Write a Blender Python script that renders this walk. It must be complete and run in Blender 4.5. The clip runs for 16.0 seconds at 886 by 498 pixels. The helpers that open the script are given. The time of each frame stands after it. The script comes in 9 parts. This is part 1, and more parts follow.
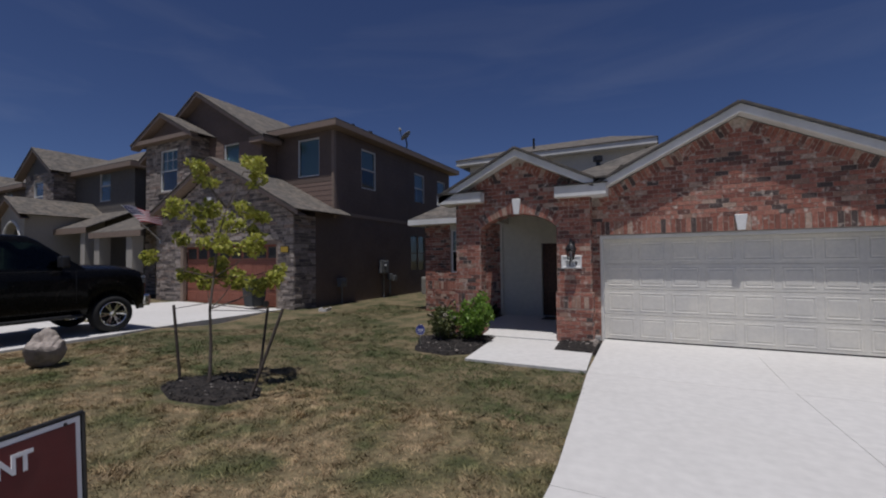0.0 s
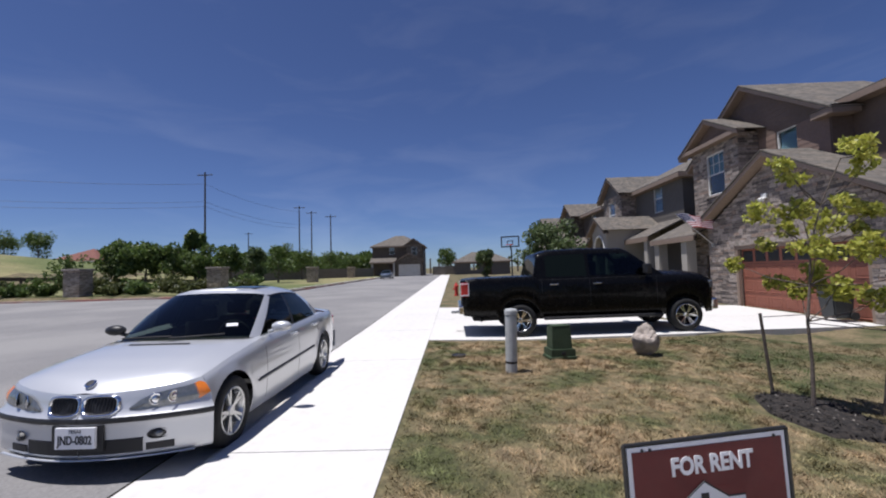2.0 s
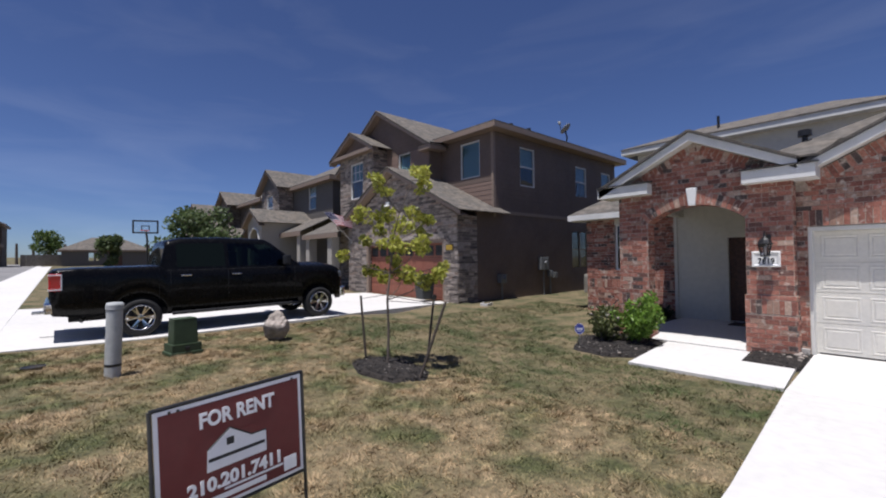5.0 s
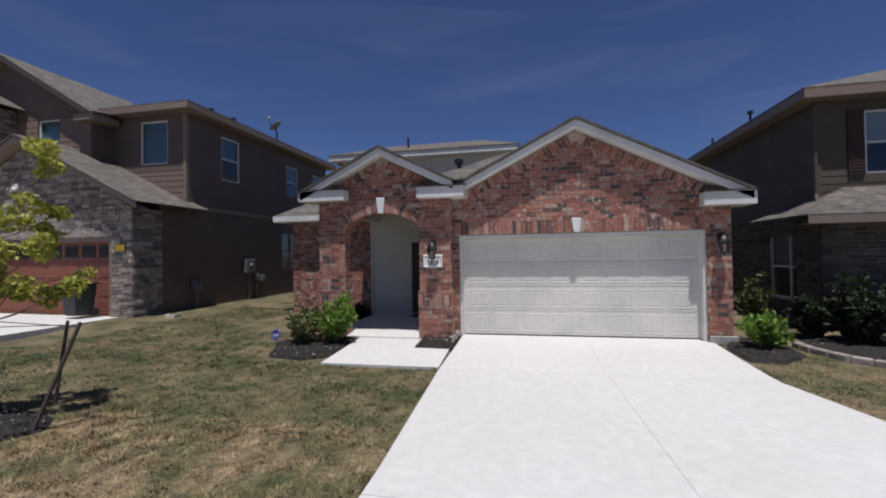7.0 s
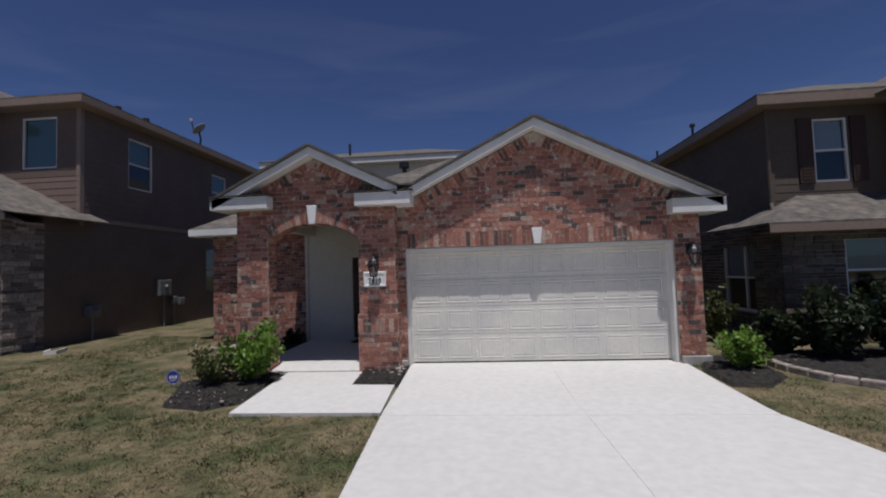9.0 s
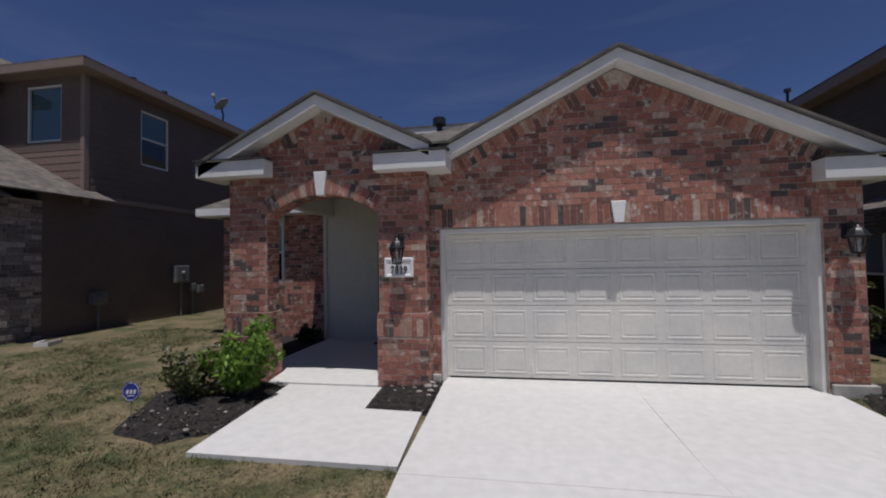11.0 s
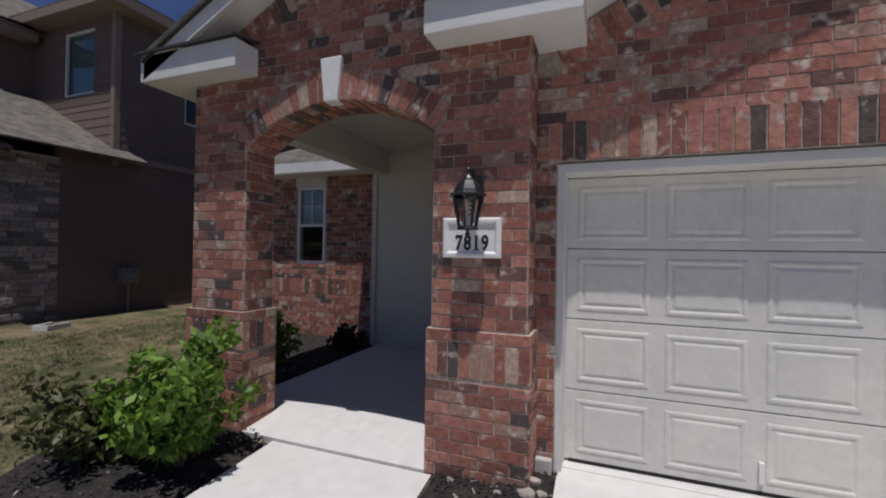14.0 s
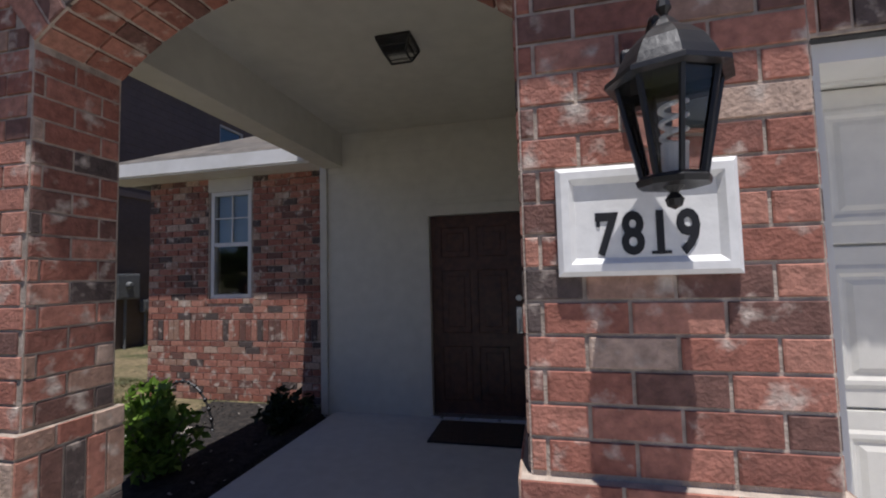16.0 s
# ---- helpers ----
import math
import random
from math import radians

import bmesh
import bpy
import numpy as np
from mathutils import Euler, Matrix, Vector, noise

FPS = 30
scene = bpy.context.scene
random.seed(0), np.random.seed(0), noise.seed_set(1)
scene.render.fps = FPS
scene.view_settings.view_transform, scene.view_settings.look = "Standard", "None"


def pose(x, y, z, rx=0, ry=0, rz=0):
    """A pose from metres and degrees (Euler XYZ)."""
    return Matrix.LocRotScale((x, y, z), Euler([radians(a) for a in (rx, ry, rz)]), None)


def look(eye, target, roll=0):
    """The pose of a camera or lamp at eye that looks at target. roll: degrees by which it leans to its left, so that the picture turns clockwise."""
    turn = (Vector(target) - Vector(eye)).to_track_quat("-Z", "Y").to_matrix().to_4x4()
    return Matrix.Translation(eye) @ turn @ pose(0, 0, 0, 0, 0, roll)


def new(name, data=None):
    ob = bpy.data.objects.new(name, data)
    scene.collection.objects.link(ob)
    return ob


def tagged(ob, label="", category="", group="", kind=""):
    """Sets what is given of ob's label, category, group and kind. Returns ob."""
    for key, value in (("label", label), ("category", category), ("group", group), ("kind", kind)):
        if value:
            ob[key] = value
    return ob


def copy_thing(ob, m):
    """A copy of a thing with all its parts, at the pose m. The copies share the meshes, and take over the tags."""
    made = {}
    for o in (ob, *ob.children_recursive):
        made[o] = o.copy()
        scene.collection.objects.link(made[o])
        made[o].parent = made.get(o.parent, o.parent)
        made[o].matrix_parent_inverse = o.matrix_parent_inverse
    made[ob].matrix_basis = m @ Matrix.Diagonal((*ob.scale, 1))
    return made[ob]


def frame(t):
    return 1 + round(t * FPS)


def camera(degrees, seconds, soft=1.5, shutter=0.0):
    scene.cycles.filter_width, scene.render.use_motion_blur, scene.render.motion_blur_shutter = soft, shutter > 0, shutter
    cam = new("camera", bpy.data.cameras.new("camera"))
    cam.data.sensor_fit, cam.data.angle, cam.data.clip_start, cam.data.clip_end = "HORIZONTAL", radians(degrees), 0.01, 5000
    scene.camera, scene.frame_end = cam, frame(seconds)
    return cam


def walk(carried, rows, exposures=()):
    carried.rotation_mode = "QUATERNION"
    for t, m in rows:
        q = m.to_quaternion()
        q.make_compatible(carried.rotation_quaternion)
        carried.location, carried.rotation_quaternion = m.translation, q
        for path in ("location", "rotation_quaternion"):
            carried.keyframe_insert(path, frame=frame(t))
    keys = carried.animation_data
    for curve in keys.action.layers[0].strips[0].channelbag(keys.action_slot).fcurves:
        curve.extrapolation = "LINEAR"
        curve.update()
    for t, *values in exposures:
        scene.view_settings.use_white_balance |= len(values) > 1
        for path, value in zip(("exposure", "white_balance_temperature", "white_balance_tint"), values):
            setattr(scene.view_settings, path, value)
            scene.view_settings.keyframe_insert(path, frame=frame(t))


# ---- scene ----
cam = camera(91.9, 16.0, 2.0)
PATH = [
    (0, (1.104, -1.631, 1.65), (0.204, 0.154, 1.703), -0.6),
    (0.5, (1.0, -1.75, 1.655), (-0.491, -0.418, 1.718), -1.1),
    (1, (0.959, -1.905, 1.684), (-0.883, -1.127, 1.738), -0.6),
    (1.5, (0.942, -2.007, 1.711), (-1.036, -1.718, 1.777), -1.3),
    (2, (0.918, -2.051, 1.735), (-1.079, -2.091, 1.844), -1.7),
    (2.5, (0.909, -2.063, 1.739), (-1.078, -2.238, 1.873), -1.8),
    (3, (0.931, -2.058, 1.738), (-1.058, -2.223, 1.865), -2.1),
    (3.5, (0.962, -1.999, 1.709), (-1.035, -1.956, 1.801), -2.3),
    (4, (1.037, -1.915, 1.687), (-0.913, -1.473, 1.752), -1.5),
    (4.5, (1.131, -1.814, 1.664), (-0.662, -0.929, 1.709), -1.1),
    (5, (1.3, -1.722, 1.667), (-0.19, -0.388, 1.712), -0.7),
    (5.2, (1.346, -1.669, 1.66), (0.015, -0.177, 1.705), -0.8),
    (7.5, (1.584, -1.216, 1.73), (1.315, 0.766, 1.768), -1.4),
    (8, (1.541, -0.928, 1.739), (1.371, 1.063, 1.803), -2.0),
    (10.5, (1.199, 1.245, 1.7), (0.979, 3.23, 1.799), -0.6),
    (11, (1.114, 1.751, 1.663), (0.769, 3.72, 1.721), -1.0),
    (11.5, (0.981, 2.258, 1.661), (0.616, 4.224, 1.7), -1.2),
    (12, (0.847, 2.745, 1.637), (0.495, 4.712, 1.705), -1.2),
    (12.5, (0.707, 3.247, 1.61), (0.252, 5.194, 1.645), -0.5),
    (13, (0.607, 3.744, 1.547), (0.051, 5.665, 1.587), -1.6),
    (13.5, (0.487, 4.237, 1.533), (-0.168, 6.126, 1.56), -0.9),
    (14, (0.325, 4.738, 1.488), (-0.384, 6.608, 1.503), 0.9),
    (14.5, (0.127, 5.233, 1.443), (-0.579, 7.104, 1.434), 0.4),
    (15, (-0.168, 5.664, 1.439), (-0.825, 7.552, 1.449), 0.4),
    (15.5, (-0.458, 6.035, 1.451), (-1.03, 7.949, 1.549), -1.1),
    (16, (-0.782, 6.426, 1.462), (-1.231, 8.371, 1.588), -1.4),
]
EXPOSURES = tuple((t, e, 6170, 14) for t, e in ((0.0, -0.2), (0.5, -0.16), (1.0, 0.3), (1.5, 0.62), (2.0, 0.62), (2.5, 0.56), (3.5, 0.48), (4.5, 0.52), (5.0, 0.62), (5.2, 0.6), (7.5, 0.14), (8.0, 0.06), (11.0, -0.09), (13.5, -0.11), (14.5, 0.12), (15.3, 0.32), (16.0, 0.52)))
walk(cam, [(t, look(eye, target, roll)) for t, eye, target, roll in PATH], EXPOSURES)

# ---- world, sun ----
SUN = Vector((0.28, -1.0, 4.0)).normalized()
world = bpy.data.worlds.new("sky")
scene.world = world
world.use_nodes = True
wn = world.node_tree.nodes
sky = wn.new("ShaderNodeTexSky")
sky.sky_type = "NISHITA"
sky.sun_disc = False
sky.sun_elevation = math.asin(SUN.z)
sky.sun_rotation = math.atan2(SUN.x, SUN.y)
sky.altitude = 2300
sky.air_density, sky.dust_density, sky.ozone_density = 1.0, 2.2, 9.0
tone = wn.new("ShaderNodeHueSaturation")
tone.inputs["Hue"].default_value, tone.inputs["Saturation"].default_value = 0.51, 1.0
world.node_tree.links.new(sky.outputs[0], tone.inputs["Color"])
# thin streaks of cirrus, a little paler than the sky behind them
place, drawn, streak, fade = wn.new("ShaderNodeTexCoord"), wn.new("ShaderNodeMapping"), wn.new("ShaderNodeTexNoise"), wn.new("ShaderNodeMapRange")
drawn.inputs["Scale"].default_value, drawn.inputs["Rotation"].default_value = (1.6, 3.0, 11.0), (0.12, 0.08, 0.3)
streak.inputs["Scale"].default_value, streak.inputs["Detail"].default_value, streak.inputs["Distortion"].default_value = 1.3, 6.0, 0.6
for i, v in enumerate((0.50, 0.80, 0.0, 0.2)):
    fade.inputs[i + 1].default_value = v
pale, cirrus = wn.new("ShaderNodeHueSaturation"), wn.new("ShaderNodeMix")
pale.inputs["Saturation"].default_value, pale.inputs["Value"].default_value = 0.55, 1.5
cirrus.data_type = "RGBA"
wl = world.node_tree.links
wl.new(place.outputs["Generated"], drawn.inputs["Vector"]), wl.new(drawn.outputs[0], streak.inputs["Vector"]), wl.new(streak.outputs["Fac"], fade.inputs[0])
wl.new(tone.outputs[0], pale.inputs["Color"]), wl.new(fade.outputs[0], cirrus.inputs[0]), wl.new(tone.outputs[0], cirrus.inputs[6]), wl.new(pale.outputs[0], cirrus.inputs[7])
wl.new(cirrus.outputs[2], wn["Background"].inputs[0])
wn["Background"].inputs[1].default_value = 0.051
sun_data = bpy.data.lights.new("sun", "SUN")
sun_data.energy, sun_data.angle, sun_data.color = 3.6, radians(0.55), (1.0, 0.965, 0.91)
sun = new("sun", sun_data)
sun.matrix_world = look(SUN * 60, (0, 0, 0))



# ---- materials ----
def material(name, color, rough=0.75, metal=0.0, other=None, patch=0.6, grain=25.0, var=0.25, bump=0.2, relief=60.0, rand="", ramp=(), coat=0.0, trans=0.0, ior=1.45, amount=(0.42, 0.6)):
    """A surface with two scales of variation: other is a second colour in patches, var the grain's strength, rand a per-piece tint."""
    m = bpy.data.materials.new(name)
    m.use_nodes = True
    n, l = m.node_tree.nodes, m.node_tree.links
    b = n["Principled BSDF"]
    geo = n.new("ShaderNodeNewGeometry")

    def noise_at(scale, detail):
        t = n.new("ShaderNodeTexNoise")
        t.inputs["Scale"].default_value, t.inputs["Detail"].default_value = scale, detail
        l.new(geo.outputs["Position"], t.inputs["Vector"])
        return t.outputs["Fac"]

    def mixed(kind, fac, a, c):
        x = n.new("ShaderNodeMix")
        x.data_type, x.blend_type = "RGBA", kind
        for socket, v in ((x.inputs[0], fac), (x.inputs[6], a), (x.inputs[7], c)):
            if isinstance(v, (int, float)):
                socket.default_value = v
            elif isinstance(v, tuple):
                socket.default_value = (*v, 1)
            else:
                l.new(v, socket)
        return x.outputs[2]

    def ranged(value, lo, hi, a, c):
        x = n.new("ShaderNodeMapRange")
        for i, v in enumerate((lo, hi, a, c)):
            x.inputs[i + 1].default_value = v
        l.new(value, x.inputs[0])
        return x.outputs[0]

    out = color
    if ramp:
        r = n.new("ShaderNodeValToRGB")
        r.color_ramp.interpolation = "CONSTANT"
        while len(r.color_ramp.elements) < len(ramp):
            r.color_ramp.elements.new(0.5)
        for e, (p, c) in zip(r.color_ramp.elements, ramp):
            e.position, e.color = p, (*c, 1)
        if rand == "object":
            l.new(n.new("ShaderNodeObjectInfo").outputs["Random"], r.inputs[0])
        else:
            l.new(geo.outputs["Random Per Island"], r.inputs[0])
        out = r.outputs[0]
    if other:
        out = mixed("MIX", ranged(noise_at(patch, 4), amount[0], amount[1], 0, 1), out, other)
    if var:
        shade = ranged(noise_at(grain, 5), 0.3, 0.7, 1 - var, 1 + var)
        c = n.new("ShaderNodeCombineColor")
        for i in range(3):
            l.new(shade, c.inputs[i])
        out = mixed("MULTIPLY", 1.0, out, c.outputs[0])
    if isinstance(out, tuple):
        b.inputs["Base Color"].default_value = (*out, 1)
    else:
        l.new(out, b.inputs["Base Color"])
    b.inputs["Roughness"].default_value, b.inputs["Metallic"].default_value = rough, metal
    b.inputs["Coat Weight"].default_value, b.inputs["Transmission Weight"].default_value, b.inputs["IOR"].default_value = coat, trans, ior
    if var and not trans:
        l.new(ranged(noise_at(grain * 0.4, 3), 0.3, 0.7, max(rough - 0.08, 0.02), min(rough + 0.08, 1)), b.inputs["Roughness"])
    if bump:
        k = n.new("ShaderNodeBump")
        k.inputs["Strength"].default_value, k.inputs["Distance"].default_value = bump, 0.01
        l.new(noise_at(relief, 6), k.inputs["Height"])
        l.new(k.outputs[0], b.inputs["Normal"])
    return m


BRICKS = ((0.0, (0.30, 0.118, 0.082)), (0.2, (0.37, 0.158, 0.112)), (0.38, (0.24, 0.098, 0.071)), (0.54, (0.41, 0.19, 0.135)), (0.66, (0.165, 0.082, 0.064)), (0.77, (0.45, 0.32, 0.245)), (0.84, (0.095, 0.070, 0.062)), (0.92, (0.33, 0.20, 0.145)))
BRICK = material("brick_single", (0.3, 0.1, 0.07), 0.85, ramp=BRICKS, rand="object", var=0.28, grain=30, bump=0.5, relief=90, other=(0.55, 0.46, 0.385), patch=11.0, amount=(0.57, 0.72))
BRICK_LAID = material("brick_laid", (0.3, 0.1, 0.07), 0.85, ramp=BRICKS, rand="island", var=0.28, grain=30, bump=0.5, relief=90, other=(0.55, 0.46, 0.385), patch=11.0, amount=(0.57, 0.72))
MORTAR = material("mortar", (0.47, 0.39, 0.32), 0.95, other=(0.33, 0.27, 0.22), patch=2.0, bump=0.5, relief=140)
STONES = ((0.0, (0.23, 0.195, 0.17)), (0.25, (0.31, 0.265, 0.235)), (0.45, (0.165, 0.14, 0.125)), (0.62, (0.39, 0.33, 0.285)), (0.8, (0.11, 0.095, 0.09)), (0.88, (0.28, 0.21, 0.17)))
STONE_LAID = material("stone_laid", (0.3, 0.27, 0.24), 0.9, ramp=STONES, rand="island", var=0.3, grain=14, bump=0.6, relief=35)
TAN_STONES = ((0.0, (0.105, 0.088, 0.067)), (0.3, (0.15, 0.125, 0.092)), (0.55, (0.077, 0.065, 0.053)), (0.75, (0.12, 0.085, 0.06)), (0.9, (0.175, 0.155, 0.125)))
PILLAR_STONE = material("pale_pillar_stone", (0.3, 0.25, 0.2), 0.9, ramp=((0.0, (0.26, 0.22, 0.17)), (0.35, (0.36, 0.31, 0.25)), (0.65, (0.21, 0.175, 0.14)), (0.85, (0.42, 0.37, 0.30))), rand="island", var=0.3, grain=14, bump=0.6, relief=35)
TAN_STONE_LAID = material("tan_stone_laid", (0.3, 0.25, 0.2), 0.9, ramp=TAN_STONES, rand="island", var=0.3, grain=14, bump=0.6, relief=35)
WHITE = material("white_trim_paint", (0.74, 0.73, 0.70), 0.5, var=0.05, grain=6, bump=0.04, relief=80, other=(0.66, 0.65, 0.61), patch=1.2)
CREAM = material("cream_siding_paint", (0.58, 0.555, 0.485), 0.55, var=0.05, grain=8, bump=0.06, relief=120, other=(0.54, 0.515, 0.45), patch=0.9)
DOOR_WHITE = material("garage_door_paint", (0.70, 0.67, 0.595), 0.45, var=0.05, grain=18, bump=0.1, relief=220, other=(0.62, 0.60, 0.55), patch=1.0)
# one taupe paint in two tones: the darker holds shade, the paler sunlight
SIDING = material("taupe_siding_paint", (0.148, 0.107, 0.086), 0.7, var=0.08, grain=12, bump=0.12, relief=90, other=(0.128, 0.094, 0.076), patch=0.7)
SIDING_SUNLIT = material("sunlit_taupe_siding_paint", (0.21, 0.145, 0.115), 0.7, var=0.08, grain=12, bump=0.12, relief=90)
SIDING_TAN = material("tan_siding_paint", (0.10, 0.076, 0.056), 0.7, var=0.08, grain=12, bump=0.12, relief=90, other=(0.085, 0.065, 0.05), patch=0.7)
SIDING_GREY = material("grey_siding_paint", (0.12, 0.108, 0.095), 0.7, var=0.08, grain=12, bump=0.12, relief=90)
TRIM_TAUPE = material("taupe_trim_paint", (0.24, 0.18, 0.14), 0.6, var=0.08, grain=10, bump=0.05)
STUCCO = material("pale_stucco", (0.40, 0.37, 0.325), 0.9, var=0.1, grain=20, bump=0.3, relief=80)
SHINGLE = material("asphalt_shingles", (0.105, 0.095, 0.083), 0.95, var=0.35, grain=6, bump=0.8, relief=45, other=(0.145, 0.125, 0.103), patch=2.2)
EDGE_DARK = material("dark_drip_edge", (0.05, 0.045, 0.04), 0.7, var=0.1)
CONCRETE = material("pale_concrete", (0.60, 0.585, 0.555), 0.9, var=0.06, grain=9, bump=0.08, relief=150, other=(0.565, 0.548, 0.515), patch=0.35, amount=(0.38, 0.75))
CONCRETE_OLD = material("grey_concrete", (0.42, 0.40, 0.37), 0.9, var=0.12, grain=7, bump=0.2, relief=90, other=(0.34, 0.32, 0.30), patch=1.1)
ASPHALT = material("worn_asphalt", (0.185, 0.18, 0.178), 0.92, var=0.16, grain=40, bump=0.4, relief=120, other=(0.235, 0.228, 0.22), patch=0.25)
LAWN = material("dry_lawn_soil", (0.060, 0.064, 0.024), 0.95, var=0.45, grain=16, bump=0.9, relief=45, other=(0.170, 0.132, 0.072), patch=1.5, amount=(0.36, 0.60))
BLADES = material("lawn_blades", (0.118, 0.132, 0.044), 0.7, var=0.5, grain=7, bump=0, other=(0.345, 0.25, 0.138), patch=1.5, amount=(0.33, 0.57))
BLADES_GREEN = material("green_lawn_blades", (0.062, 0.086, 0.024), 0.7, var=0.5, grain=6, bump=0, other=(0.205, 0.158, 0.082), patch=1.1, amount=(0.42, 0.64))
MEADOW = material("meadow_grass", (0.105, 0.125, 0.040), 0.95, var=0.3, grain=3, bump=0.6, relief=12, other=(0.24, 0.21, 0.10), patch=0.06)
MULCH = material("dark_mulch", (0.014, 0.012, 0.011), 0.95, var=0.5, grain=40, bump=1.0, relief=60, other=(0.032, 0.026, 0.022), patch=14)
SOIL = material("bare_soil", (0.17, 0.125, 0.085), 0.95, var=0.3, grain=20, bump=0.6, relief=50)
ROCK = material("pale_limestone", (0.36, 0.31, 0.27), 0.9, var=0.25, grain=14, bump=0.8, relief=18, other=(0.26, 0.225, 0.19), patch=4)
GLASS = material("window_glass", (0.85, 0.9, 0.9), 0.02, trans=1.0, var=0, bump=0)
BLIND = material("closed_blind", (0.20, 0.33, 0.34), 0.7, var=0.05, bump=0)
BLIND_PALE = material("pale_blind", (0.48, 0.55, 0.60), 0.7, var=0.05, bump=0)
# near-black: the shade inside unlit rooms is put into this colour
ROOM_SHADE = material("room_shade_paint", (0.05, 0.05, 0.05), 0.9, var=0.1, bump=0)
WINDOW_WHITE = material("window_vinyl", (0.70, 0.69, 0.66), 0.45, var=0.04, bump=0)
DOOR_WOOD = material("dark_stained_door", (0.075, 0.032, 0.02), 0.42, var=0.35, grain=14, bump=0.15, relief=40)
GARAGE_RED = material("russet_garage_door", (0.235, 0.085, 0.055), 0.6, var=0.08, grain=10, bump=0.05)
SHUTTER = material("dark_brown_shutter", (0.045, 0.022, 0.016), 0.6, var=0.15)
BLACK_METAL = material("black_metal", (0.018, 0.018, 0.019), 0.4, var=0.2, bump=0.1)
STEEL = material("satin_steel", (0.55, 0.55, 0.54), 0.32, 0.9, var=0.12, bump=0.05)
CHROME = material("bright_chrome", (0.75, 0.75, 0.76), 0.12, 1.0, var=0.05, bump=0)
GREY_PLASTIC = material("grey_plastic", (0.42, 0.43, 0.42), 0.55, var=0.12, grain=10, bump=0.1)
GREEN_METAL = material("green_painted_metal", (0.038, 0.062, 0.030), 0.55, var=0.15, grain=8, bump=0.1)
RUBBER = material("tyre_rubber", (0.016, 0.016, 0.016), 0.8, var=0.2, bump=0.2)
SILVER_PAINT = material("silver_car_paint", (0.55, 0.56, 0.575), 0.36, 0.35, var=0, bump=0, coat=1.0)
BLACK_PAINT = material("black_car_paint", (0.004, 0.004, 0.0045), 0.25, 0.0, var=0.1, bump=0, coat=0.12, ior=1.2)
TINTED = material("tinted_car_glass", (0.006, 0.009, 0.008), 0.03, ior=1.22, var=0, bump=0)
LAMP_GLASS = material("clear_lamp_glass", (0.92, 0.93, 0.93), 0.05, trans=1.0, var=0, bump=0)
HEADLAMP = material("headlamp_lens", (0.15, 0.16, 0.168), 0.08, 0.3, var=0.25, grain=30, bump=0, coat=1.0)
AMBER = material("amber_lens", (0.75, 0.20, 0.02), 0.15, var=0.1, bump=0, coat=1.0)
RED_LENS = material("red_lens", (0.55, 0.02, 0.02), 0.15, var=0.1, bump=0, coat=1.0)
RED_PAINT = material("red_hydrant_paint", (0.45, 0.03, 0.02), 0.5, var=0.15)
MAROON = material("maroon_sign_face", (0.115, 0.013, 0.014), 0.5, var=0.06, bump=0.02)
SIGN_WHITE = material("white_sign_ink", (0.74, 0.74, 0.76), 0.5, var=0.03, bump=0)
BLUE_SIGN = material("blue_sign_face", (0.035, 0.05, 0.27), 0.45, var=0.05, bump=0)
BLACK_INK = material("black_ink", (0.012, 0.012, 0.014), 0.5, var=0, bump=0)
PLAQUE = material("white_cast_plaque", (0.78, 0.77, 0.74), 0.6, var=0.06, grain=30, bump=0.08)
YELLOW = material("yellow_plate", (0.36, 0.24, 0.03), 0.5, var=0.1, bump=0)
FLAG_RED = material("faded_red_cloth", (0.42, 0.05, 0.06), 0.9, var=0.1, bump=0.1)
FLAG_WHITE = material("white_cloth", (0.78, 0.76, 0.76), 0.9, var=0.06, bump=0.1)
FLAG_BLUE = material("navy_cloth", (0.035, 0.04, 0.12), 0.9, var=0.1, bump=0.1)
BARK = material("grey_brown_bark", (0.13, 0.105, 0.085), 0.95, var=0.35, grain=40, bump=0.7, relief=70)
POLE_WOOD = material("weathered_pole", (0.075, 0.06, 0.05), 0.95, var=0.25, grain=10, bump=0.4)
FENCE_WOOD = material("grey_fence_boards", (0.15, 0.135, 0.12), 0.9, var=0.25, grain=6, bump=0.3)
MAT_WEAVE = material("brown_doormat", (0.075, 0.05, 0.035), 0.95, var=0.5, grain=60, bump=0.8, relief=160)
AC_METAL = material("beige_grey_metal", (0.40, 0.385, 0.35), 0.5, var=0.1, bump=0.05)
BULB = material("white_bulb", (0.80, 0.79, 0.75), 0.35, var=0, bump=0)


def leaf_material(name, a, b):
    m = material(name, a, 0.5, rand="island", ramp=((0.0, a), (0.4, b), (0.75, tuple(v * 0.65 for v in a))), var=0.15, bump=0)
    n, l = m.node_tree.nodes, m.node_tree.links
    back, both = n.new("ShaderNodeBsdfTranslucent"), n.new("ShaderNodeMixShader")
    base = n["Principled BSDF"]
    l.new(base.inputs["Base Color"].links[0].from_socket, back.inputs["Color"])
    both.inputs[0].default_value = 0.38
    l.new(base.outputs[0], both.inputs[1]), l.new(back.outputs[0], both.inputs[2])
    l.new(both.outputs[0], n["Material Output"].inputs["Surface"])
    return m


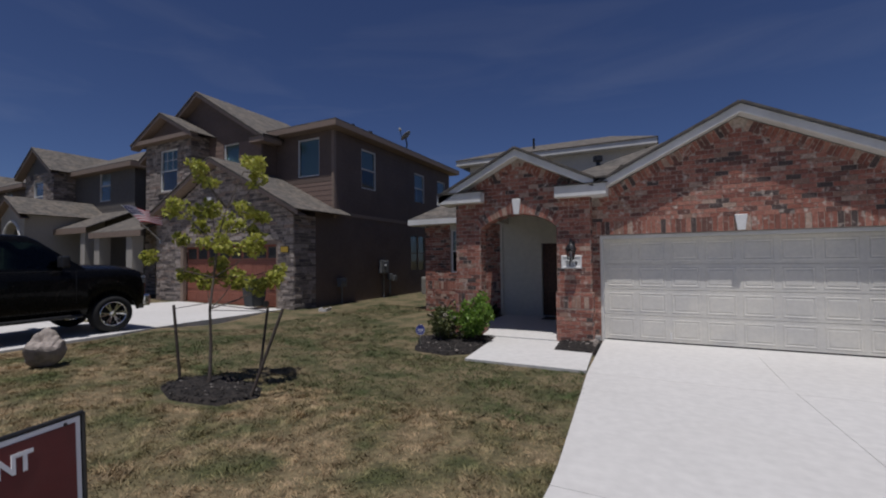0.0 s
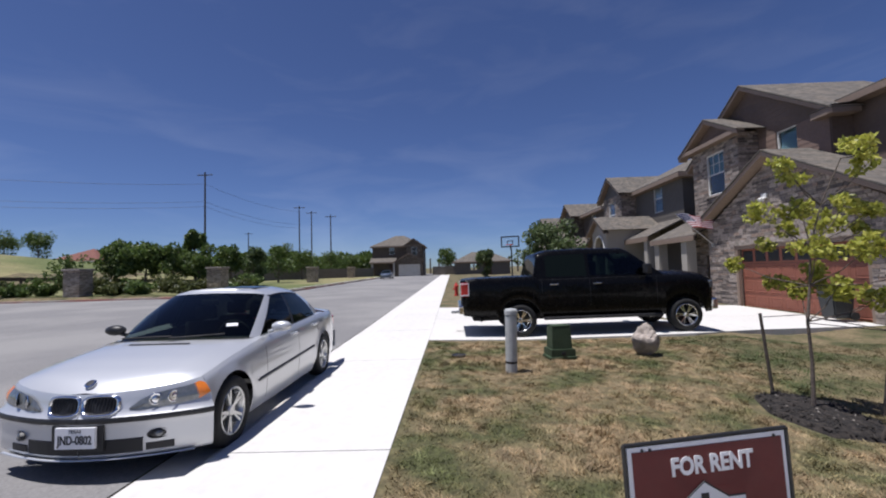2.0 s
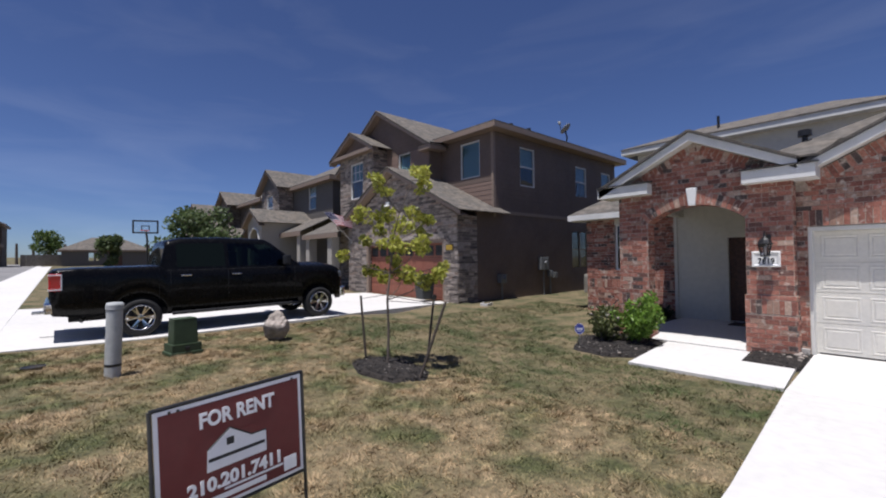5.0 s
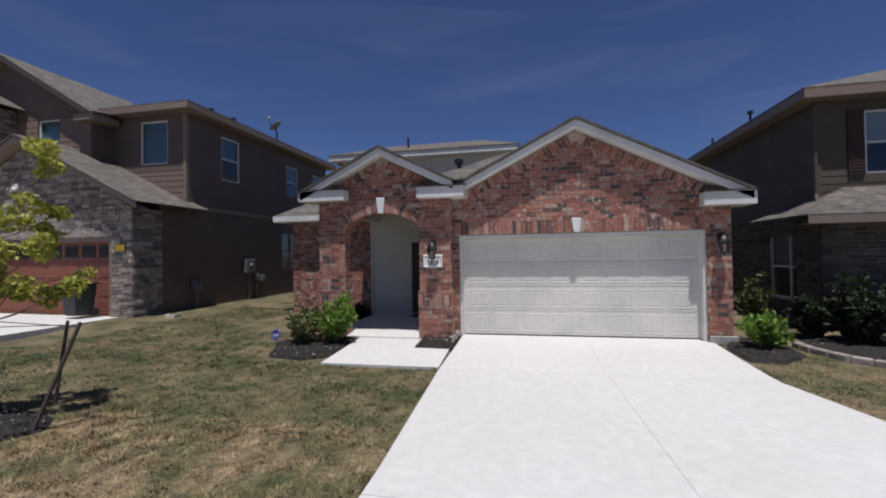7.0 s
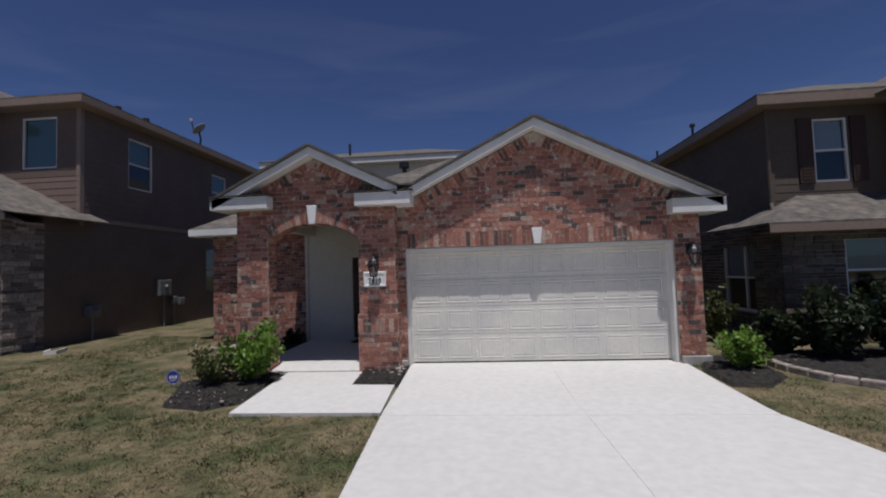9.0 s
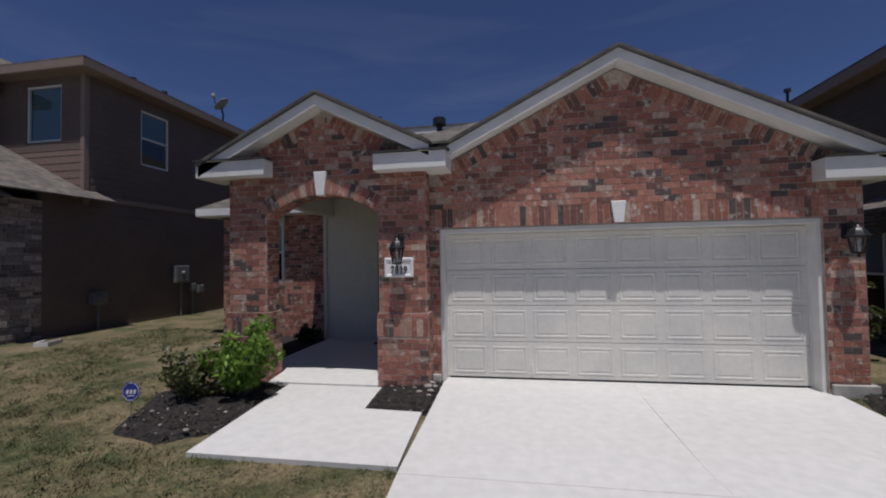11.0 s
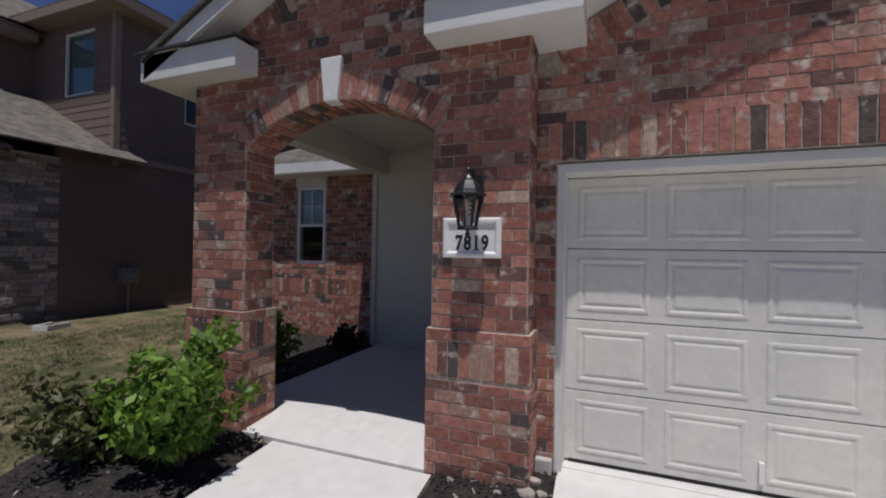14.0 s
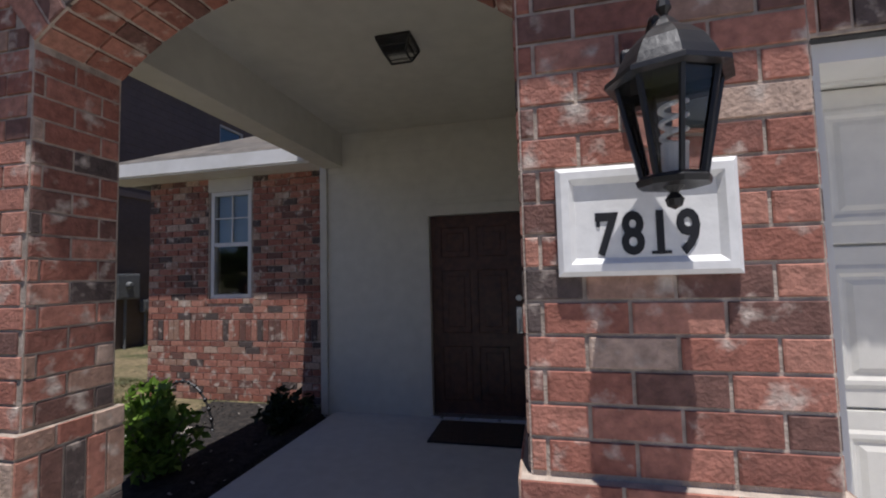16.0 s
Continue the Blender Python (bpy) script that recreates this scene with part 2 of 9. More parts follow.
LEAF_LIME = leaf_material("lime_leaves", (0.41, 0.43, 0.075), (0.52, 0.50, 0.11))
LEAF_BUSH = leaf_material("bright_shrub_leaves", (0.14, 0.25, 0.033), (0.215, 0.34, 0.055))
LEAF_DULL = leaf_material("dull_shrub_leaves", (0.085, 0.105, 0.032), (0.13, 0.14, 0.05))
LEAF_DARK = leaf_material("dark_hedge_leaves", (0.022, 0.035, 0.014), (0.04, 0.055, 0.022))
LEAF_TREE = leaf_material("oak_leaves", (0.09, 0.145, 0.035), (0.14, 0.19, 0.05))
LEAF_GREY = leaf_material("grey_green_leaves", (0.10, 0.145, 0.055), (0.145, 0.185, 0.08))


# ---- mesh helpers ----
def box(bm, x0, y0, z0, x1, y1, z1, bevel=0.0):
    r = bmesh.ops.create_cube(bm, size=1, matrix=Matrix.LocRotScale(((x0 + x1) / 2, (y0 + y1) / 2, (z0 + z1) / 2), None, (abs(x1 - x0), abs(y1 - y0), abs(z1 - z0))))
    if bevel:
        edges = list({e for v in r["verts"] for e in v.link_edges})
        bmesh.ops.bevel(bm, geom=edges, offset=bevel, segments=2, affect="EDGES", profile=0.6)
    return bm


def rod(bm, a, b, r0, r1=None, n=10, caps=True):
    a, b = Vector(a), Vector(b)
    d = b - a
    m = Matrix.Translation((a + b) / 2) @ d.to_track_quat("Z", "Y").to_matrix().to_4x4()
    bmesh.ops.create_cone(bm, cap_ends=caps, segments=n, radius1=r0, radius2=r0 if r1 is None else r1, depth=d.length, matrix=m)
    return bm


def ball(bm, c, r, scale=(1, 1, 1), n=12):
    bmesh.ops.create_uvsphere(bm, u_segments=n, v_segments=max(6, n * 2 // 3), radius=r, matrix=Matrix.LocRotScale(c, None, scale))
    return bm


def slab(bm, pts, off):
    """The prism between a flat outline and the same outline moved by off."""
    off = Vector(off)
    lo = [bm.verts.new(p) for p in pts]
    hi = [bm.verts.new(Vector(p) + off) for p in pts]
    bm.faces.new(lo), bm.faces.new(hi[::-1])
    for i in range(len(pts)):
        j = (i + 1) % len(pts)
        bm.faces.new((lo[j], lo[i], hi[i], hi[j]))
    bmesh.ops.recalc_face_normals(bm, faces=bm.faces)
    return bm


def lathe(bm, profile, n=20, m=None):
    """A turned shape: (radius, height) pairs round z, then moved by m."""
    m = m or Matrix()
    rings = []
    for r, z in profile:
        rings.append([bm.verts.new(m @ Vector((max(r, 1e-4) * math.cos(k * math.tau / n), max(r, 1e-4) * math.sin(k * math.tau / n), z))) for k in range(n)])
    for p, q in zip(rings, rings[1:]):
        for k in range(n):
            bm.faces.new((p[k], p[(k + 1) % n], q[(k + 1) % n], q[k]))
    return bm


def tube(bm, pts, r, n=7):
    for a, b in zip(pts, pts[1:]):
        rod(bm, a, b, r, n=n)
    return bm


def part(name, bm, mat, parent, label="", smooth=False, m=None):
    """Links a bmesh (or a mesh) as one mesh object under a thing or a part."""
    if isinstance(bm, bmesh.types.BMesh):
        me = bpy.data.meshes.new(name)
        bm.to_mesh(me)
        bm.free()
    else:
        me = bm
    if not me.materials:
        me.materials.append(mat)
    if smooth:
        me.shade_smooth()
    ob = new(name, me)
    ob.parent = parent
    if m is not None:
        ob.matrix_basis = m
    return tagged(ob, label)


def thing(name, label, category, m=None, group="", kind=""):
    ob = new(name)
    ob.empty_display_size = 0.1
    if m is not None:
        ob.matrix_basis = m
    return tagged(ob, label, category, group, kind)


def solid(name, bm, mat, label, category="", kind="", smooth=False, m=None, group=""):
    """A thing of one mesh."""
    ob = part(name, bm, mat, None, label, smooth, m)
    return tagged(ob, category=category, kind=kind, group=group)


def mesh_of(name, verts, faces, mat):
    me = bpy.data.meshes.new(name)
    me.from_pydata([tuple(v) for v in verts], [], [tuple(f) for f in faces])
    me.materials.append(mat)
    return me


def lettering(name, text, size, mat, parent, m, label="", width=1.0, offset=0.0):
    cu = bpy.data.curves.new(name, "FONT")
    cu.body, cu.size, cu.extrude, cu.align_x, cu.align_y, cu.resolution_u = text, size, 0.0015, "CENTER", "CENTER", 3
    cu.offset = offset
    tmp = bpy.data.objects.new(name, cu)
    me = bpy.data.meshes.new_from_object(tmp)
    bpy.data.objects.remove(tmp)
    me.materials.clear()
    return part(name, me, mat, parent, label, m=m @ Matrix.Diagonal((width, 1, 1, 1)))


def panel(u0, u1, z0, z1, holes, depth):
    """An upright wall with square openings; local x along it, its face at y = 0 towards -y, its back at y = depth."""
    bm = bmesh.new()
    us = sorted({u0, u1, *[h[0] for h in holes], *[h[1] for h in holes]})
    zs = sorted({z0, z1, *[h[2] for h in holes], *[h[3] for h in holes]})
    kept = lambda i, j: 0 <= i < len(us) - 1 and 0 <= j < len(zs) - 1 and not any(h[0] - 1e-6 <= us[i] and us[i + 1] <= h[1] + 1e-6 and h[2] - 1e-6 <= zs[j] and zs[j + 1] <= h[3] + 1e-6 for h in holes)
    quad = lambda *p: bm.faces.new([bm.verts.new(q) for q in p])
    for i in range(len(us) - 1):
        for j in range(len(zs) - 1):
            if not kept(i, j):
                continue
            a, b, c, d = us[i], us[i + 1], zs[j], zs[j + 1]
            quad((a, 0, c), (b, 0, c), (b, 0, d), (a, 0, d))
            quad((b, depth, c), (a, depth, c), (a, depth, d), (b, depth, d))
            if not kept(i - 1, j):
                quad((a, depth, c), (a, 0, c), (a, 0, d), (a, depth, d))
            if not kept(i + 1, j):
                quad((b, 0, c), (b, depth, c), (b, depth, d), (b, 0, d))
            if not kept(i, j - 1):
                quad((a, 0, c), (a, depth, c), (b, depth, c), (b, 0, c))
            if not kept(i, j + 1):
                quad((a, 0, d), (b, 0, d), (b, depth, d), (a, depth, d))
    return bm


def spans(u0, u1, v, holes):
    """What is left of u0..u1 at height v beside the openings."""
    out = [(u0, u1)]
    for a, b, c, d in holes:
        if c < v < d:
            out = [s for p, q in out for s in ((p, min(q, a)), (max(p, b), q)) if s[1] - s[0] > 0.02]
    return out


def lap_boards(u0, u1, z0, z1, holes, mat, name, parent, m, lap=0.19, top=None, label=""):
    """Lap siding: sloping boards, each with a shadow-casting lower edge."""
    verts, faces = [], []
    z = z0
    while z < z1 - 0.02:
        t = min(z + lap, z1)
        for a, b in spans(u0, u1, (z + t) / 2, holes):
            if top:
                a, b = max(a, top((z + t) / 2)[0]), min(b, top((z + t) / 2)[1])
                if b - a < 0.05:
                    continue
            if PIECES:
                w = [(a, -0.012, z), (b, -0.012, z), (b, -0.004, t), (a, -0.004, t), (a, 0.0, z), (b, 0.0, z), (a, 0.0, t), (b, 0.0, t)]
                part("lap_board", mesh_of("lap_board", w, [(0, 1, 2, 3), (1, 0, 4, 5), (0, 3, 6, 4), (2, 1, 5, 7)], mat), mat, parent, m=m)
                continue
            k = len(verts)
            verts += [(a, -0.012, z), (b, -0.012, z), (b, -0.004, t), (a, -0.004, t), (a, 0.0, z), (b, 0.0, z), (a, 0.0, t), (b, 0.0, t)]
            faces += [(k, k + 1, k + 2, k + 3), (k + 1, k, k + 4, k + 5), (k, k + 3, k + 6, k + 4), (k + 2, k + 1, k + 5, k + 7)]
        z += lap
    if verts:
        tagged(part(name, mesh_of(name, verts, faces, mat), mat, parent, label, m=m), kind="stuff")


PIECES = True


def laid(quads, depth, jitter=0.002, chamfer=0.004):
    """Bricks or stones from flat four-sided outlines (u, v), anticlockwise; their faces towards -y, with worn edges."""
    verts, faces = [], []
    for q in quads:
        c = (sum(p[0] for p in q) / 4, sum(p[1] for p in q) / 4)
        out = -random.uniform(0, jitter)
        k = len(verts)
        for p in q:
            d = math.hypot(p[0] - c[0], p[1] - c[1])
            f = 1 - chamfer * 1.4 / max(d, 0.01)
            verts.append((c[0] + (p[0] - c[0]) * f, out, c[1] + (p[1] - c[1]) * f))
        for p in q:
            verts.append((p[0], out + chamfer * 0.8, p[1]))
        for p in q:
            verts.append((p[0], depth, p[1]))
        faces.append((k, k + 1, k + 2, k + 3))
        for i in range(4):
            j = (i + 1) % 4
            faces.append((k + 4 + i, k + 4 + j, k + j, k + i))
            faces.append((k + 8 + i, k + 8 + j, k + 4 + j, k + 4 + i))
    return verts, faces


COURSE, LENGTH, JOINT = 0.086, 0.212, 0.010


def courses(z0, z1, free, phase=0.0):
    """Running bond: full and cut bricks as (u0, u1, z0, z1)."""
    out = []
    row, z = 0, z0
    while z < z1 - 0.03:
        t = min(z + COURSE, z1)
        for a, b in free((z + t) / 2):
            u = math.floor((a - phase) / LENGTH) * LENGTH + phase + (LENGTH / 2 if row % 2 else 0) - LENGTH
            while u < b:
                p, q = max(u, a), min(u + LENGTH, b)
                if q - p > 0.035:
                    out.append((p, q, z, t))
                u += LENGTH
        z += COURSE
        row += 1
    return out


def outline(p, q, z, t):
    h = JOINT / 2
    return ((p + h, z + h), (q - h, z + h), (q - h, t - h), (p + h, t - h))


def soldiers(u0, u1, z0, z1, width=COURSE):
    n = max(1, round((u1 - u0) / width))
    w = (u1 - u0) / n
    return [outline(u0 + i * w, u0 + (i + 1) * w, z0, z1) for i in range(n)]


full_v, full_f = laid([((-LENGTH / 2 + JOINT / 2, -COURSE / 2 + JOINT / 2), (LENGTH / 2 - JOINT / 2, -COURSE / 2 + JOINT / 2), (LENGTH / 2 - JOINT / 2, COURSE / 2 - JOINT / 2), (-LENGTH / 2 + JOINT / 2, COURSE / 2 - JOINT / 2))], 0.02, 0.0)
FULL_BRICK = mesh_of("brick", full_v, full_f, BRICK)
LOOSE = []


def brickwork(parent, m, cells, extra=(), singles=0, depth=0.02):
    """Lays the cells: up to singles full bricks as pieces of their own, the rest and the extra outlines joined."""
    rest = list(extra)
    n = 0
    for p, q, z, t in cells:
        if n < singles and abs(q - p - LENGTH) < 1e-4 and abs(t - z - COURSE) < 1e-4:
            LOOSE.append((parent, m @ pose((p + q) / 2, -random.uniform(0, 0.002), (z + t) / 2)))
            n += 1
        else:
            rest.append(outline(p, q, z, t))
    if rest:
        v, f = laid(rest, depth)
        ob = part("brickwork", mesh_of("brickwork", v, f, BRICK_LAID), BRICK_LAID, parent, "red and brown bricks laid in mortar", m=m)
        tagged(ob, kind="stuff")


def stonework(parent, m, u0, u1, z0, z1, free, mat, seed=0):
    """Coursed rough stones of mixed lengths and heights."""
    rng = random.Random(seed)
    quads = []
    z = z0
    while z < z1 - 0.05:
        t = min(z + rng.choice((0.065, 0.085, 0.085, 0.12)), z1)
        for a, b in free((z + t) / 2):
            u = a
            while u < b - 0.04:
                w = rng.uniform(0.14, 0.40)
                q = min(u + w, b)
                if b - q < 0.1:
                    q = b
                quads.append(((u + 0.006, z + 0.006), (q - 0.006, z + 0.006), (q - 0.006, t - 0.006), (u + 0.006, t - 0.006)))
                u = q
        z = t
    v, f = laid(quads, 0.02, 0.02, 0.008)
    ob = part("stonework", mesh_of("stonework", v, f, mat), mat, parent, "rough coursed stone veneer", m=m)
    tagged(ob, kind="stuff")


FRONT = lambda x, y, z=0.0: pose(x, y, z)
EAST = lambda x, y, z=0.0: pose(x, y, z, 0, 0, 90)
WEST = lambda x, y, z=0.0: pose(x, y, z, 0, 0, -90)


def window(parent, m, w, h, panes=(1, 2), grid=(0, 0), frame_mat=None, blind=None, blind_from=0.0, depth=0.09, label=""):
    """A window in an opening w by h: local x along the wall, z up from the sill, the wall's face at y = 0. Its frame holds panes."""
    frame_mat = frame_mat or WINDOW_WHITE
    bm = bmesh.new()
    f = 0.05
    box(bm, -w / 2, 0.02, 0, -w / 2 + f, depth, h), box(bm, w / 2 - f, 0.02, 0, w / 2, depth, h)
    box(bm, -w / 2 + f, 0.02, 0, w / 2 - f, depth, f), box(bm, -w / 2 + f, 0.02, h - f, w / 2 - f, depth, h)
    nx, nz = panes
    for i in range(1, nx):
        u = -w / 2 + w * i / nx
        box(bm, u - 0.03, 0.022, f, u + 0.03, depth - 0.004, h - f)
    for j in range(1, nz):
        box(bm, -w / 2 + f, 0.026, h * j / nz - 0.025, w / 2 - f, depth - 0.006, h * j / nz + 0.025)
    gx, gz = grid
    for i in range(1, gx):
        u = -w / 2 + w * i / gx
        box(bm, u - 0.009, 0.04, h / 2, u + 0.009, 0.058, h - f)
    for j in range(1, gz):
        z = h / 2 + h / 2 * j / gz
        box(bm, -w / 2 + f, 0.04, z - 0.009, w / 2 - f, 0.058, z + 0.009)
    win = part("window", bm, frame_mat, parent, label, m=m)
    for i in range(nx):
        for j in range(nz):
            a, b = -w / 2 + w * i / nx + 0.03, -w / 2 + w * (i + 1) / nx - 0.03
            c, d = h * j / nz + 0.025, h * (j + 1) / nz - 0.025
            bm = box(bmesh.new(), a, 0.06 + 0.008 * (j % 2), c, b, 0.065 + 0.008 * (j % 2), d)
            pane = part("pane", bm, GLASS, win)
            pane.visible_shadow = False
    if blind:
        bm = bmesh.new()
        z = h * blind_from + 0.03
        while z < h - 0.05:
            slab(bm, ((-w / 2 + 0.06, 0.10, z), (w / 2 - 0.06, 0.10, z), (w / 2 - 0.06, 0.118, z + 0.05), (-w / 2 + 0.06, 0.118, z + 0.05)), (0, 0.004, 0))
            z += 0.046
        part("blind", bm, blind, win)
    return win


def leaves(n, places, size, flat=0.0, seed=0, long=1.8):
    """Many small leaves round the given centres (x, y, z, radius)."""
    rng = np.random.default_rng(seed)
    c = np.array(places, float)
    weight = c[:, 3] ** 2
    pick = rng.choice(len(c), n, p=weight / weight.sum())
    d = rng.normal(size=(n, 3))
    d /= np.linalg.norm(d, axis=1)[:, None]
    r = rng.uniform(0.25, 1.0, n) ** 0.5
    p = c[pick, :3] + d * (r * c[pick, 3])[:, None]
    a = rng.normal(size=(n, 3)) + d * 0.6
    a[:, 2] *= 1 - flat
    a /= np.linalg.norm(a, axis=1)[:, None]
    b = np.cross(a, rng.normal(size=(n, 3)))
    b /= np.linalg.norm(b, axis=1)[:, None]
    s = (size * rng.uniform(0.6, 1.3, n))[:, None]
    v = np.stack((p - a * s * long / 2, p + b * s / 2, p + a * s * long / 2, p - b * s / 2), 1).reshape(-1, 3)
    f = np.arange(4 * n).reshape(n, 4)
    return v, f


def foliage(name, parent, mat, n, places, size, seed=0, label="", flat=0.0, long=1.8):
    me = bpy.data.meshes.new(name)
    v, f = leaves(n, places, size, flat, seed, long)
    me.from_pydata(v.tolist(), [], f.tolist())
    me.materials.append(mat)
    return part(name, me, mat, parent, label)


def branches(bm, base, height, r, rng, n, spread, lift=0.5):
    """A tapered, slightly bent trunk with limbs; returns the limbs' ends."""
    pts = [Vector(base)]
    for i in range(1, 6):
        pts.append(Vector(base) + Vector((rng.uniform(-1, 1) * r * 0.6, rng.uniform(-1, 1) * r * 0.6, height * i / 5)))
    for i in range(5):
        rod(bm, pts[i], pts[i + 1], r * (1 - i * 0.16), r * (1 - (i + 1) * 0.16), 8)
    ends = []
    for i in range(n):
        k = rng.uniform(0.42, 1.0)
        j = min(int(k * 5), 4)
        a = pts[j].lerp(pts[j + 1], k * 5 - j)
        ang = i * 2.4 + rng.uniform(-0.4, 0.4)
        out = spread * rng.uniform(0.5, 1.0) * (1.15 - 0.5 * k)
        b = a + Vector((math.cos(ang) * out, math.sin(ang) * out, out * lift * rng.uniform(0.6, 1.4)))
        mid = a.lerp(b, 0.5) + Vector((0, 0, -0.05 * out))
        rr = r * 0.4 * (1.2 - 0.6 * k)
        rod(bm, a, mid, rr, rr * 0.75, 6), rod(bm, mid, b, rr * 0.75, rr * 0.35, 6)
        ends.append(b), ends.append(mid.lerp(b, 0.5))
    ends.append(pts[-1])
    return ends


# ---- ground, road, pavements ----
def far_rise(x):
    return 0.0115 * max(0.0, -x - 10.0)


def hill(x, y):
    """The dry rise beyond the side street."""
    return 7.2 * max(0.0, math.exp(-((x + 58) ** 2 + (y + 86) ** 2) / 1800) - 0.2)


def level(x, y):
    """The height of the finished ground."""
    if y >= 5.3:
        z = -0.11 + 0.05 * min(max((y - 6.5) / 2, 0), 1)
    elif y >= -2.6:
        z = -0.11 + 0.39 * (5.3 - y) / 7.9
    elif y >= -4.15:
        z = 0.28 - 0.02 * (-2.6 - y) / 1.55
    elif y >= -15.5:
        z = 0.205 + 0.06 * (1 - abs(y + 9.8) / 5.7)
    else:
        z = 0.32 + 0.012 * min(-15.5 - y, 60)
    if x < -6 and y > 0:
        z += min((-6 - x) / 4, 1) * min(y / 4, 1) * 0.12
    if x < -3.5 and -2.2 < y < 6:
        z += min((-3.5 - x) / 2.5, 1) * min((y + 2.2) / 2.6, 1) * min((6 - y) / 2, 1) * min(max(0.07 + 0.03 * y, 0.07), 0.17)
    return z + far_rise(x) + hill(x, y)


def sheet(name, xs, ys, height, mat, label, category, kind="structure", keep=None):
    verts = [(x, y, height(x, y)) for y in ys for x in xs]
    n = len(xs)
    faces = [(j * n + i, j * n + i + 1, (j + 1) * n + i + 1, (j + 1) * n + i) for j in range(len(ys) - 1) for i in range(n - 1) if not keep or keep((xs[i] + xs[i + 1]) / 2, (ys[j] + ys[j + 1]) / 2)]
    return solid(name, mesh_of(name, verts, faces, mat), mat, label, category, kind)


def steps(*cuts):
    out = []
    for (a, n), (b, _) in zip(cuts, cuts[1:]):
        out += [a + (b - a) * i / n for i in range(n)]
    return out + [cuts[-1][0]]


def ground_level(x, y):
    road = (-15.5 < y < -4.1) or (-30 < x < -3 and y < -15)
    if road and y < -15:
        return 0.08 + far_rise(x)
    bump = 0.012 * noise.noise((x * 1.3, y * 1.3, 0)) if not road and -12 < x < 8 and -3 < y < 12 else 0
    return level(x, y) - (0.16 if road else 0.02) + bump


sheet("ground", steps((-900, 6), (-300, 10), (-100, 12), (-30, 20), (-12, 60), (8, 12), (40, 8), (900, 1)), steps((-900, 6), (-200, 12), (-40, 20), (-15.5, 4), (-4.2, 2), (-2.6, 44), (12, 16), (40, 8), (900, 1)), ground_level, LAWN, "dry patchy lawn and fields reaching to the horizon", "ground")

sheet("verge", steps((-300, 10), (-100, 30), (-30.2, 1)), steps((-200, 44), (-60, 40), (-16.6, 1)), lambda x, y: level(x, y) + 0.02, MEADOW, "green mown verge across the street", "grass verge", "structure", lambda x, y: not (x > -35 and y > -21.4 and math.hypot(x + 35, y + 21.4) > 4.6))

road_y = lambda x, y: level(x, min(max(y, -15.4), -4.5)) if y > -16 else 0.205 + far_rise(x)
sheet("road", steps((-120, 30), (-30, 30), (60, 1)), steps((-15.4, 12), (-4.55, 1)), road_y, ASPHALT, "worn grey asphalt residential street", "road")
sheet("side_road", steps((-29.0, 8), (-4, 1)), steps((-120, 20), (-15.4, 1)), lambda x, y: 0.209 + far_rise(x), ASPHALT, "worn grey asphalt side street", "road")


def strip(name, path, profile, mat, label, category, kind="structure"):
    """A long profile (offset, height) swept along a path of (x, y); offset is to the path's left."""
    verts, faces = [], []
    n = len(profile)
    for i, (x, y) in enumerate(path):
        a, b = path[max(i - 1, 0)], path[min(i + 1, len(path) - 1)]
        d = Vector((b[0] - a[0], b[1] - a[1])).normalized()
        for o, z in profile:
            verts.append((x - d.y * o, y + d.x * o, z + far_rise(x)))
    for i in range(len(path) - 1):
        for k in range(n - 1):
            faces.append((i * n + k, (i + 1) * n + k, (i + 1) * n + k + 1, i * n + k + 1))
    return solid(name, mesh_of(name, verts, faces, mat), mat, label, category, kind)


near = [(x, -4.07) for x in steps((-110, 30), (-20, 20), (40, 1))]
strip("kerb", near, ((-0.02, 0.19), (-0.45, 0.213), (-0.4501, 0.19)), CONCRETE, "pale concrete gutter along the street", "kerb")
strip("kerb_face", near, ((-0.14, 0.195), (-0.06, 0.24), (0.0, 0.265), (0.12, 0.266), (0.121, 0.1)), CONCRETE, "rounded pale concrete kerb", "kerb")
corner = [(-120 + 5 * i, -15.4) for i in range(17)] + [(-35 + 6 * math.sin(a), -21.4 + 6 * math.cos(a)) for a in [radians(10 * k) for k in range(0, 10)]] + [(-29.0, -24 - 8 * i) for i in range(12)]
strip("far_kerb", corner, ((0.02, 0.18), (0.0, 0.33), (-0.15, 0.34), (-0.151, 0.05)), material("red_painted_kerb", (0.28, 0.12, 0.10), 0.85, other=(0.34, 0.31, 0.28), patch=0.3), "faded red painted kerb across the street", "kerb")
strip("far_pavement", corner, ((-0.9, 0.345), (-2.1, 0.345)), CONCRETE, "pale concrete path behind the far kerb", "pavement")

# pavement slabs along the near side, one by one, with open joints
pavement = thing("pavement", "pale concrete pavement of square slabs beside the street", "pavement", kind="structure")
bm = box(bmesh.new(), -1.86, -0.68, -0.05, 1.86, 0.68, 0.0, 0.006)
flag_mesh = bpy.data.meshes.new("paving_slab")
bm.to_mesh(flag_mesh), bm.free()
flag_mesh.materials.append(CONCRETE)
for i in range(-8, 26):
    x = 6.6 - i * 3.735
    ob = new("paving_slab", flag_mesh)
    ob.parent = pavement
    ob.matrix_basis = pose(x, -3.295, 0.272 + far_rise(x), 0, radians(0) + (0.66 if x < -10 else 0), 0)


def drive_left(y):
    return float(np.interp(y, (-4.1, -2.6, -1.0, 1.5, 5.3, 7.95), (-1.2, -0.2, 0.42, 0.40, 0.08, 0.02)))


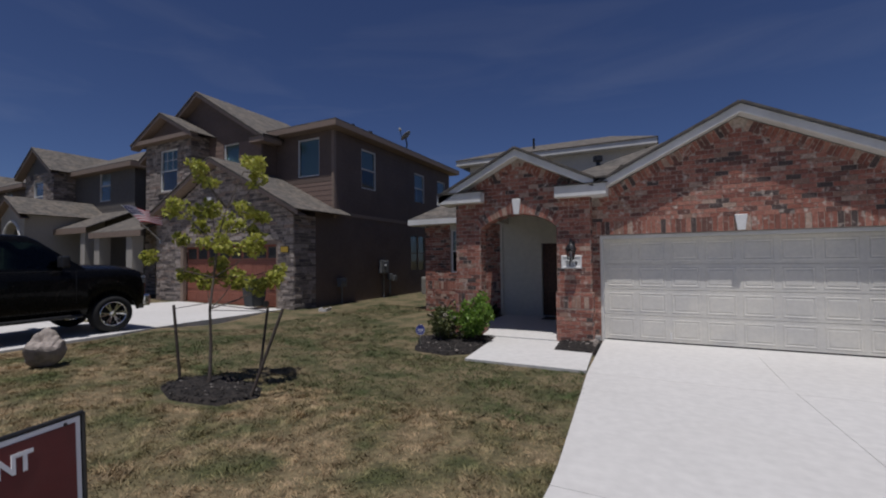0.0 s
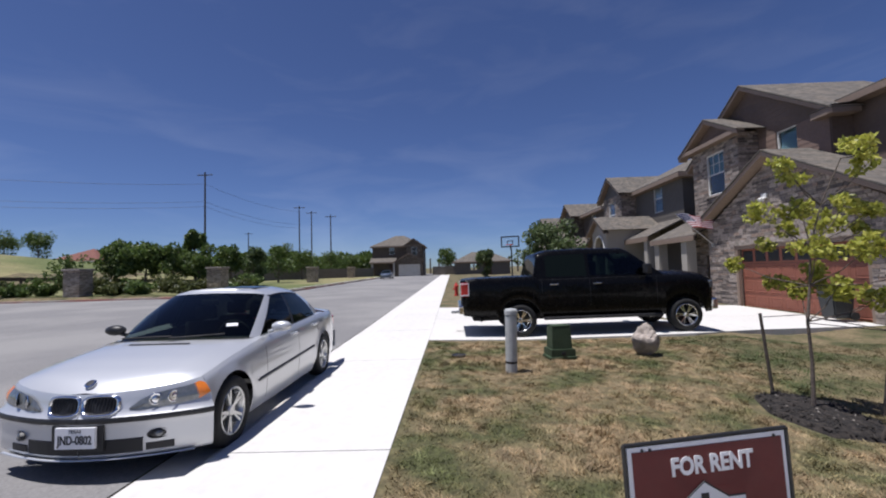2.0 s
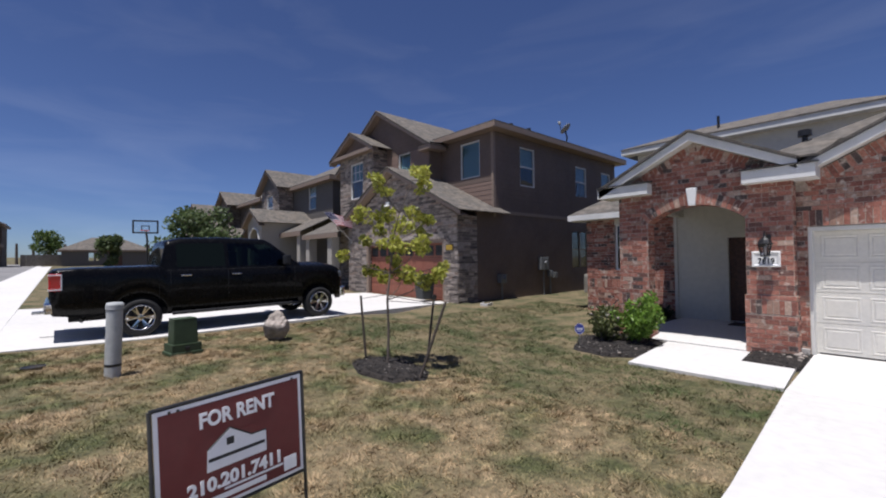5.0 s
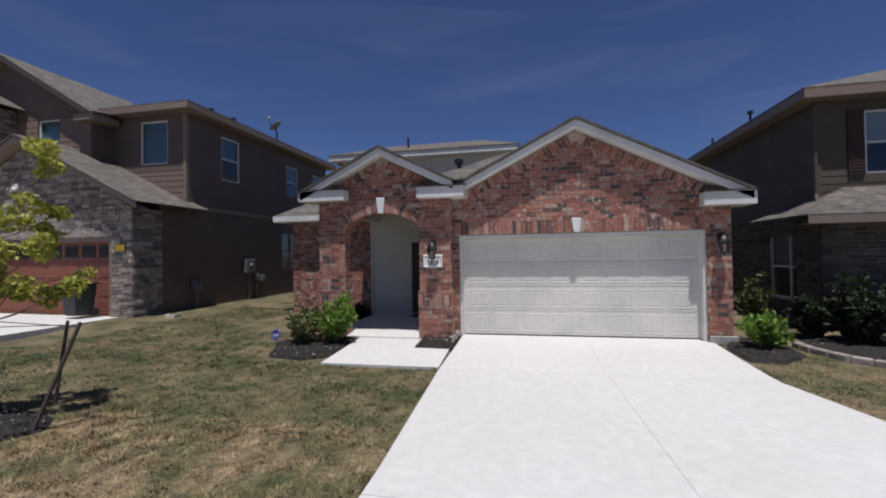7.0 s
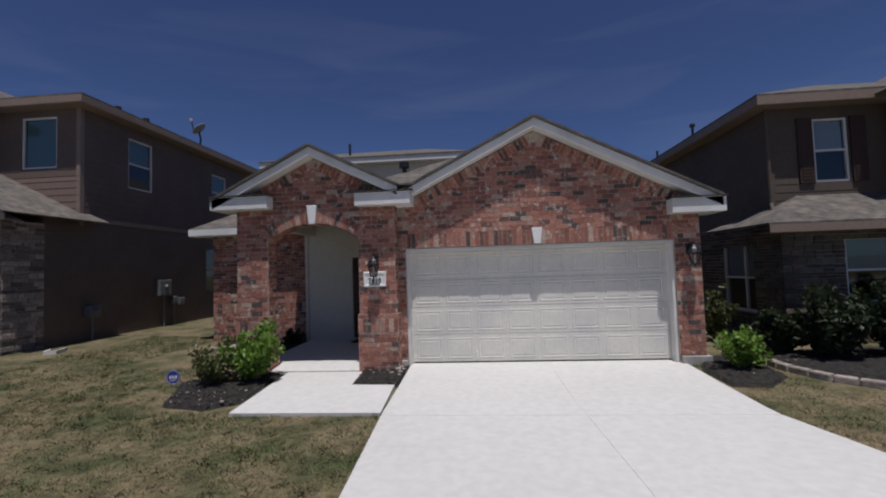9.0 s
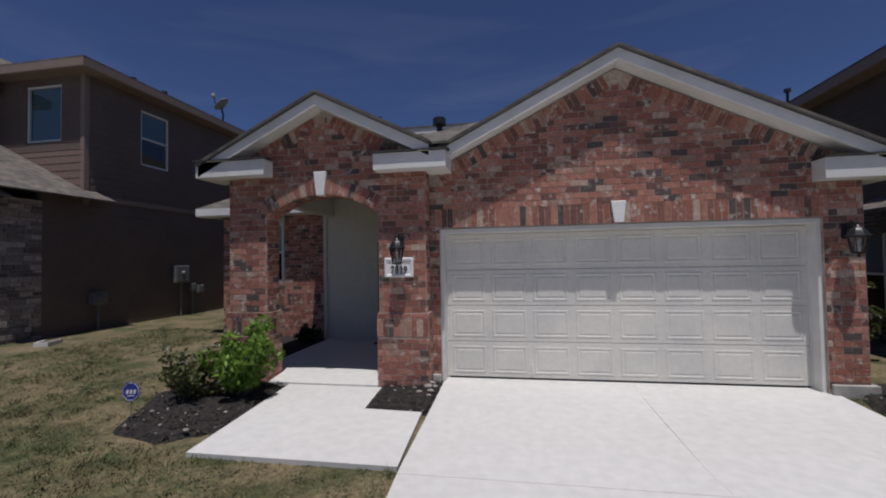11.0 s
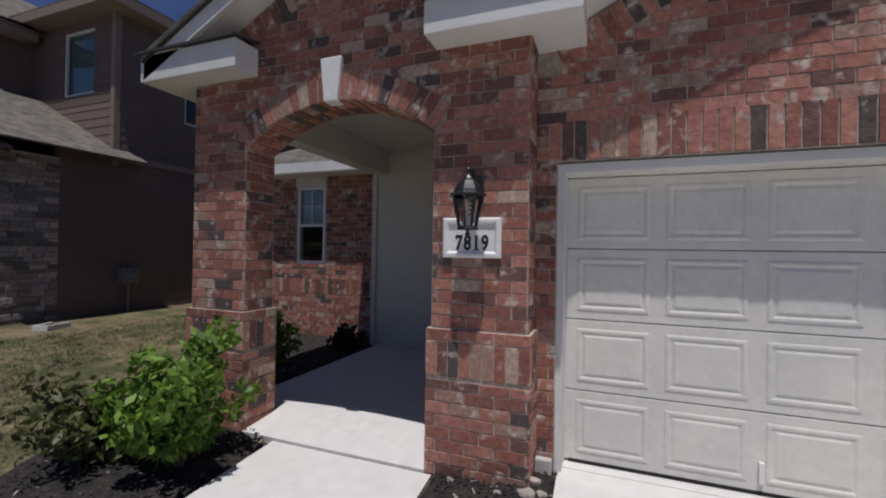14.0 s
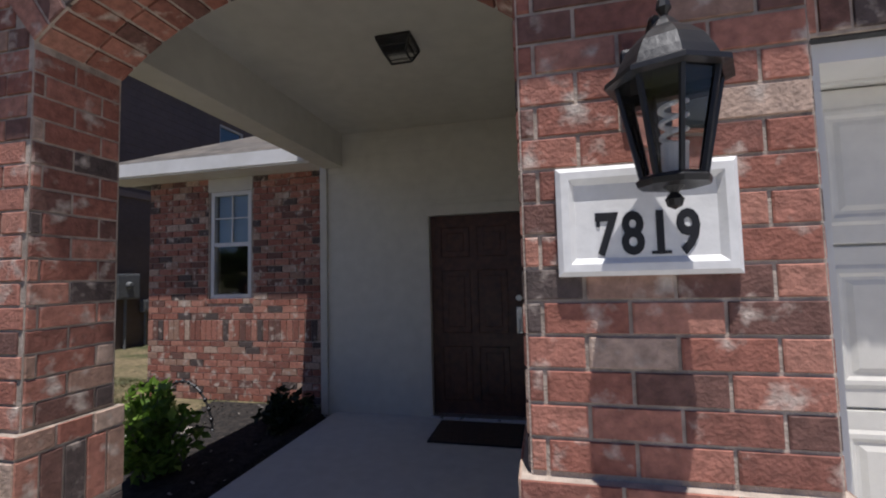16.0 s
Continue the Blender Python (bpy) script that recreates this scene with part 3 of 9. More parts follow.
def drive_right(y):
    return float(np.interp(y, (-4.1, -2.6, -1.0, 2.0, 5.3, 7.95), (7.2, 6.3, 5.5, 5.12, 4.82, 4.98)))


def drive_z(x, y):
    return float(np.interp(y, (-4.1, -2.6, 5.3, 6.6, 7.6, 8.2), (0.262, 0.292, -0.085, -0.085, -0.072, -0.055)))


drive = thing("driveway", "bright pale concrete driveway slabs with tooled joints", "driveway", kind="structure")
YS = (-2.612, 1.35, 5.22, 7.98)
for k, (y0, y1) in enumerate(zip(YS, YS[1:])):
    for side in (0, 1):
        bm = bmesh.new()
        ys = [y0 + 0.003 + (y1 - y0 - 0.006) * i / 10 for i in range(11)]
        rows = []
        for y in ys:
            mid = 2.62
            a, b = (drive_left(y), mid - 0.0025) if side == 0 else (mid + 0.0025, drive_right(y))
            rows.append([bm.verts.new((a + (b - a) * i / 4, y, drive_z(0, y))) for i in range(5)])
        for r, s in zip(rows, rows[1:]):
            for i in range(4):
                bm.faces.new((r[i], r[i + 1], s[i + 1], s[i]))
        g = bmesh.ops.extrude_face_region(bm, geom=bm.faces[:])
        bmesh.ops.translate(bm, vec=(0, 0, -0.09), verts=[v for v in g["geom"] if isinstance(v, bmesh.types.BMVert)])
        bmesh.ops.recalc_face_normals(bm, faces=bm.faces)
        part("driveway_slab", bm, CONCRETE, drive)
bm = bmesh.new()
for y0, y1 in ((-2.5, 1.35), (1.35, 5.22), (5.22, 7.9)):
    slab(bm, [(x, y, drive_z(0, y) - 0.004) for x, y in ((2.60, y0), (2.64, y0), (2.64, y1), (2.60, y1))], (0, 0, -0.04))
for y in (1.35, 5.22):
    slab(bm, [(x, yy, drive_z(0, yy) - 0.006) for x, yy in ((drive_left(y) + 0.02, y - 0.02), (drive_right(y) - 0.02, y - 0.02), (drive_right(y) - 0.02, y + 0.02), (drive_left(y) + 0.02, y + 0.02))], (0, 0, -0.04))
part("joint_filler", bm, CONCRETE, drive, "grey joint filler")
bm = slab(bmesh.new(), ((0.0, 7.985, -0.062), (4.9, 7.985, -0.062), (4.9, 8.6, -0.05), (0.0, 8.6, -0.05)), (0, 0, -0.1))
part("garage_lip", bm, CONCRETE, drive)

walkway = thing("front_walk", "pale concrete front walk notched round a planting bed", "walkway", kind="structure")
bm = slab(bmesh.new(), ((-2.0, 5.34, -0.085), (0.055, 5.34, -0.085), (-0.03, 6.66, -0.082), (-0.74, 6.70, -0.082), (-0.80, 7.54, -0.075), (-2.2, 7.54, -0.075)), (0, 0, -0.1))
part("walk_slab", bm, CONCRETE, walkway)
bm = slab(bmesh.new(), ((-3.06, 7.94, -0.012), (-0.78, 7.94, -0.012), (-0.78, 10.85, 0.0), (-3.06, 10.85, 0.0)), (0, 0, -0.14))
slab(bm, ((-2.58, 7.55, -0.055), (-0.80, 7.55, -0.055), (-0.80, 7.94, -0.012), (-2.58, 7.94, -0.012)), (0, 0, -0.1))
part("porch_slab", bm, CONCRETE, walkway)

# neighbour's driveway
n_drive = thing("driveway", "pale concrete driveway of the neighbouring house", "driveway", kind="structure")
n_z = lambda x, y: float(np.interp(y, (-2.58, -0.6, 3.2, 5.1, 9.2), (0.272, 0.222, 0.255, 0.16, 0.035))) + far_rise(x)
for y0, y1 in ((-2.61, -0.6), (-0.594, 3.2), (3.206, 5.1), (5.106, 9.2)):
    edge = lambda y: float(np.interp(y, (-2.6, 3.2, 5.1, 9.2), (-8.52, -8.6, -9.5, -10.4)))
    for x0, xa, xb in ((-16.2, -12.42, -12.42), (-12.41, edge(y0), edge(y1))):
        q = [(x, y, n_z(x, y)) for x, y in ((x0, y0), (xa, y0), (xb, y1), (x0, y1))]
        part("driveway_slab", slab(bmesh.new(), q, (0, 0, -0.22)), CONCRETE, n_drive)


def bed(name, pts, label, seed, chips=700, mat=MULCH):
    """A mulch bed: a low uneven mound with loose bark chips on it."""
    t = thing(name, label, "planting bed")
    rng = random.Random(seed)
    cx, cy = sum(p[0] for p in pts) / len(pts), sum(p[1] for p in pts) / len(pts)
    bm = bmesh.new()
    rings = []
    n = len(pts) * 6
    for k, f in enumerate((1.0, 0.86, 0.6, 0.3)):
        ring = []
        for i in range(n):
            a, b = pts[i // 6], pts[(i // 6 + 1) % len(pts)]
            s = (i % 6) / 6
            x, y = a[0] + (b[0] - a[0]) * s, a[1] + (b[1] - a[1]) * s
            x, y = cx + (x - cx) * f, cy + (y - cy) * f
            z = level(x, y) + (-0.03, 0.035, 0.055, 0.06)[k] + rng.uniform(-0.01, 0.01)
            ring.append(bm.verts.new((x, y, z)))
        rings.append(ring)
    for p, q in zip(rings, rings[1:]):
        for i in range(n):
            bm.faces.new((p[i], p[(i + 1) % n], q[(i + 1) % n], q[i]))
    bm.faces.new(rings[-1])
    bmesh.ops.recalc_face_normals(bm, faces=bm.faces)
    part("mulch", bm, mat, t)
    verts, faces = [], []
    for _ in range(chips):
        k = rng.randrange(len(pts))
        a, b = pts[k], pts[(k + 1) % len(pts)]
        s, f = rng.random(), math.sqrt(rng.random()) * 0.98
        x, y = cx + (a[0] + (b[0] - a[0]) * s - cx) * f, cy + (a[1] + (b[1] - a[1]) * s - cy) * f
        z = level(x, y) + (0.06 if f < 0.8 else 0.03)
        r = Euler((rng.uniform(-0.6, 0.6), rng.uniform(-0.6, 0.6), rng.uniform(0, 6.3))).to_matrix()
        L, w, h = rng.uniform(0.009, 0.028), rng.uniform(0.004, 0.010), 0.005
        k = len(verts)
        verts += [Vector((x, y, z)) + r @ Vector(v) for v in ((-L, -w, 0), (L, -w, 0), (L, w, 0), (-L, w, 0), (0, 0, h))]
        faces += [(k, k + 1, k + 4), (k + 1, k + 2, k + 4), (k + 2, k + 3, k + 4), (k + 3, k, k + 4)]
    tagged(part("bark_litter", mesh_of("bark_litter", verts, faces, CHIP), CHIP, t), kind="stuff")
    return t


CHIP = material("bark_chip", (0.05, 0.04, 0.035), 0.9, rand="island", ramp=((0, (0.016, 0.014, 0.013)), (0.5, (0.03, 0.025, 0.021)), (0.94, (0.26, 0.235, 0.21))), var=0.2, bump=0)
bed("mulch_bed", ((-3.3, 5.75), (-2.5, 5.5), (-2.08, 5.9), (-2.22, 7.5), (-2.62, 7.7), (-3.25, 7.75), (-3.9, 7.0)), "dark mulch bed with shrubs beside the front walk", 1, 1400)
bed("mulch_bed", ((-0.76, 6.685), (0.03, 6.655), (0.035, 7.86), (-0.15, 7.86), (-0.17, 7.56), (-0.81, 7.56)), "small square dark mulch bed against the brick pier", 2, 420)
bed("mulch_bed", ((-4.5, 9.3), (-3.12, 8.3), (-3.08, 10.8), (-3.45, 11.2), (-5.0, 11.2)), "dark mulch bed under the front window", 3, 700)
bed("mulch_bed", ((5.0, 7.4), (5.0, 6.5), (5.5, 6.4), (6.1, 7.0), (6.3, 8.4), (5.4, 8.4)), "dark mulch bed beside the garage", 4, 300)
bed("mulch_bed", ((-4.55, 1.6), (-3.9, 1.35), (-3.3, 1.5), (-3.15, 1.95), (-3.5, 2.3), (-4.2, 2.35), (-4.6, 2.0)), "ring of dark mulch round the young tree", 5, 500)
bed("mulch_bed", ((6.5, 7.6), (7.3, 6.2), (9.5, 5.8), (12.5, 5.8), (12.5, 9.0), (8.0, 9.0), (6.8, 8.8)), "dark planting bed in front of the neighbouring house", 6, 500)

# ---- brick house with the house number ----
house = thing("brick_house", "red brick house with two gables, white trim and garage", "house")
PX, PZ, GX, GZ = -1.66, 4.03, 2.46, 4.38
porch_top = lambda x: PZ - 0.5 * abs(x - PX) - 0.14
garage_top = lambda x: GZ - 0.503 * abs(x - GX) - 0.125
AX0, AX1, AR, AZ = -2.57, -0.83, 1.376, 1.294
arc = lambda r, a: (AX0 / 2 + AX1 / 2 + r * math.sin(a), AZ + r * math.cos(a))
half = math.asin(0.87 / AR)

pts = [(-3.18, -0.12), (AX0, -0.12)] + [arc(AR, -half + 2 * half * i / 20) for i in range(21)] + [(AX1, -0.12), (-0.15, -0.12), (-0.15, porch_top(-0.15)), (PX, porch_top(PX)), (-3.18, porch_top(-3.18))]
bm = slab(bmesh.new(), [(x, 7.576, z) for x, z in pts], (0, 0.334, 0))
porch_wall = part("porch_wall", bm, MORTAR, house, "brick arch wall of the porch")


def porch_free(z):
    out = []
    if z > porch_top(-3.18) - 0.02:
        d = (porch_top(PX) - z) / 0.5 - 0.2
        return [(max(-3.18, PX - d), min(-0.15, PX + d))] if d > 0.06 else []
    lo, hi = -3.18, -0.15
    d = (porch_top(PX) - z - 0.23) / 0.5
    lo, hi = max(lo, PX - d), min(hi, PX + d)
    if z < 2.36:
        return [(lo, AX0), (AX1, hi)]
    if z < 2.53:
        e = (z - 2.36) * 0.81
        return [(lo, AX0 - e - 0.005), (AX1 + e + 0.005, hi)]
    r = AR + 0.222
    if z < AZ + r:
        dx = math.sqrt(max(r * r - (z - AZ) ** 2, 0))
        c = (AX0 + AX1) / 2
        return [s for s in ((lo, c - dx), (c + dx, hi)) if s[1] - s[0] > 0.03]
    return [(lo, hi)]


m = FRONT(0, 7.57)
cells = [c for c in courses(0.96, 3.85, porch_free, -0.15)]
extra = []
nv = 21
for i in range(nv):
    a, b = -half + 2 * half * i / nv + 0.004, -half + 2 * half * (i + 1) / nv - 0.004
    if i == nv // 2:
        continue
    extra.append((arc(AR, b), arc(AR + 0.215, b), arc(AR + 0.215, a), arc(AR, a))[::-1])
extra = [q if sum(q[i][0] * q[(i + 1) % 4][1] - q[(i + 1) % 4][0] * q[i][1] for i in range(4)) > 0 else q[::-1] for q in extra]


def rake(px, top, x0, x1, slope, hgt=0.2):
    """Bricks on end under a sloping eave, square to the slope."""
    out = []
    for a, b, s in ((x0, px, 1), (px, x1, -1)):
        n = round(abs(b - a) / 0.077)
        for i in range(n):
            u0, u1 = a + (b - a) * i / n + 0.005, a + (b - a) * (i + 1) / n - 0.005
            q = ((u0, top(u0) - 0.01), (u1, top(u1) - 0.01))
            off = (s * hgt * slope / math.hypot(1, slope), -hgt / math.hypot(1, slope))
            lo = [(p[0] + off[0], p[1] + off[1]) for p in q]
            if (lo[0][0] - px) * s > 0.0 or (lo[1][0] - px) * s > 0.0:
                continue
            out.append((lo[0], lo[1], q[1], q[0]))
    return out


extra += rake(PX, porch_top, -3.0, -0.35, 0.5)
brickwork(porch_wall, m, cells, extra, 300)
# arch underside and pier sides
soffit = []
for i in range(nv):
    a, b = -half + 2 * half * i / nv + 0.006, -half + 2 * half * (i + 1) / nv - 0.006
    soffit.append((a, b))
for a, b in soffit:
    for y0, y1 in ((7.585, 7.74), (7.75, 7.905)):
        p, q, r, s = arc(AR - 0.012, a), arc(AR - 0.012, b), arc(AR + 0.02, b), arc(AR + 0.02, a)
        part("arch_brick", slab(bmesh.new(), [(x, y0, z) for x, z in (p, q, r, s)], (0, y1 - y0, 0)), BRICK, porch_wall)
side = lambda z: [(0.0, 0.33)] if z < 2.34 else []
brickwork(porch_wall, EAST(AX0 + 0.006, 7.575), courses(0.96, 2.36, side, 0.04))
brickwork(porch_wall, WEST(AX1 - 0.006, 7.905), courses(0.96, 2.36, side, 0.04))
brickwork(porch_wall, EAST(-0.15 + 0.006, 7.575), courses(0.96, 3.0, lambda z: [(0.0, 0.27)], 0.1))
brickwork(porch_wall, WEST(-3.18 - 0.006, 7.905), courses(0.96, 3.0, side, 0.04))
# wider pier bases, with bricks on end above
for x0, x1 in ((-3.21, AX0 + 0.03), (AX1 - 0.03, -0.12)):
    bm = box(bmesh.new(), x0 + 0.006, 7.546, -0.12, x1 - 0.006, 7.934, 0.95)
    base = part("pier_base", bm, MORTAR, house, "brick pier base with a band of upright bricks")
    for mm, w in ((FRONT(x0, 7.54), x1 - x0), (EAST(x1, 7.54), 0.4), (WEST(x0, 7.94), 0.4)):
        brickwork(base, mm, courses(-0.07, 0.6, lambda z: [(0.0, w)], 0.08), soldiers(0, w, 0.62, 0.87) + [outline(i * w / 3, (i + 1) * w / 3, 0.872, 0.955) for i in range(3)], 60)
bm = slab(bmesh.new(), [(AX0 / 2 + AX1 / 2 + dx, 7.535, z) for dx, z in ((-0.062, 2.655), (0.062, 2.655), (0.1, 3.0), (-0.1, 3.0))], (0, 0.12, 0))
bmesh.ops.bevel(bm, geom=bm.edges[:], offset=0.008, segments=1, affect="EDGES")
part("keystone", bm, PLAQUE, house, "white cast keystone of the arch")

pts = [(-0.15, -0.1), (0.0, -0.1), (0.0, 2.135), (4.88, 2.135), (4.88, -0.1), (5.33, -0.1), (5.33, garage_top(5.33)), (GX, garage_top(GX)), (-0.15, garage_top(-0.15))]
bm = slab(bmesh.new(), [(x, 7.856, z) for x, z in pts], (0, 0.2, 0))
garage_wall = part("garage_wall", bm, MORTAR, house, "brick gable wall round the garage door")


def garage_free(z):
    d = (garage_top(GX) - z - 0.23) / 0.503
    lo, hi = max(-0.15, GX - d), min(5.33, GX + d)
    if z < 2.13:
        return [(lo, 0.0), (4.88, hi)]
    if z < 2.42:
        return [(lo, -0.06), (4.94, hi)] if hi > 5 else []
    return [(lo, hi)] if hi - lo > 0.1 else []


cells = courses(0.0, 4.1, garage_free, -0.15)
cells.sort(key=lambda c: abs(c[0] - 0.5) + abs(c[2] - 2.3))
brickwork(garage_wall, FRONT(0, 7.85), cells, soldiers(-0.06, 4.94, 2.14, 2.425) + rake(GX, garage_top, -0.05, 5.25, 0.503), 300)
brickwork(garage_wall, EAST(0.0 - 0.002, 7.862), courses(0.0, 2.13, lambda z: [(0.0, 0.05)], 0.02))
bm = slab(bmesh.new(), [(GX + dx, 7.815, z) for dx, z in ((-0.062, 2.15), (0.062, 2.15), (0.1, 2.44), (-0.1, 2.44))], (0, 0.1, 0))
bmesh.ops.bevel(bm, geom=bm.edges[:], offset=0.008, segments=1, affect="EDGES")
part("keystone", bm, PLAQUE, house, "white cast keystone over the garage door")
part("footing", box(bmesh.new(), -0.14, 7.80, -0.12, -0.01, 7.9, 0.05, 0.01), CONCRETE_OLD, house)
bm = box(bmesh.new(), 4.9, 7.80, -0.12, 5.4, 7.9, 0.06, 0.01)
part("footing", bm, CONCRETE_OLD, house, "grey concrete footing")

# garage door: frame, five rows of eight raised panels
bm = bmesh.new()
box(bm, 0.0, 7.90, -0.07, 0.048, 8.06, 2.13), box(bm, 4.832, 7.90, -0.07, 4.88, 8.06, 2.13), box(bm, 0.048, 7.90, 2.07, 4.832, 8.06, 2.13)
box(bm, 0.0, 8.061, -0.07, 0.055, 8.16, 2.1), box(bm, 4.825, 8.061, -0.07, 4.88, 8.16, 2.1), box(bm, 0.055, 8.061, 2.06, 4.825, 8.16, 2.1)
part("door_frame", bm, WHITE, house, "white painted garage door frame")
gdoor = part("garage_door", box(bmesh.new(), 0.05, 8.112, -0.045, 4.83, 8.150, 2.06), DOOR_WHITE, house, "off-white sectional garage door with raised panels")
rows, cols = 4, 8
sh, sw = 2.10 / rows, 4.72 / cols
for r in range(rows):
    bm = box(bmesh.new(), 0.055, 8.090, r * sh - 0.041, 4.825, 8.111, (r + 1) * sh - 0.049, 0.004)
    part("door_section", bm, DOOR_WHITE, gdoor)
bm = bmesh.new()
w, h = sw - 0.10, sh - 0.13
outer = [(-w / 2, -h / 2), (w / 2, -h / 2), (w / 2, h / 2), (-w / 2, h / 2)]
rings = []
for inset, y in ((0.0, 0.0), (0.012, -0.005), (0.026, -0.005), (0.042, 0.003), (0.065, -0.005)):
    rings.append([bm.verts.new((x - math.copysign(inset, x), y, z - math.copysign(inset, z))) for x, z in outer])
for p, q in zip(rings, rings[1:]):
    for i in range(4):
        bm.faces.new((p[i], p[(i + 1) % 4], q[(i + 1) % 4], q[i]))
bm.faces.new(rings[-1])
bmesh.ops.recalc_face_normals(bm, faces=bm.faces)
raised = bpy.data.meshes.new("raised_panel")
bm.to_mesh(raised), bm.free()
raised.materials.append(DOOR_WHITE)
for r in range(rows):
    for c in range(cols):
        ob = new("raised_panel", raised)
        ob.parent = gdoor
        ob.matrix_basis = pose(0.08 + (c + 0.5) * sw, 8.089, (r + 0.5) * sh - 0.045)
bm = box(bmesh.new(), 1.27, 8.065, 0.02, 1.30, 8.090, 0.16, 0.004)
part("handle", bm, WHITE, gdoor, "small white lift handle")
bm = box(bmesh.new(), 0.08, 8.086, -0.055, 4.8, 8.120, -0.033)
part("seal", bm, RUBBER, gdoor, "black rubber bottom seal")
# black strip added for the dark gap between brick and door frame
part("lintel_gap", box(bmesh.new(), 0.0, 7.868, 2.131, 4.88, 7.95, 2.139), BLACK_METAL, house, "thin black strip drawn as the gap over the door")


# gable roofs with white rake boards, soffits and boxed returns
def gable(px, pz, x0, x1, slope, y0, y1, roof_mat=SHINGLE, trim=WHITE, parent=house, over=0.36, boxed=True, rake_h=0.15):
    for a, s in ((x0, -1), (x1, 1)):
        z = lambda x: pz - slope * abs(x - px)
        up = Vector((s * slope, 0, 1)).normalized() * 0.035
        q = [(px, y0 - 0.03, pz), (a, y0 - 0.03, z(a)), (a, y1, z(a)), (px, y1, pz)]
        part("roof", slab(bmesh.new(), q, up), roof_mat, parent, "brown-grey asphalt shingle roof")
        q = [(px, y0 - 0.035, pz - 0.001), (a, y0 - 0.035, z(a) - 0.001), (a, y0 + 0.0, z(a) - 0.001), (px, y0, pz - 0.001)]
        part("drip_edge", slab(bmesh.new(), q, (0, 0, -0.025)), EDGE_DARK, parent)
        q = [(px, y0, pz - 0.026), (px, y0, pz - 0.026 - rake_h), (a, y0, z(a) - 0.026 - rake_h), (a, y0, z(a) - 0.026)]
        part("rake_board", slab(bmesh.new(), q, (0, 0.025, 0)), trim, parent)
        q = [(px, y0 + 0.026, pz - 0.16), (a, y0 + 0.026, z(a) - 0.16), (a, y0 + over + 0.02, z(a) - 0.16), (px, y0 + over + 0.02, pz - 0.16)]
        part("soffit", slab(bmesh.new(), q, (0, 0, -0.02)), trim, parent)


gable(GX, GZ + 0.07, -0.05, 5.63, 0.503, 7.6, 15.0, over=0.26)
gable(PX, PZ + 0.045, -3.52, -0.04, 0.5, 7.33, 13.5, over=0.24)


def boxed_return(x0, x1, y0, z0, z1, deep, parent=house, trim=WHITE):
    bm = box(bmesh.new(), x0, y0, z0, x1, y0 + deep, z1, 0.004)
    part("boxed_return", bm, trim, parent, "white boxed eave return")
    q = [(x0 - 0.02, y0 - 0.04, z1 + 0.003), (x1 + 0.02, y0 - 0.04, z1 + 0.003), (x1 + 0.02, y0 + deep, z1 + 0.10), (x0 - 0.02, y0 + deep, z1 + 0.10)]
    part("return_roof", slab(bmesh.new(), q, (0, 0, 0.02)), EDGE_DARK, parent)


boxed_return(4.78, 5.68, 7.6, 2.585, 2.84, 0.7)
boxed_return(-0.82, 0.19, 7.33, 2.93, 3.155, 0.62)
boxed_return(-3.56, -2.46, 7.33, 2.955, 3.185, 0.62)
for x, y0, y1, z in ((5.60, 7.5, 15.0, 2.60), (-3.43, 7.95, 10.9, 2.95)):
    part("fascia", box(bmesh.new(), x, y0 + 0.8, z, x + 0.025, y1, z + 0.19), WHITE, house)

# porch: beam, ceiling, back wall, door
bm = box(bmesh.new(), -3.18, 7.912, 2.72, -2.95, 10.84, 3.12, 0.004)
part("beam", bm, CREAM, house, "cream painted porch beam")
part("ceiling", box(bmesh.new(), -3.15, 7.912, 3.105, -0.76, 10.86, 3.13), CREAM, house, "cream painted porch ceiling")
DX0, DX1, DZ = -1.97, -0.93, 2.13
part("entry_wall", panel(-3.22, -0.6, -0.1, 3.4, [(DX0, DX1, -0.2, DZ)], 0.15), CREAM, house, "cream lap siding wall of the entry", m=FRONT(0, 10.87))
lap_boards(-3.16, -0.76, -0.02, 3.10, [(DX0 - 0.09, DX1 + 0.09, -0.2, DZ + 0.09)], CREAM, "lap_boards", house, FRONT(0, 10.869), lap=0.178)
bm = box(bmesh.new(), -3.225, 10.83, -0.03, -3.145, 11.3, 2.9)
part("corner_board", bm, CREAM, house)
bm = bmesh.new()
for x0, x1, z0, z1 in ((DX0 - 0.09, DX0 + 0.02, -0.01, DZ - 0.02), (DX1 - 0.02, DX1 + 0.09, -0.01, DZ - 0.02), (DX0 - 0.09, DX1 + 0.09, DZ - 0.02, DZ + 0.09)):
    box(bm, x0, 10.835, z0, x1, 10.95, z1, 0.004)
part("door_casing", bm, CREAM, house)
door = part("front_door", box(bmesh.new(), DX0 + 0.02, 10.92, 0.02, DX1 - 0.02, 10.96, DZ - 0.02), DOOR_WOOD, house, "dark stained six-panel front door, closed")
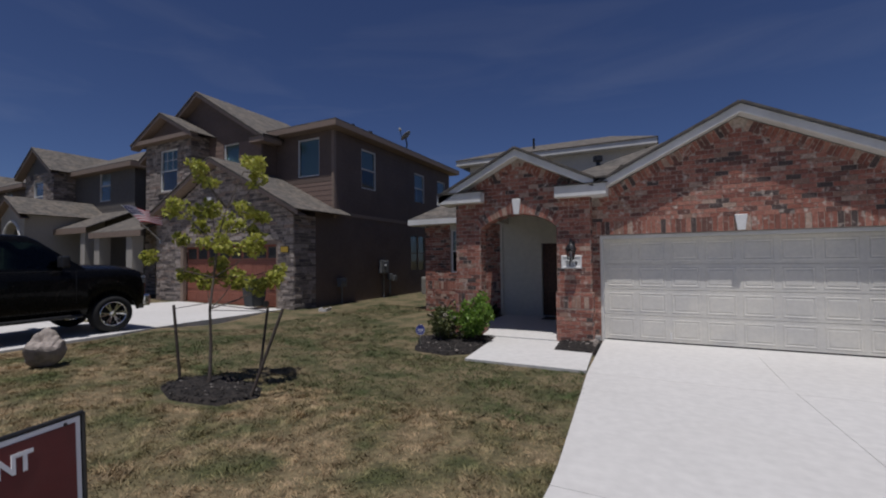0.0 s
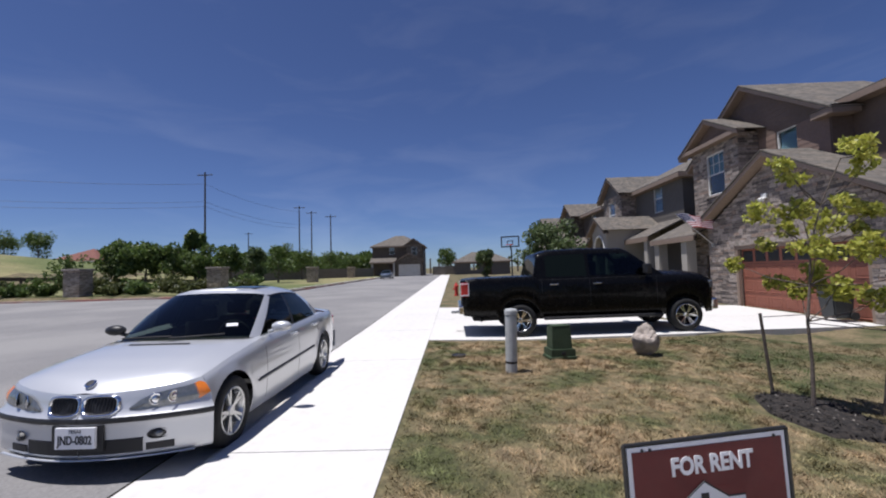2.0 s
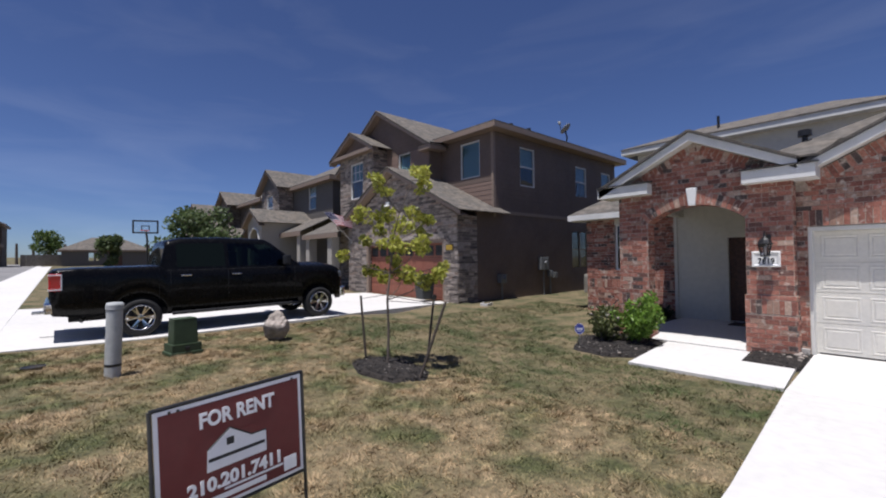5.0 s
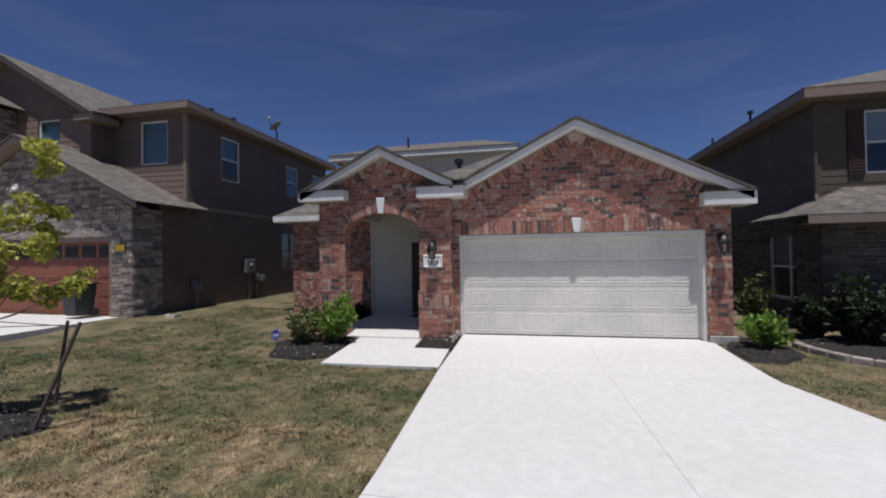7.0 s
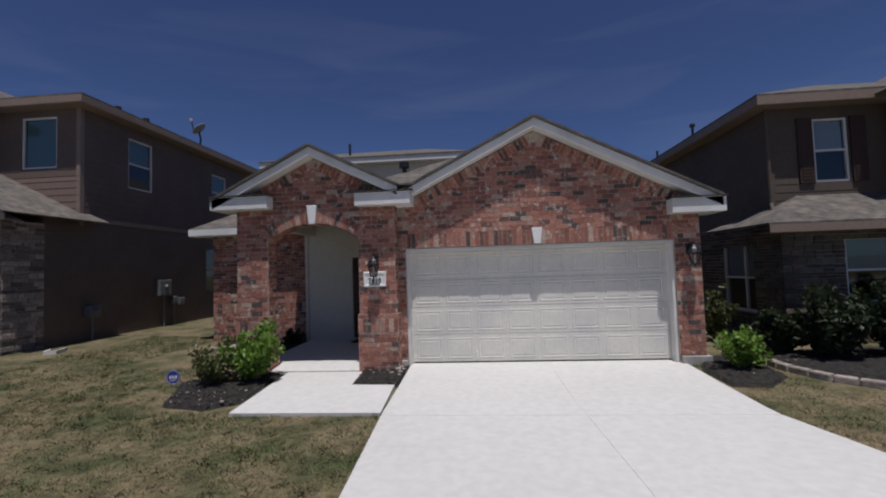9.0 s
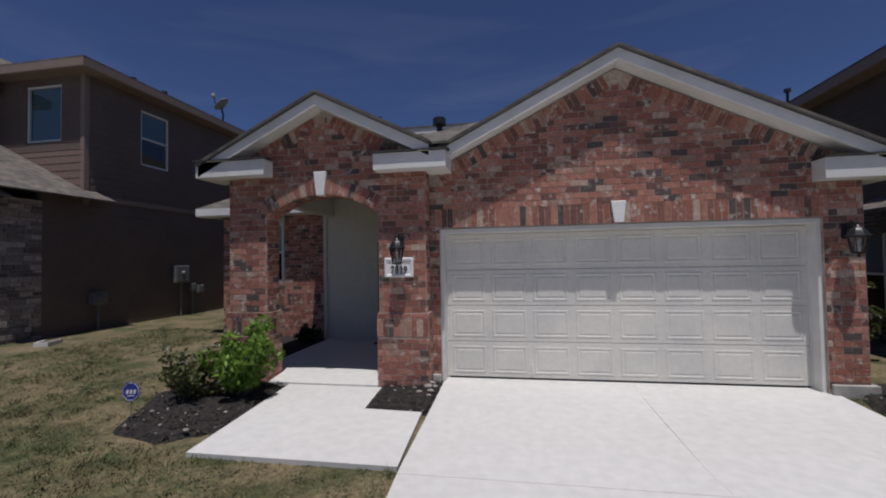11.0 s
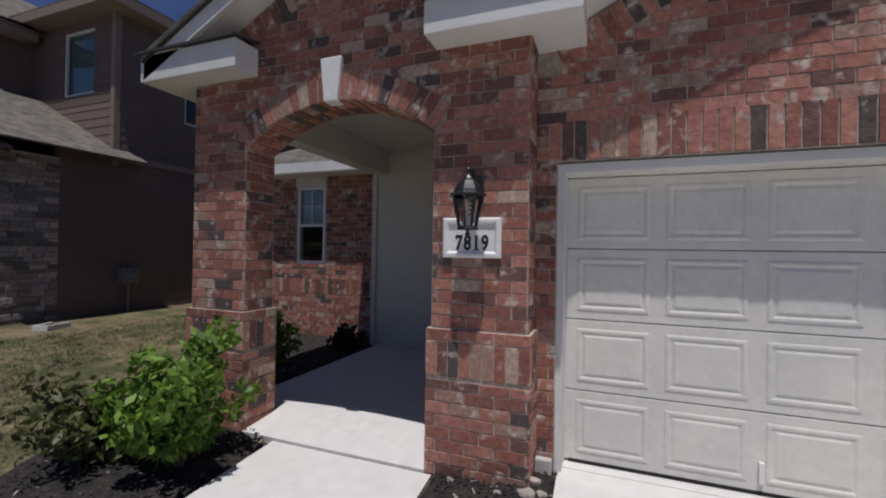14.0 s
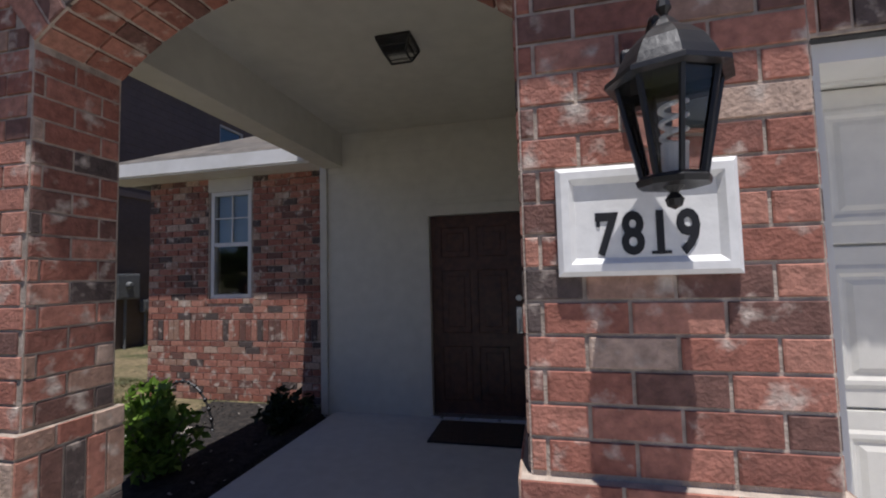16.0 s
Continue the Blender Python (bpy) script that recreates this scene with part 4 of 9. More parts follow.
for r, (z0, z1) in enumerate(((0.16, 0.72), (0.86, 1.52), (1.66, 1.98))):
    for c in (0, 1):
        x0 = DX0 + 0.13 + c * 0.39
        bm = bmesh.new()
        rings = []
        for inset, y in ((0.0, 10.921), (0.02, 10.932), (0.035, 10.932), (0.07, 10.915)):
            rings.append([bm.verts.new((x, y, z)) for x, z in ((x0 + inset, z0 + inset), (x0 + 0.31 - inset, z0 + inset), (x0 + 0.31 - inset, z1 - inset), (x0 + inset, z1 - inset))])
        rings[0] = [bm.verts.new((v.co.x, 10.912, v.co.z)) for v in rings[0]]
        for p, q in zip(rings, rings[1:]):
            for i in range(4):
                bm.faces.new((p[i], p[(i + 1) % 4], q[(i + 1) % 4], q[i]))
        bm.faces.new(rings[-1])
        part("door_panel", bm, DOOR_WOOD, door)
bm = box(bmesh.new(), DX1 - 0.13, 10.895, 0.86, DX1 - 0.07, 10.92, 1.13, 0.006)
tube(bm, [(DX1 - 0.10, 10.90, 1.0), (DX1 - 0.10, 10.855, 1.0), (DX1 - 0.10, 10.85, 0.9), (DX1 - 0.10, 10.895, 0.88)], 0.01)
part("handle", bm, STEEL, door, "satin steel handle set")
bm = lathe(bmesh.new(), ((0.0, 0.03), (0.028, 0.03), (0.032, 0.0)), 16, pose(DX1 - 0.10, 10.92, 1.22, 90))
part("deadbolt", bm, STEEL, door, "round steel deadbolt")
part("threshold", box(bmesh.new(), DX0, 10.80, -0.005, DX1, 10.97, 0.02, 0.004), STEEL, house, "metal door threshold")
lap_boards(7.92, 10.85, -0.02, 3.10, [], CREAM, "lap_boards", house, pose(-0.781, 0, 0, 0, 0, -90) @ Matrix.Diagonal((-1, 1, 1, 1)), lap=0.178)
part("porch_side_wall", box(bmesh.new(), -0.78, 7.912, -0.1, -0.62, 10.86, 3.2), CREAM, house, "cream side wall of the porch")

# window wing
bw = part("wing_wall", panel(-6.1, -3.145, -0.15, 2.95, [(-5.12, -4.48, 1.24, 2.66)], 0.2), MORTAR, house, "brick wall with the front window", m=FRONT(0, 11.312))
wing_hole = [(-5.14, -4.46, 1.16, 3.0)]
brickwork(bw, FRONT(0, -0.012), courses(0.96, 2.92, lambda z: spans(-6.1, -3.19, z, wing_hole), -0.1) + courses(-0.08, 0.68, lambda z: [(-6.1, -3.19)], 0.0), soldiers(-6.1, -3.19, 0.685, 0.955) + soldiers(-5.2, -4.40, 1.165, 1.235, 0.1))
part("header_board", box(bmesh.new(), -5.14, 11.295, 2.66, -4.46, 11.33, 2.9), CREAM, house)
window(house, FRONT(-4.8, 11.3, 1.24), 0.62, 1.42, (1, 2), (2, 2), blind=BLIND_PALE, blind_from=0.5, label="white double-hung window")
q = [(-6.55, 10.92, 3.0), (-3.05, 10.92, 3.0), (-3.05, 14.2, 4.62), (-4.6, 14.2, 4.62)]
part("roof", slab(bmesh.new(), q, (0, -0.015, 0.035)), SHINGLE, house, "brown-grey asphalt shingle roof")
q = [(-6.55, 10.92, 3.0), (-4.6, 14.2, 4.62), (-4.6, 17.0, 4.62), (-6.55, 20.0, 3.0)]
part("roof", slab(bmesh.new(), q, (-0.015, 0, 0.035)), SHINGLE, house)
part("fascia", box(bmesh.new(), -6.55, 10.90, 2.86, -3.19, 10.93, 3.03), WHITE, house)
part("fascia", box(bmesh.new(), -6.57, 10.93, 2.86, -6.55, 20.0, 3.03), WHITE, house)
part("soffit", box(bmesh.new(), -6.55, 10.931, 2.84, -3.19, 11.32, 2.87), WHITE, house)
# upper storey behind, roofs and body
part("upper_wall", panel(-5.7, 0.75, 3.0, 5.5, [], 0.2), CREAM, house, "cream upper wall", m=FRONT(0, 14.4))
lap_boards(-5.7, 0.75, 3.6, 5.45, [], CREAM, "lap_boards", house, FRONT(0, 14.399))
for a, b in (((-5.7, 14.6), (-5.7, 21.0)), ((0.75, 14.6), (0.75, 21.0))):
    part("upper_wall", box(bmesh.new(), a[0] - 0.0, a[1], 2.6, a[0] + (0.2 if a[0] < 0 else -0.2), b[1], 5.5), CREAM, house)
part("fascia", box(bmesh.new(), -6.12, 14.0, 5.44, 1.13, 14.03, 5.62), WHITE, house)
part("soffit", box(bmesh.new(), -6.12, 14.031, 5.43, 1.13, 14.42, 5.46), WHITE, house)
part("fascia", box(bmesh.new(), -6.14, 14.0, 5.44, -6.121, 21.0, 5.62), WHITE, house)
for q in ([(-6.15, 13.97, 5.62), (1.16, 13.97, 5.62), (-0.6, 17.5, 6.75), (-4.4, 17.5, 6.75)], [(-6.15, 13.97, 5.62), (-4.4, 17.5, 6.75), (-4.4, 18.0, 6.75), (-6.15, 21.4, 5.62)], [(1.16, 13.97, 5.62), (1.16, 21.4, 5.62), (-0.6, 18.0, 6.75), (-0.6, 17.5, 6.75)], [(-6.15, 21.4, 5.62), (-4.4, 18.0, 6.75), (-0.6, 18.0, 6.75), (1.16, 21.4, 5.62)]):
    part("roof", slab(bmesh.new(), q, (0, 0, 0.035)), SHINGLE, house)
part("side_wall", box(bmesh.new(), 5.15, 8.07, -0.1, 5.33, 20.0, 2.75), SIDING_TAN, house)
part("side_wall", box(bmesh.new(), -6.1, 11.52, -0.1, -5.9, 20.0, 2.95), SIDING_TAN, house)
part("back_wall", box(bmesh.new(), -6.1, 20.0, -0.1, 5.33, 20.2, 2.95), SIDING_TAN, house)
# added dark wall and floor: the room's shade behind the front window
part("room_wall", box(bmesh.new(), -5.89, 13.5, 0.0, -3.5, 13.6, 2.9), ROOM_SHADE, house)
part("room_floor", box(bmesh.new(), -5.89, 11.53, 0.0, -3.5, 13.49, 0.02), ROOM_SHADE, house)


def roof_vent(x, y, z, h, parent, cap=True):
    bm = rod(bmesh.new(), (x, y, z - 0.3), (x, y, z + h), 0.045, n=12)
    if cap:
        lathe(bm, ((0.0, h + 0.10), (0.10, h + 0.09), (0.105, h - 0.02), (0.05, h - 0.03)), 14, pose(x, y, z))
    return part("roof_vent", bm, BLACK_METAL, parent, "black roof vent pipe", smooth=False)


part("roof", slab(bmesh.new(), [(-0.8, 7.55, 3.3), (0.25, 7.55, 3.3), (0.42, 8.15, 3.6), (3.4, 8.15, 3.6), (3.4, 11.75, 5.4)], (0, 0, 0.035)), SHINGLE, house, "brown-grey asphalt shingle roof")
part("roof", slab(bmesh.new(), [(-0.8, 7.55, 3.3), (3.4, 11.75, 5.4), (3.4, 14.39, 5.4), (-0.8, 14.39, 3.3)], (0, 0, 0.035)), SHINGLE, house)
roof_vent(-0.06, 8.32, 3.72, 0.10, house)
roof_vent(-3.3, 15.3, 6.15, 0.35, house, False)


# ---- things at the front of the brick house ----
def wall_lamp(m):
    """A black carriage lamp: back plate, scroll arm, roofed cage with glass and a spiral bulb. Wall face at y = 0."""
    t = thing("wall_lamp", "black metal carriage lamp with clear glass on brick", "wall lamp", m, "wall lamps at the front")
    bm = box(bmesh.new(), -0.055, -0.02, 0.20, 0.055, 0.0, 0.40, 0.012)
    part("back_plate", bm, BLACK_METAL, t)
    bm = bmesh.new()
    tube(bm, [(0, -0.015, 0.28), (0, -0.06, 0.36), (0, -0.11, 0.385), (0, -0.18, 0.36)], 0.011)
    tube(bm, [(0, -0.015, 0.36), (0, -0.05, 0.405), (0, -0.09, 0.425), (0, -0.12, 0.41), (0, -0.115, 0.385)], 0.008)
    part("arm", bm, BLACK_METAL, t)
    c = Matrix.Translation((0, -0.185, 0))
    bm = lathe(bmesh.new(), ((0.0, 0.462), (0.006, 0.452), (0.010, 0.436), (0.005, 0.42), (0.012, 0.408), (0.015, 0.392), (0.006, 0.376), (0.02, 0.36), (0.03, 0.345), (0.052, 0.328), (0.075, 0.302), (0.092, 0.268), (0.10, 0.247), (0.119, 0.236), (0.12, 0.225), (0.10, 0.222)), 8, c)
    part("roof", bm, BLACK_METAL, t)
    for k in range(8):
        a = k * math.tau / 8
        bar = rod(bmesh.new(), c @ Vector((0.096 * math.cos(a), 0.096 * math.sin(a), 0.225)), c @ Vector((0.058 * math.cos(a), 0.058 * math.sin(a), 0.02)), 0.006, n=5)
        part("cage_bar", bar, BLACK_METAL, t)
    bm = bmesh.new()
    lathe(bm, ((0.0, 0.0), (0.066, 0.0), (0.07, 0.012), (0.058, 0.022), (0.0, 0.02)), 8, c)
    lathe(bm, ((0.0, -0.05), (0.014, -0.042), (0.018, -0.028), (0.008, -0.014), (0.02, 0.0)), 10, c)
    part("lamp_base", bm, BLACK_METAL, t)
    bm = bmesh.new()
    for k in range(8):
        a, b = k * math.tau / 8, (k + 1) * math.tau / 8
        q = [c @ Vector((r * math.cos(g), r * math.sin(g), z)) for r, g, z in ((0.092, a, 0.222), (0.055, a, 0.024), (0.055, b, 0.024), (0.092, b, 0.222))]
        bm.faces.new([bm.verts.new(v) for v in q])
    ob = part("glass", bm, LAMP_GLASS, t)
    ob.visible_shadow = False
    bm = rod(bmesh.new(), (0, -0.185, 0.02), (0, -0.185, 0.09), 0.018, n=12)
    tube(bm, [(0.015 * math.cos(k * 0.9), -0.185 + 0.015 * math.sin(k * 0.9), 0.09 + k * 0.0042) for k in range(22)], 0.0055, 6)
    part("bulb", bm, BULB, t, "white spiral bulb")
    return t


LAMP_SCALE = Matrix.Diagonal((1.05, 1.0, 0.97, 1))
lamp = wall_lamp(FRONT(-0.512, 7.57, 1.635) @ LAMP_SCALE)
copy_thing(lamp, FRONT(5.13, 7.85, 1.67) @ LAMP_SCALE)

plaque = thing("number_plaque", "white cast house number plaque 7819 on brick", "house number", FRONT(-0.535, 7.57, 1.452))
bm = bmesh.new()
rings = []
for inset, y in ((0.0, 0.0), (0.0, -0.022), (0.012, -0.032), (0.03, -0.032), (0.045, -0.018)):
    rings.append([bm.verts.new((x - math.copysign(inset, x), y, z + inset * (1 if z == 0 else -1))) for x, z in ((-0.207, 0), (0.207, 0), (0.207, 0.275), (-0.207, 0.275))])
for p, q in zip(rings, rings[1:]):
    for i in range(4):
        bm.faces.new((p[i], p[(i + 1) % 4], q[(i + 1) % 4], q[i]))
bm.faces.new(rings[-1])
part("plate", bm, PLAQUE, plaque)
for i, ch in enumerate("7819"):
    lettering("digit", ch, 0.145, BLACK_INK, plaque, pose(-0.09 + i * 0.062, -0.0195, 0.098, 90), width=0.74, offset=0.004)
part("digit_foot", box(bmesh.new(), 0.013, -0.0205, 0.051, 0.057, -0.0175, 0.0585), BLACK_INK, plaque)
part("digit_flag", box(bmesh.new(), -0.112, -0.0205, 0.122, -0.104, -0.0175, 0.146), BLACK_INK, plaque)

mat_thing = thing("doormat", "worn brown rectangular doormat before the front door", "doormat", FRONT(-1.42, 10.45, 0.0))
bm = box(bmesh.new(), -0.40, -0.27, 0.0, 0.40, 0.27, 0.014, 0.005)
part("weave", bm, MAT_WEAVE, mat_thing)
bm = bmesh.new()
for x0, y0, x1, y1 in ((-0.415, -0.285, 0.415, -0.262), (-0.415, 0.262, 0.415, 0.285), (-0.415, -0.262, -0.392, 0.262), (0.392, -0.262, 0.415, 0.262)):
    box(bm, x0, y0, 0.0, x1, y1, 0.012, 0.003)
part("border", bm, RUBBER, mat_thing)

cl = thing("ceiling_light", "square bronze porch ceiling light with glass", "ceiling light", pose(-1.71, 9.2, 3.105))
bm = box(bmesh.new(), -0.125, -0.125, -0.02, 0.125, 0.125, 0.0, 0.004)
part("base", bm, BLACK_METAL, cl)
bm = bmesh.new()
for sx in (-1, 1):
    for sy in (-1, 1):
        rod(bm, (sx * 0.12, sy * 0.12, -0.02), (sx * 0.075, sy * 0.075, -0.11), 0.007, n=6)
for a, b in (((-1, -1), (1, -1)), ((1, -1), (1, 1)), ((1, 1), (-1, 1)), ((-1, 1), (-1, -1))):
    rod(bm, (a[0] * 0.075, a[1] * 0.075, -0.11), (b[0] * 0.075, b[1] * 0.075, -0.11), 0.007, n=6)
    rod(bm, (a[0] * 0.1, a[1] * 0.1, -0.065), (b[0] * 0.1, b[1] * 0.1, -0.065), 0.005, n=6)
part("cage", bm, BLACK_METAL, cl)
bm = bmesh.new()
slab(bm, [(-0.072, -0.072, -0.106), (0.072, -0.072, -0.106), (0.072, 0.072, -0.106), (-0.072, 0.072, -0.106)], (0, 0, 0.004))
for k in range(4):
    r = Matrix.Rotation(k * math.pi / 2, 4, "Z")
    slab(bm, [r @ Vector(p) for p in ((-0.112, -0.114, -0.022), (0.112, -0.114, -0.022), (0.07, -0.072, -0.106), (-0.07, -0.072, -0.106))], (0, 0, 0.003))
part("glass", bm, LAMP_GLASS, cl, "seeded glass panels")


# ---- neighbouring houses ----
def finish_wall(parent, m, u0, u1, z0, z1, holes, finish, mat, seed=0, lap=0.19, label=""):
    """A wall with openings and its facing: boards, stone or plain."""
    base = part("wall", panel(u0, u1, z0, z1, holes, 0.16), MORTAR if finish == "stone" else mat, parent, label, m=m)
    if finish == "stone":
        stonework(parent, m @ pose(0, -0.012, 0), u0, u1, z0 + 0.02, z1, lambda z: spans(u0, u1, z, holes), mat, seed)
    elif finish == "lap":
        lap_boards(u0, u1, z0, z1, holes, mat, "siding", parent, m, lap)
    return base


def gable_fill(parent, px, x0, x1, z0, slope, y, finish, mat, seed=0):
    """The triangle of wall above z0 under a gable."""
    top = z0 + slope * (x1 - x0) / 2
    part("gable_wall", slab(bmesh.new(), [(x0, y + 0.004, z0), (x1, y + 0.004, z0), (px, y + 0.004, top)], (0, 0.15, 0)), MORTAR if finish == "stone" else mat, parent)
    side = lambda z: (px - (top - z) / slope + 0.02, px + (top - z) / slope - 0.02)
    if finish == "stone":
        stonework(parent, FRONT(0, y - 0.01), x0, x1, z0, top - 0.1, lambda z: [side(z)] if side(z)[1] - side(z)[0] > 0.2 else [], mat, seed)
    else:
        lap_boards(x0, x1, z0, top - 0.05, [], mat, "siding", parent, FRONT(0, y), top=side)


def hip(parent, x0, x1, y0, y1, z, slope, over=0.45, mat=SHINGLE, trim=TRIM_TAUPE):
    """A hipped roof with fascia boards and flat soffits."""
    x0, x1, y0, y1 = x0 - over, x1 + over, y0 - over, y1 + over
    d = min(x1 - x0, y1 - y0) / 2
    h = z + d * slope
    a, b = ((x0 + d, y0 + d, h), (x1 - d, y1 - d, h))
    if x1 - x0 > y1 - y0:
        a, b = (x0 + d, (y0 + y1) / 2, h), (x1 - d, (y0 + y1) / 2, h)
        quads = ([(x0, y0, z), (x1, y0, z), b, a], [(x1, y1, z), (x0, y1, z), a, b], [(x0, y1, z), (x0, y0, z), a], [(x1, y0, z), (x1, y1, z), b])
    else:
        a, b = ((x0 + x1) / 2, y0 + d, h), ((x0 + x1) / 2, y1 - d, h)
        quads = ([(x0, y0, z), (x1, y0, z), a], [(x1, y1, z), (x0, y1, z), b], [(x0, y1, z), (x0, y0, z), a, b], [(x1, y0, z), (x1, y1, z), b, a])
    for q in quads:
        part("roof", slab(bmesh.new(), q, (0, 0, 0.045)), mat, parent, "brown-grey asphalt shingle roof")
    for p, q in (((x0, y0), (x1, y0 + 0.03)), ((x0, y1 - 0.03), (x1, y1)), ((x0, y0 + 0.03), (x0 + 0.03, y1 - 0.03)), ((x1 - 0.03, y0 + 0.03), (x1, y1 - 0.03))):
        part("fascia", box(bmesh.new(), p[0], p[1], z - 0.2, q[0], q[1], z - 0.002), trim, parent)
    part("soffit", panel_flat(x0 + 0.031, x1 - 0.031, y0 + 0.031, y1 - 0.031, z - 0.19), trim, parent)


def panel_flat(x0, x1, y0, y1, z):
    return box(bmesh.new(), x0, y0, z - 0.02, x1, y1, z)


def sectional_door(parent, x0, x1, y, z0, z1, mat, rows=4, cols=8, glazed=False, label=""):
    d = part("garage_door", box(bmesh.new(), x0, y, z0, x1, y + 0.05, z1), mat, parent, label)
    sh, sw = (z1 - z0) / rows, (x1 - x0) / cols
    for r in range(rows):
        for c in range(cols):
            bm = bmesh.new()
            cx, cz, w, h = x0 + (c + 0.5) * sw, z0 + (r + 0.5) * sh, sw * 0.40, sh * 0.36
            rings = []
            for inset, yy in ((0.0, y - 0.001), (0.02, y - 0.016), (0.05, y - 0.002), (0.08, y - 0.012)):
                rings.append([bm.verts.new((cx + sx * (w - inset), yy, cz + sz * (h - inset))) for sx, sz in ((-1, -1), (1, -1), (1, 1), (-1, 1))])
            for p, q in zip(rings, rings[1:]):
                for i in range(4):
                    bm.faces.new((p[i], p[(i + 1) % 4], q[(i + 1) % 4], q[i]))
            bm.faces.new(rings[-1])
            part("raised_panel", bm, BLACK_METAL if glazed and r == rows - 1 else mat, d)
        if r:
            part("seam", box(bmesh.new(), x0, y - 0.003, z0 + r * sh - 0.004, x1, y + 0.001, z0 + r * sh + 0.004), BLACK_METAL, d)
    return d


nb = thing("two_storey_house", "taupe two-storey house with stone garage and brown roof", "house")
SX = -9.87
holes = [(-16.05, -10.62, -0.2, 2.42)]
finish_wall(nb, FRONT(0, 9.0), -17.7, SX, -0.15, 3.25, holes, "stone", STONE_LAID, 1, label="grey stone wall round the garage door")
gable_fill(nb, -13.785, -17.7, SX, 3.25, 0.54, 9.0, "stone", STONE_LAID, 2)
gable(-13.785, 5.58, -18.2, -9.35, 0.50, 8.62, 11.4, SHINGLE, TRIM_TAUPE, nb, 0.4)
part("door_frame", box(bmesh.new(), -16.05, 9.02, -0.1, -15.93, 9.16, 2.42), TRIM_TAUPE, nb)
part("door_frame", box(bmesh.new(), -10.74, 9.02, -0.1, -10.62, 9.16, 2.42), TRIM_TAUPE, nb)
part("door_frame", box(bmesh.new(), -15.93, 9.02, 2.28, -10.74, 9.16, 2.42), TRIM_TAUPE, nb)
sectional_door(nb, -15.93, -10.74, 9.2, 0.02, 2.28, GARAGE_RED, glazed=True, label="russet red sectional garage door")
part("stone_header", slab(bmesh.new(), [(-16.1, 8.97, 2.44), (-10.55, 8.97, 2.44), (-10.55, 8.97, 2.62), (-16.1, 8.97, 2.62)], (0, 0.03, 0)), ROCK, nb)
# side towards the brick house
finish_wall(nb, EAST(SX, 9.0), 0.0, 1.0, -0.15, 3.25, [], "stone", STONE_LAID, 3)
low = [(7.6, 9.1, 1.10, 2.96)]
finish_wall(nb, EAST(SX - 0.01, 9.0), 1.0, 12.0, -0.15, 3.5, low, "lap", SIDING, label="taupe lap siding wall")
up = [(1.67, 2.70, 4.69, 6.34), (6.0, 7.03, 4.60, 6.10), (8.5, 9.5, 4.60, 6.10)]
finish_wall(nb, EAST(SX, 11.0), 0.0, 10.0, 3.5, 6.84, up, "lap", SIDING, label="taupe lap siding upper wall")
part("belt_board", box(bmesh.new(), SX + 0.0, 10.95, 3.42, SX + 0.04, 21.0, 3.56), TRIM_TAUPE, nb)
for a, b, c, d in up:
    window(nb, EAST(SX, 11.0 + (a + b) / 2, c), b - a, d - c, (1, 2), blind=BLIND, blind_from=0.5, label="double-hung window with half-drawn blind")
window(nb, EAST(SX - 0.01, 9.0 + 8.35, 1.10), 1.5, 1.86, (2, 2), frame_mat=TRIM_TAUPE, label="wide double window with taupe frame")
# upper front
fw = [(-11.72, -10.60, 5.0, 6.5)]
finish_wall(nb, FRONT(0, 11.0), -12.9, SX, 3.3, 6.84, fw, "plain", SIDING)
# lower boards take the paler tone, with sunlight put into the colour
lap_boards(-12.9, SX, 3.4, 4.72, [], SIDING_SUNLIT, "siding", nb, FRONT(0, 10.994), 0.2, label="taupe lap boards in a paler sunlit tone")
lap_boards(-12.9, SX, 4.74, 6.82, fw, SIDING, "siding", nb, FRONT(0, 10.998), 0.2)
part("corner_board", box(bmesh.new(), SX - 0.10, 10.965, 3.3, SX + 0.022, 10.985, 6.82), TRIM_TAUPE, nb)
part("corner_board", box(bmesh.new(), SX + 0.001, 10.986, 3.3, SX + 0.022, 11.1, 6.82), TRIM_TAUPE, nb)
window(nb, FRONT(-11.16, 11.0, 5.0), 1.12, 1.5, (1, 1), blind=BLIND, blind_from=0.0, label="square window with a closed teal blind")
gw = [(-15.22, -14.26, 5.7, 6.62)]
finish_wall(nb, FRONT(0, 10.3), -20.3, -12.9, 3.0, 6.65, gw, "lap", SIDING)
# sunlight on this stretch is painted in with the paler tone
lap_boards(-16.1, -12.95, 4.6, 6.6, gw, SIDING_SUNLIT, "siding", nb, FRONT(0, 10.275), 0.2)
gable_fill(nb, -16.6, -20.3, -12.9, 6.65, 0.60, 10.3, "lap", SIDING)
gable(-16.6, 9.02, -20.8, -12.45, 0.60, 9.95, 15.0, SHINGLE, TRIM_TAUPE, nb, 0.36)
boxed_return(-13.3, -12.45, 9.96, 6.38, 6.60, 0.9, nb, TRIM_TAUPE)
window(nb, FRONT(-14.74, 10.3, 5.7), 0.96, 0.92, (1, 1), blind=BLIND, blind_from=0.0, label="small window with a closed teal blind")
finish_wall(nb, EAST(-12.9, 10.3), 0.0, 0.7, 3.0, 6.6, [], "lap", SIDING)
sb = [(-18.32, -17.12, 4.75, 6.55)]
finish_wall(nb, FRONT(0, 9.5), -19.4, -16.2, 2.9, 7.0, sb, "stone", STONE_LAID, 5, label="grey stone upper bay")
gable_fill(nb, -17.8, -19.4, -16.2, 7.0, 0.52, 9.5, "lap", SIDING)
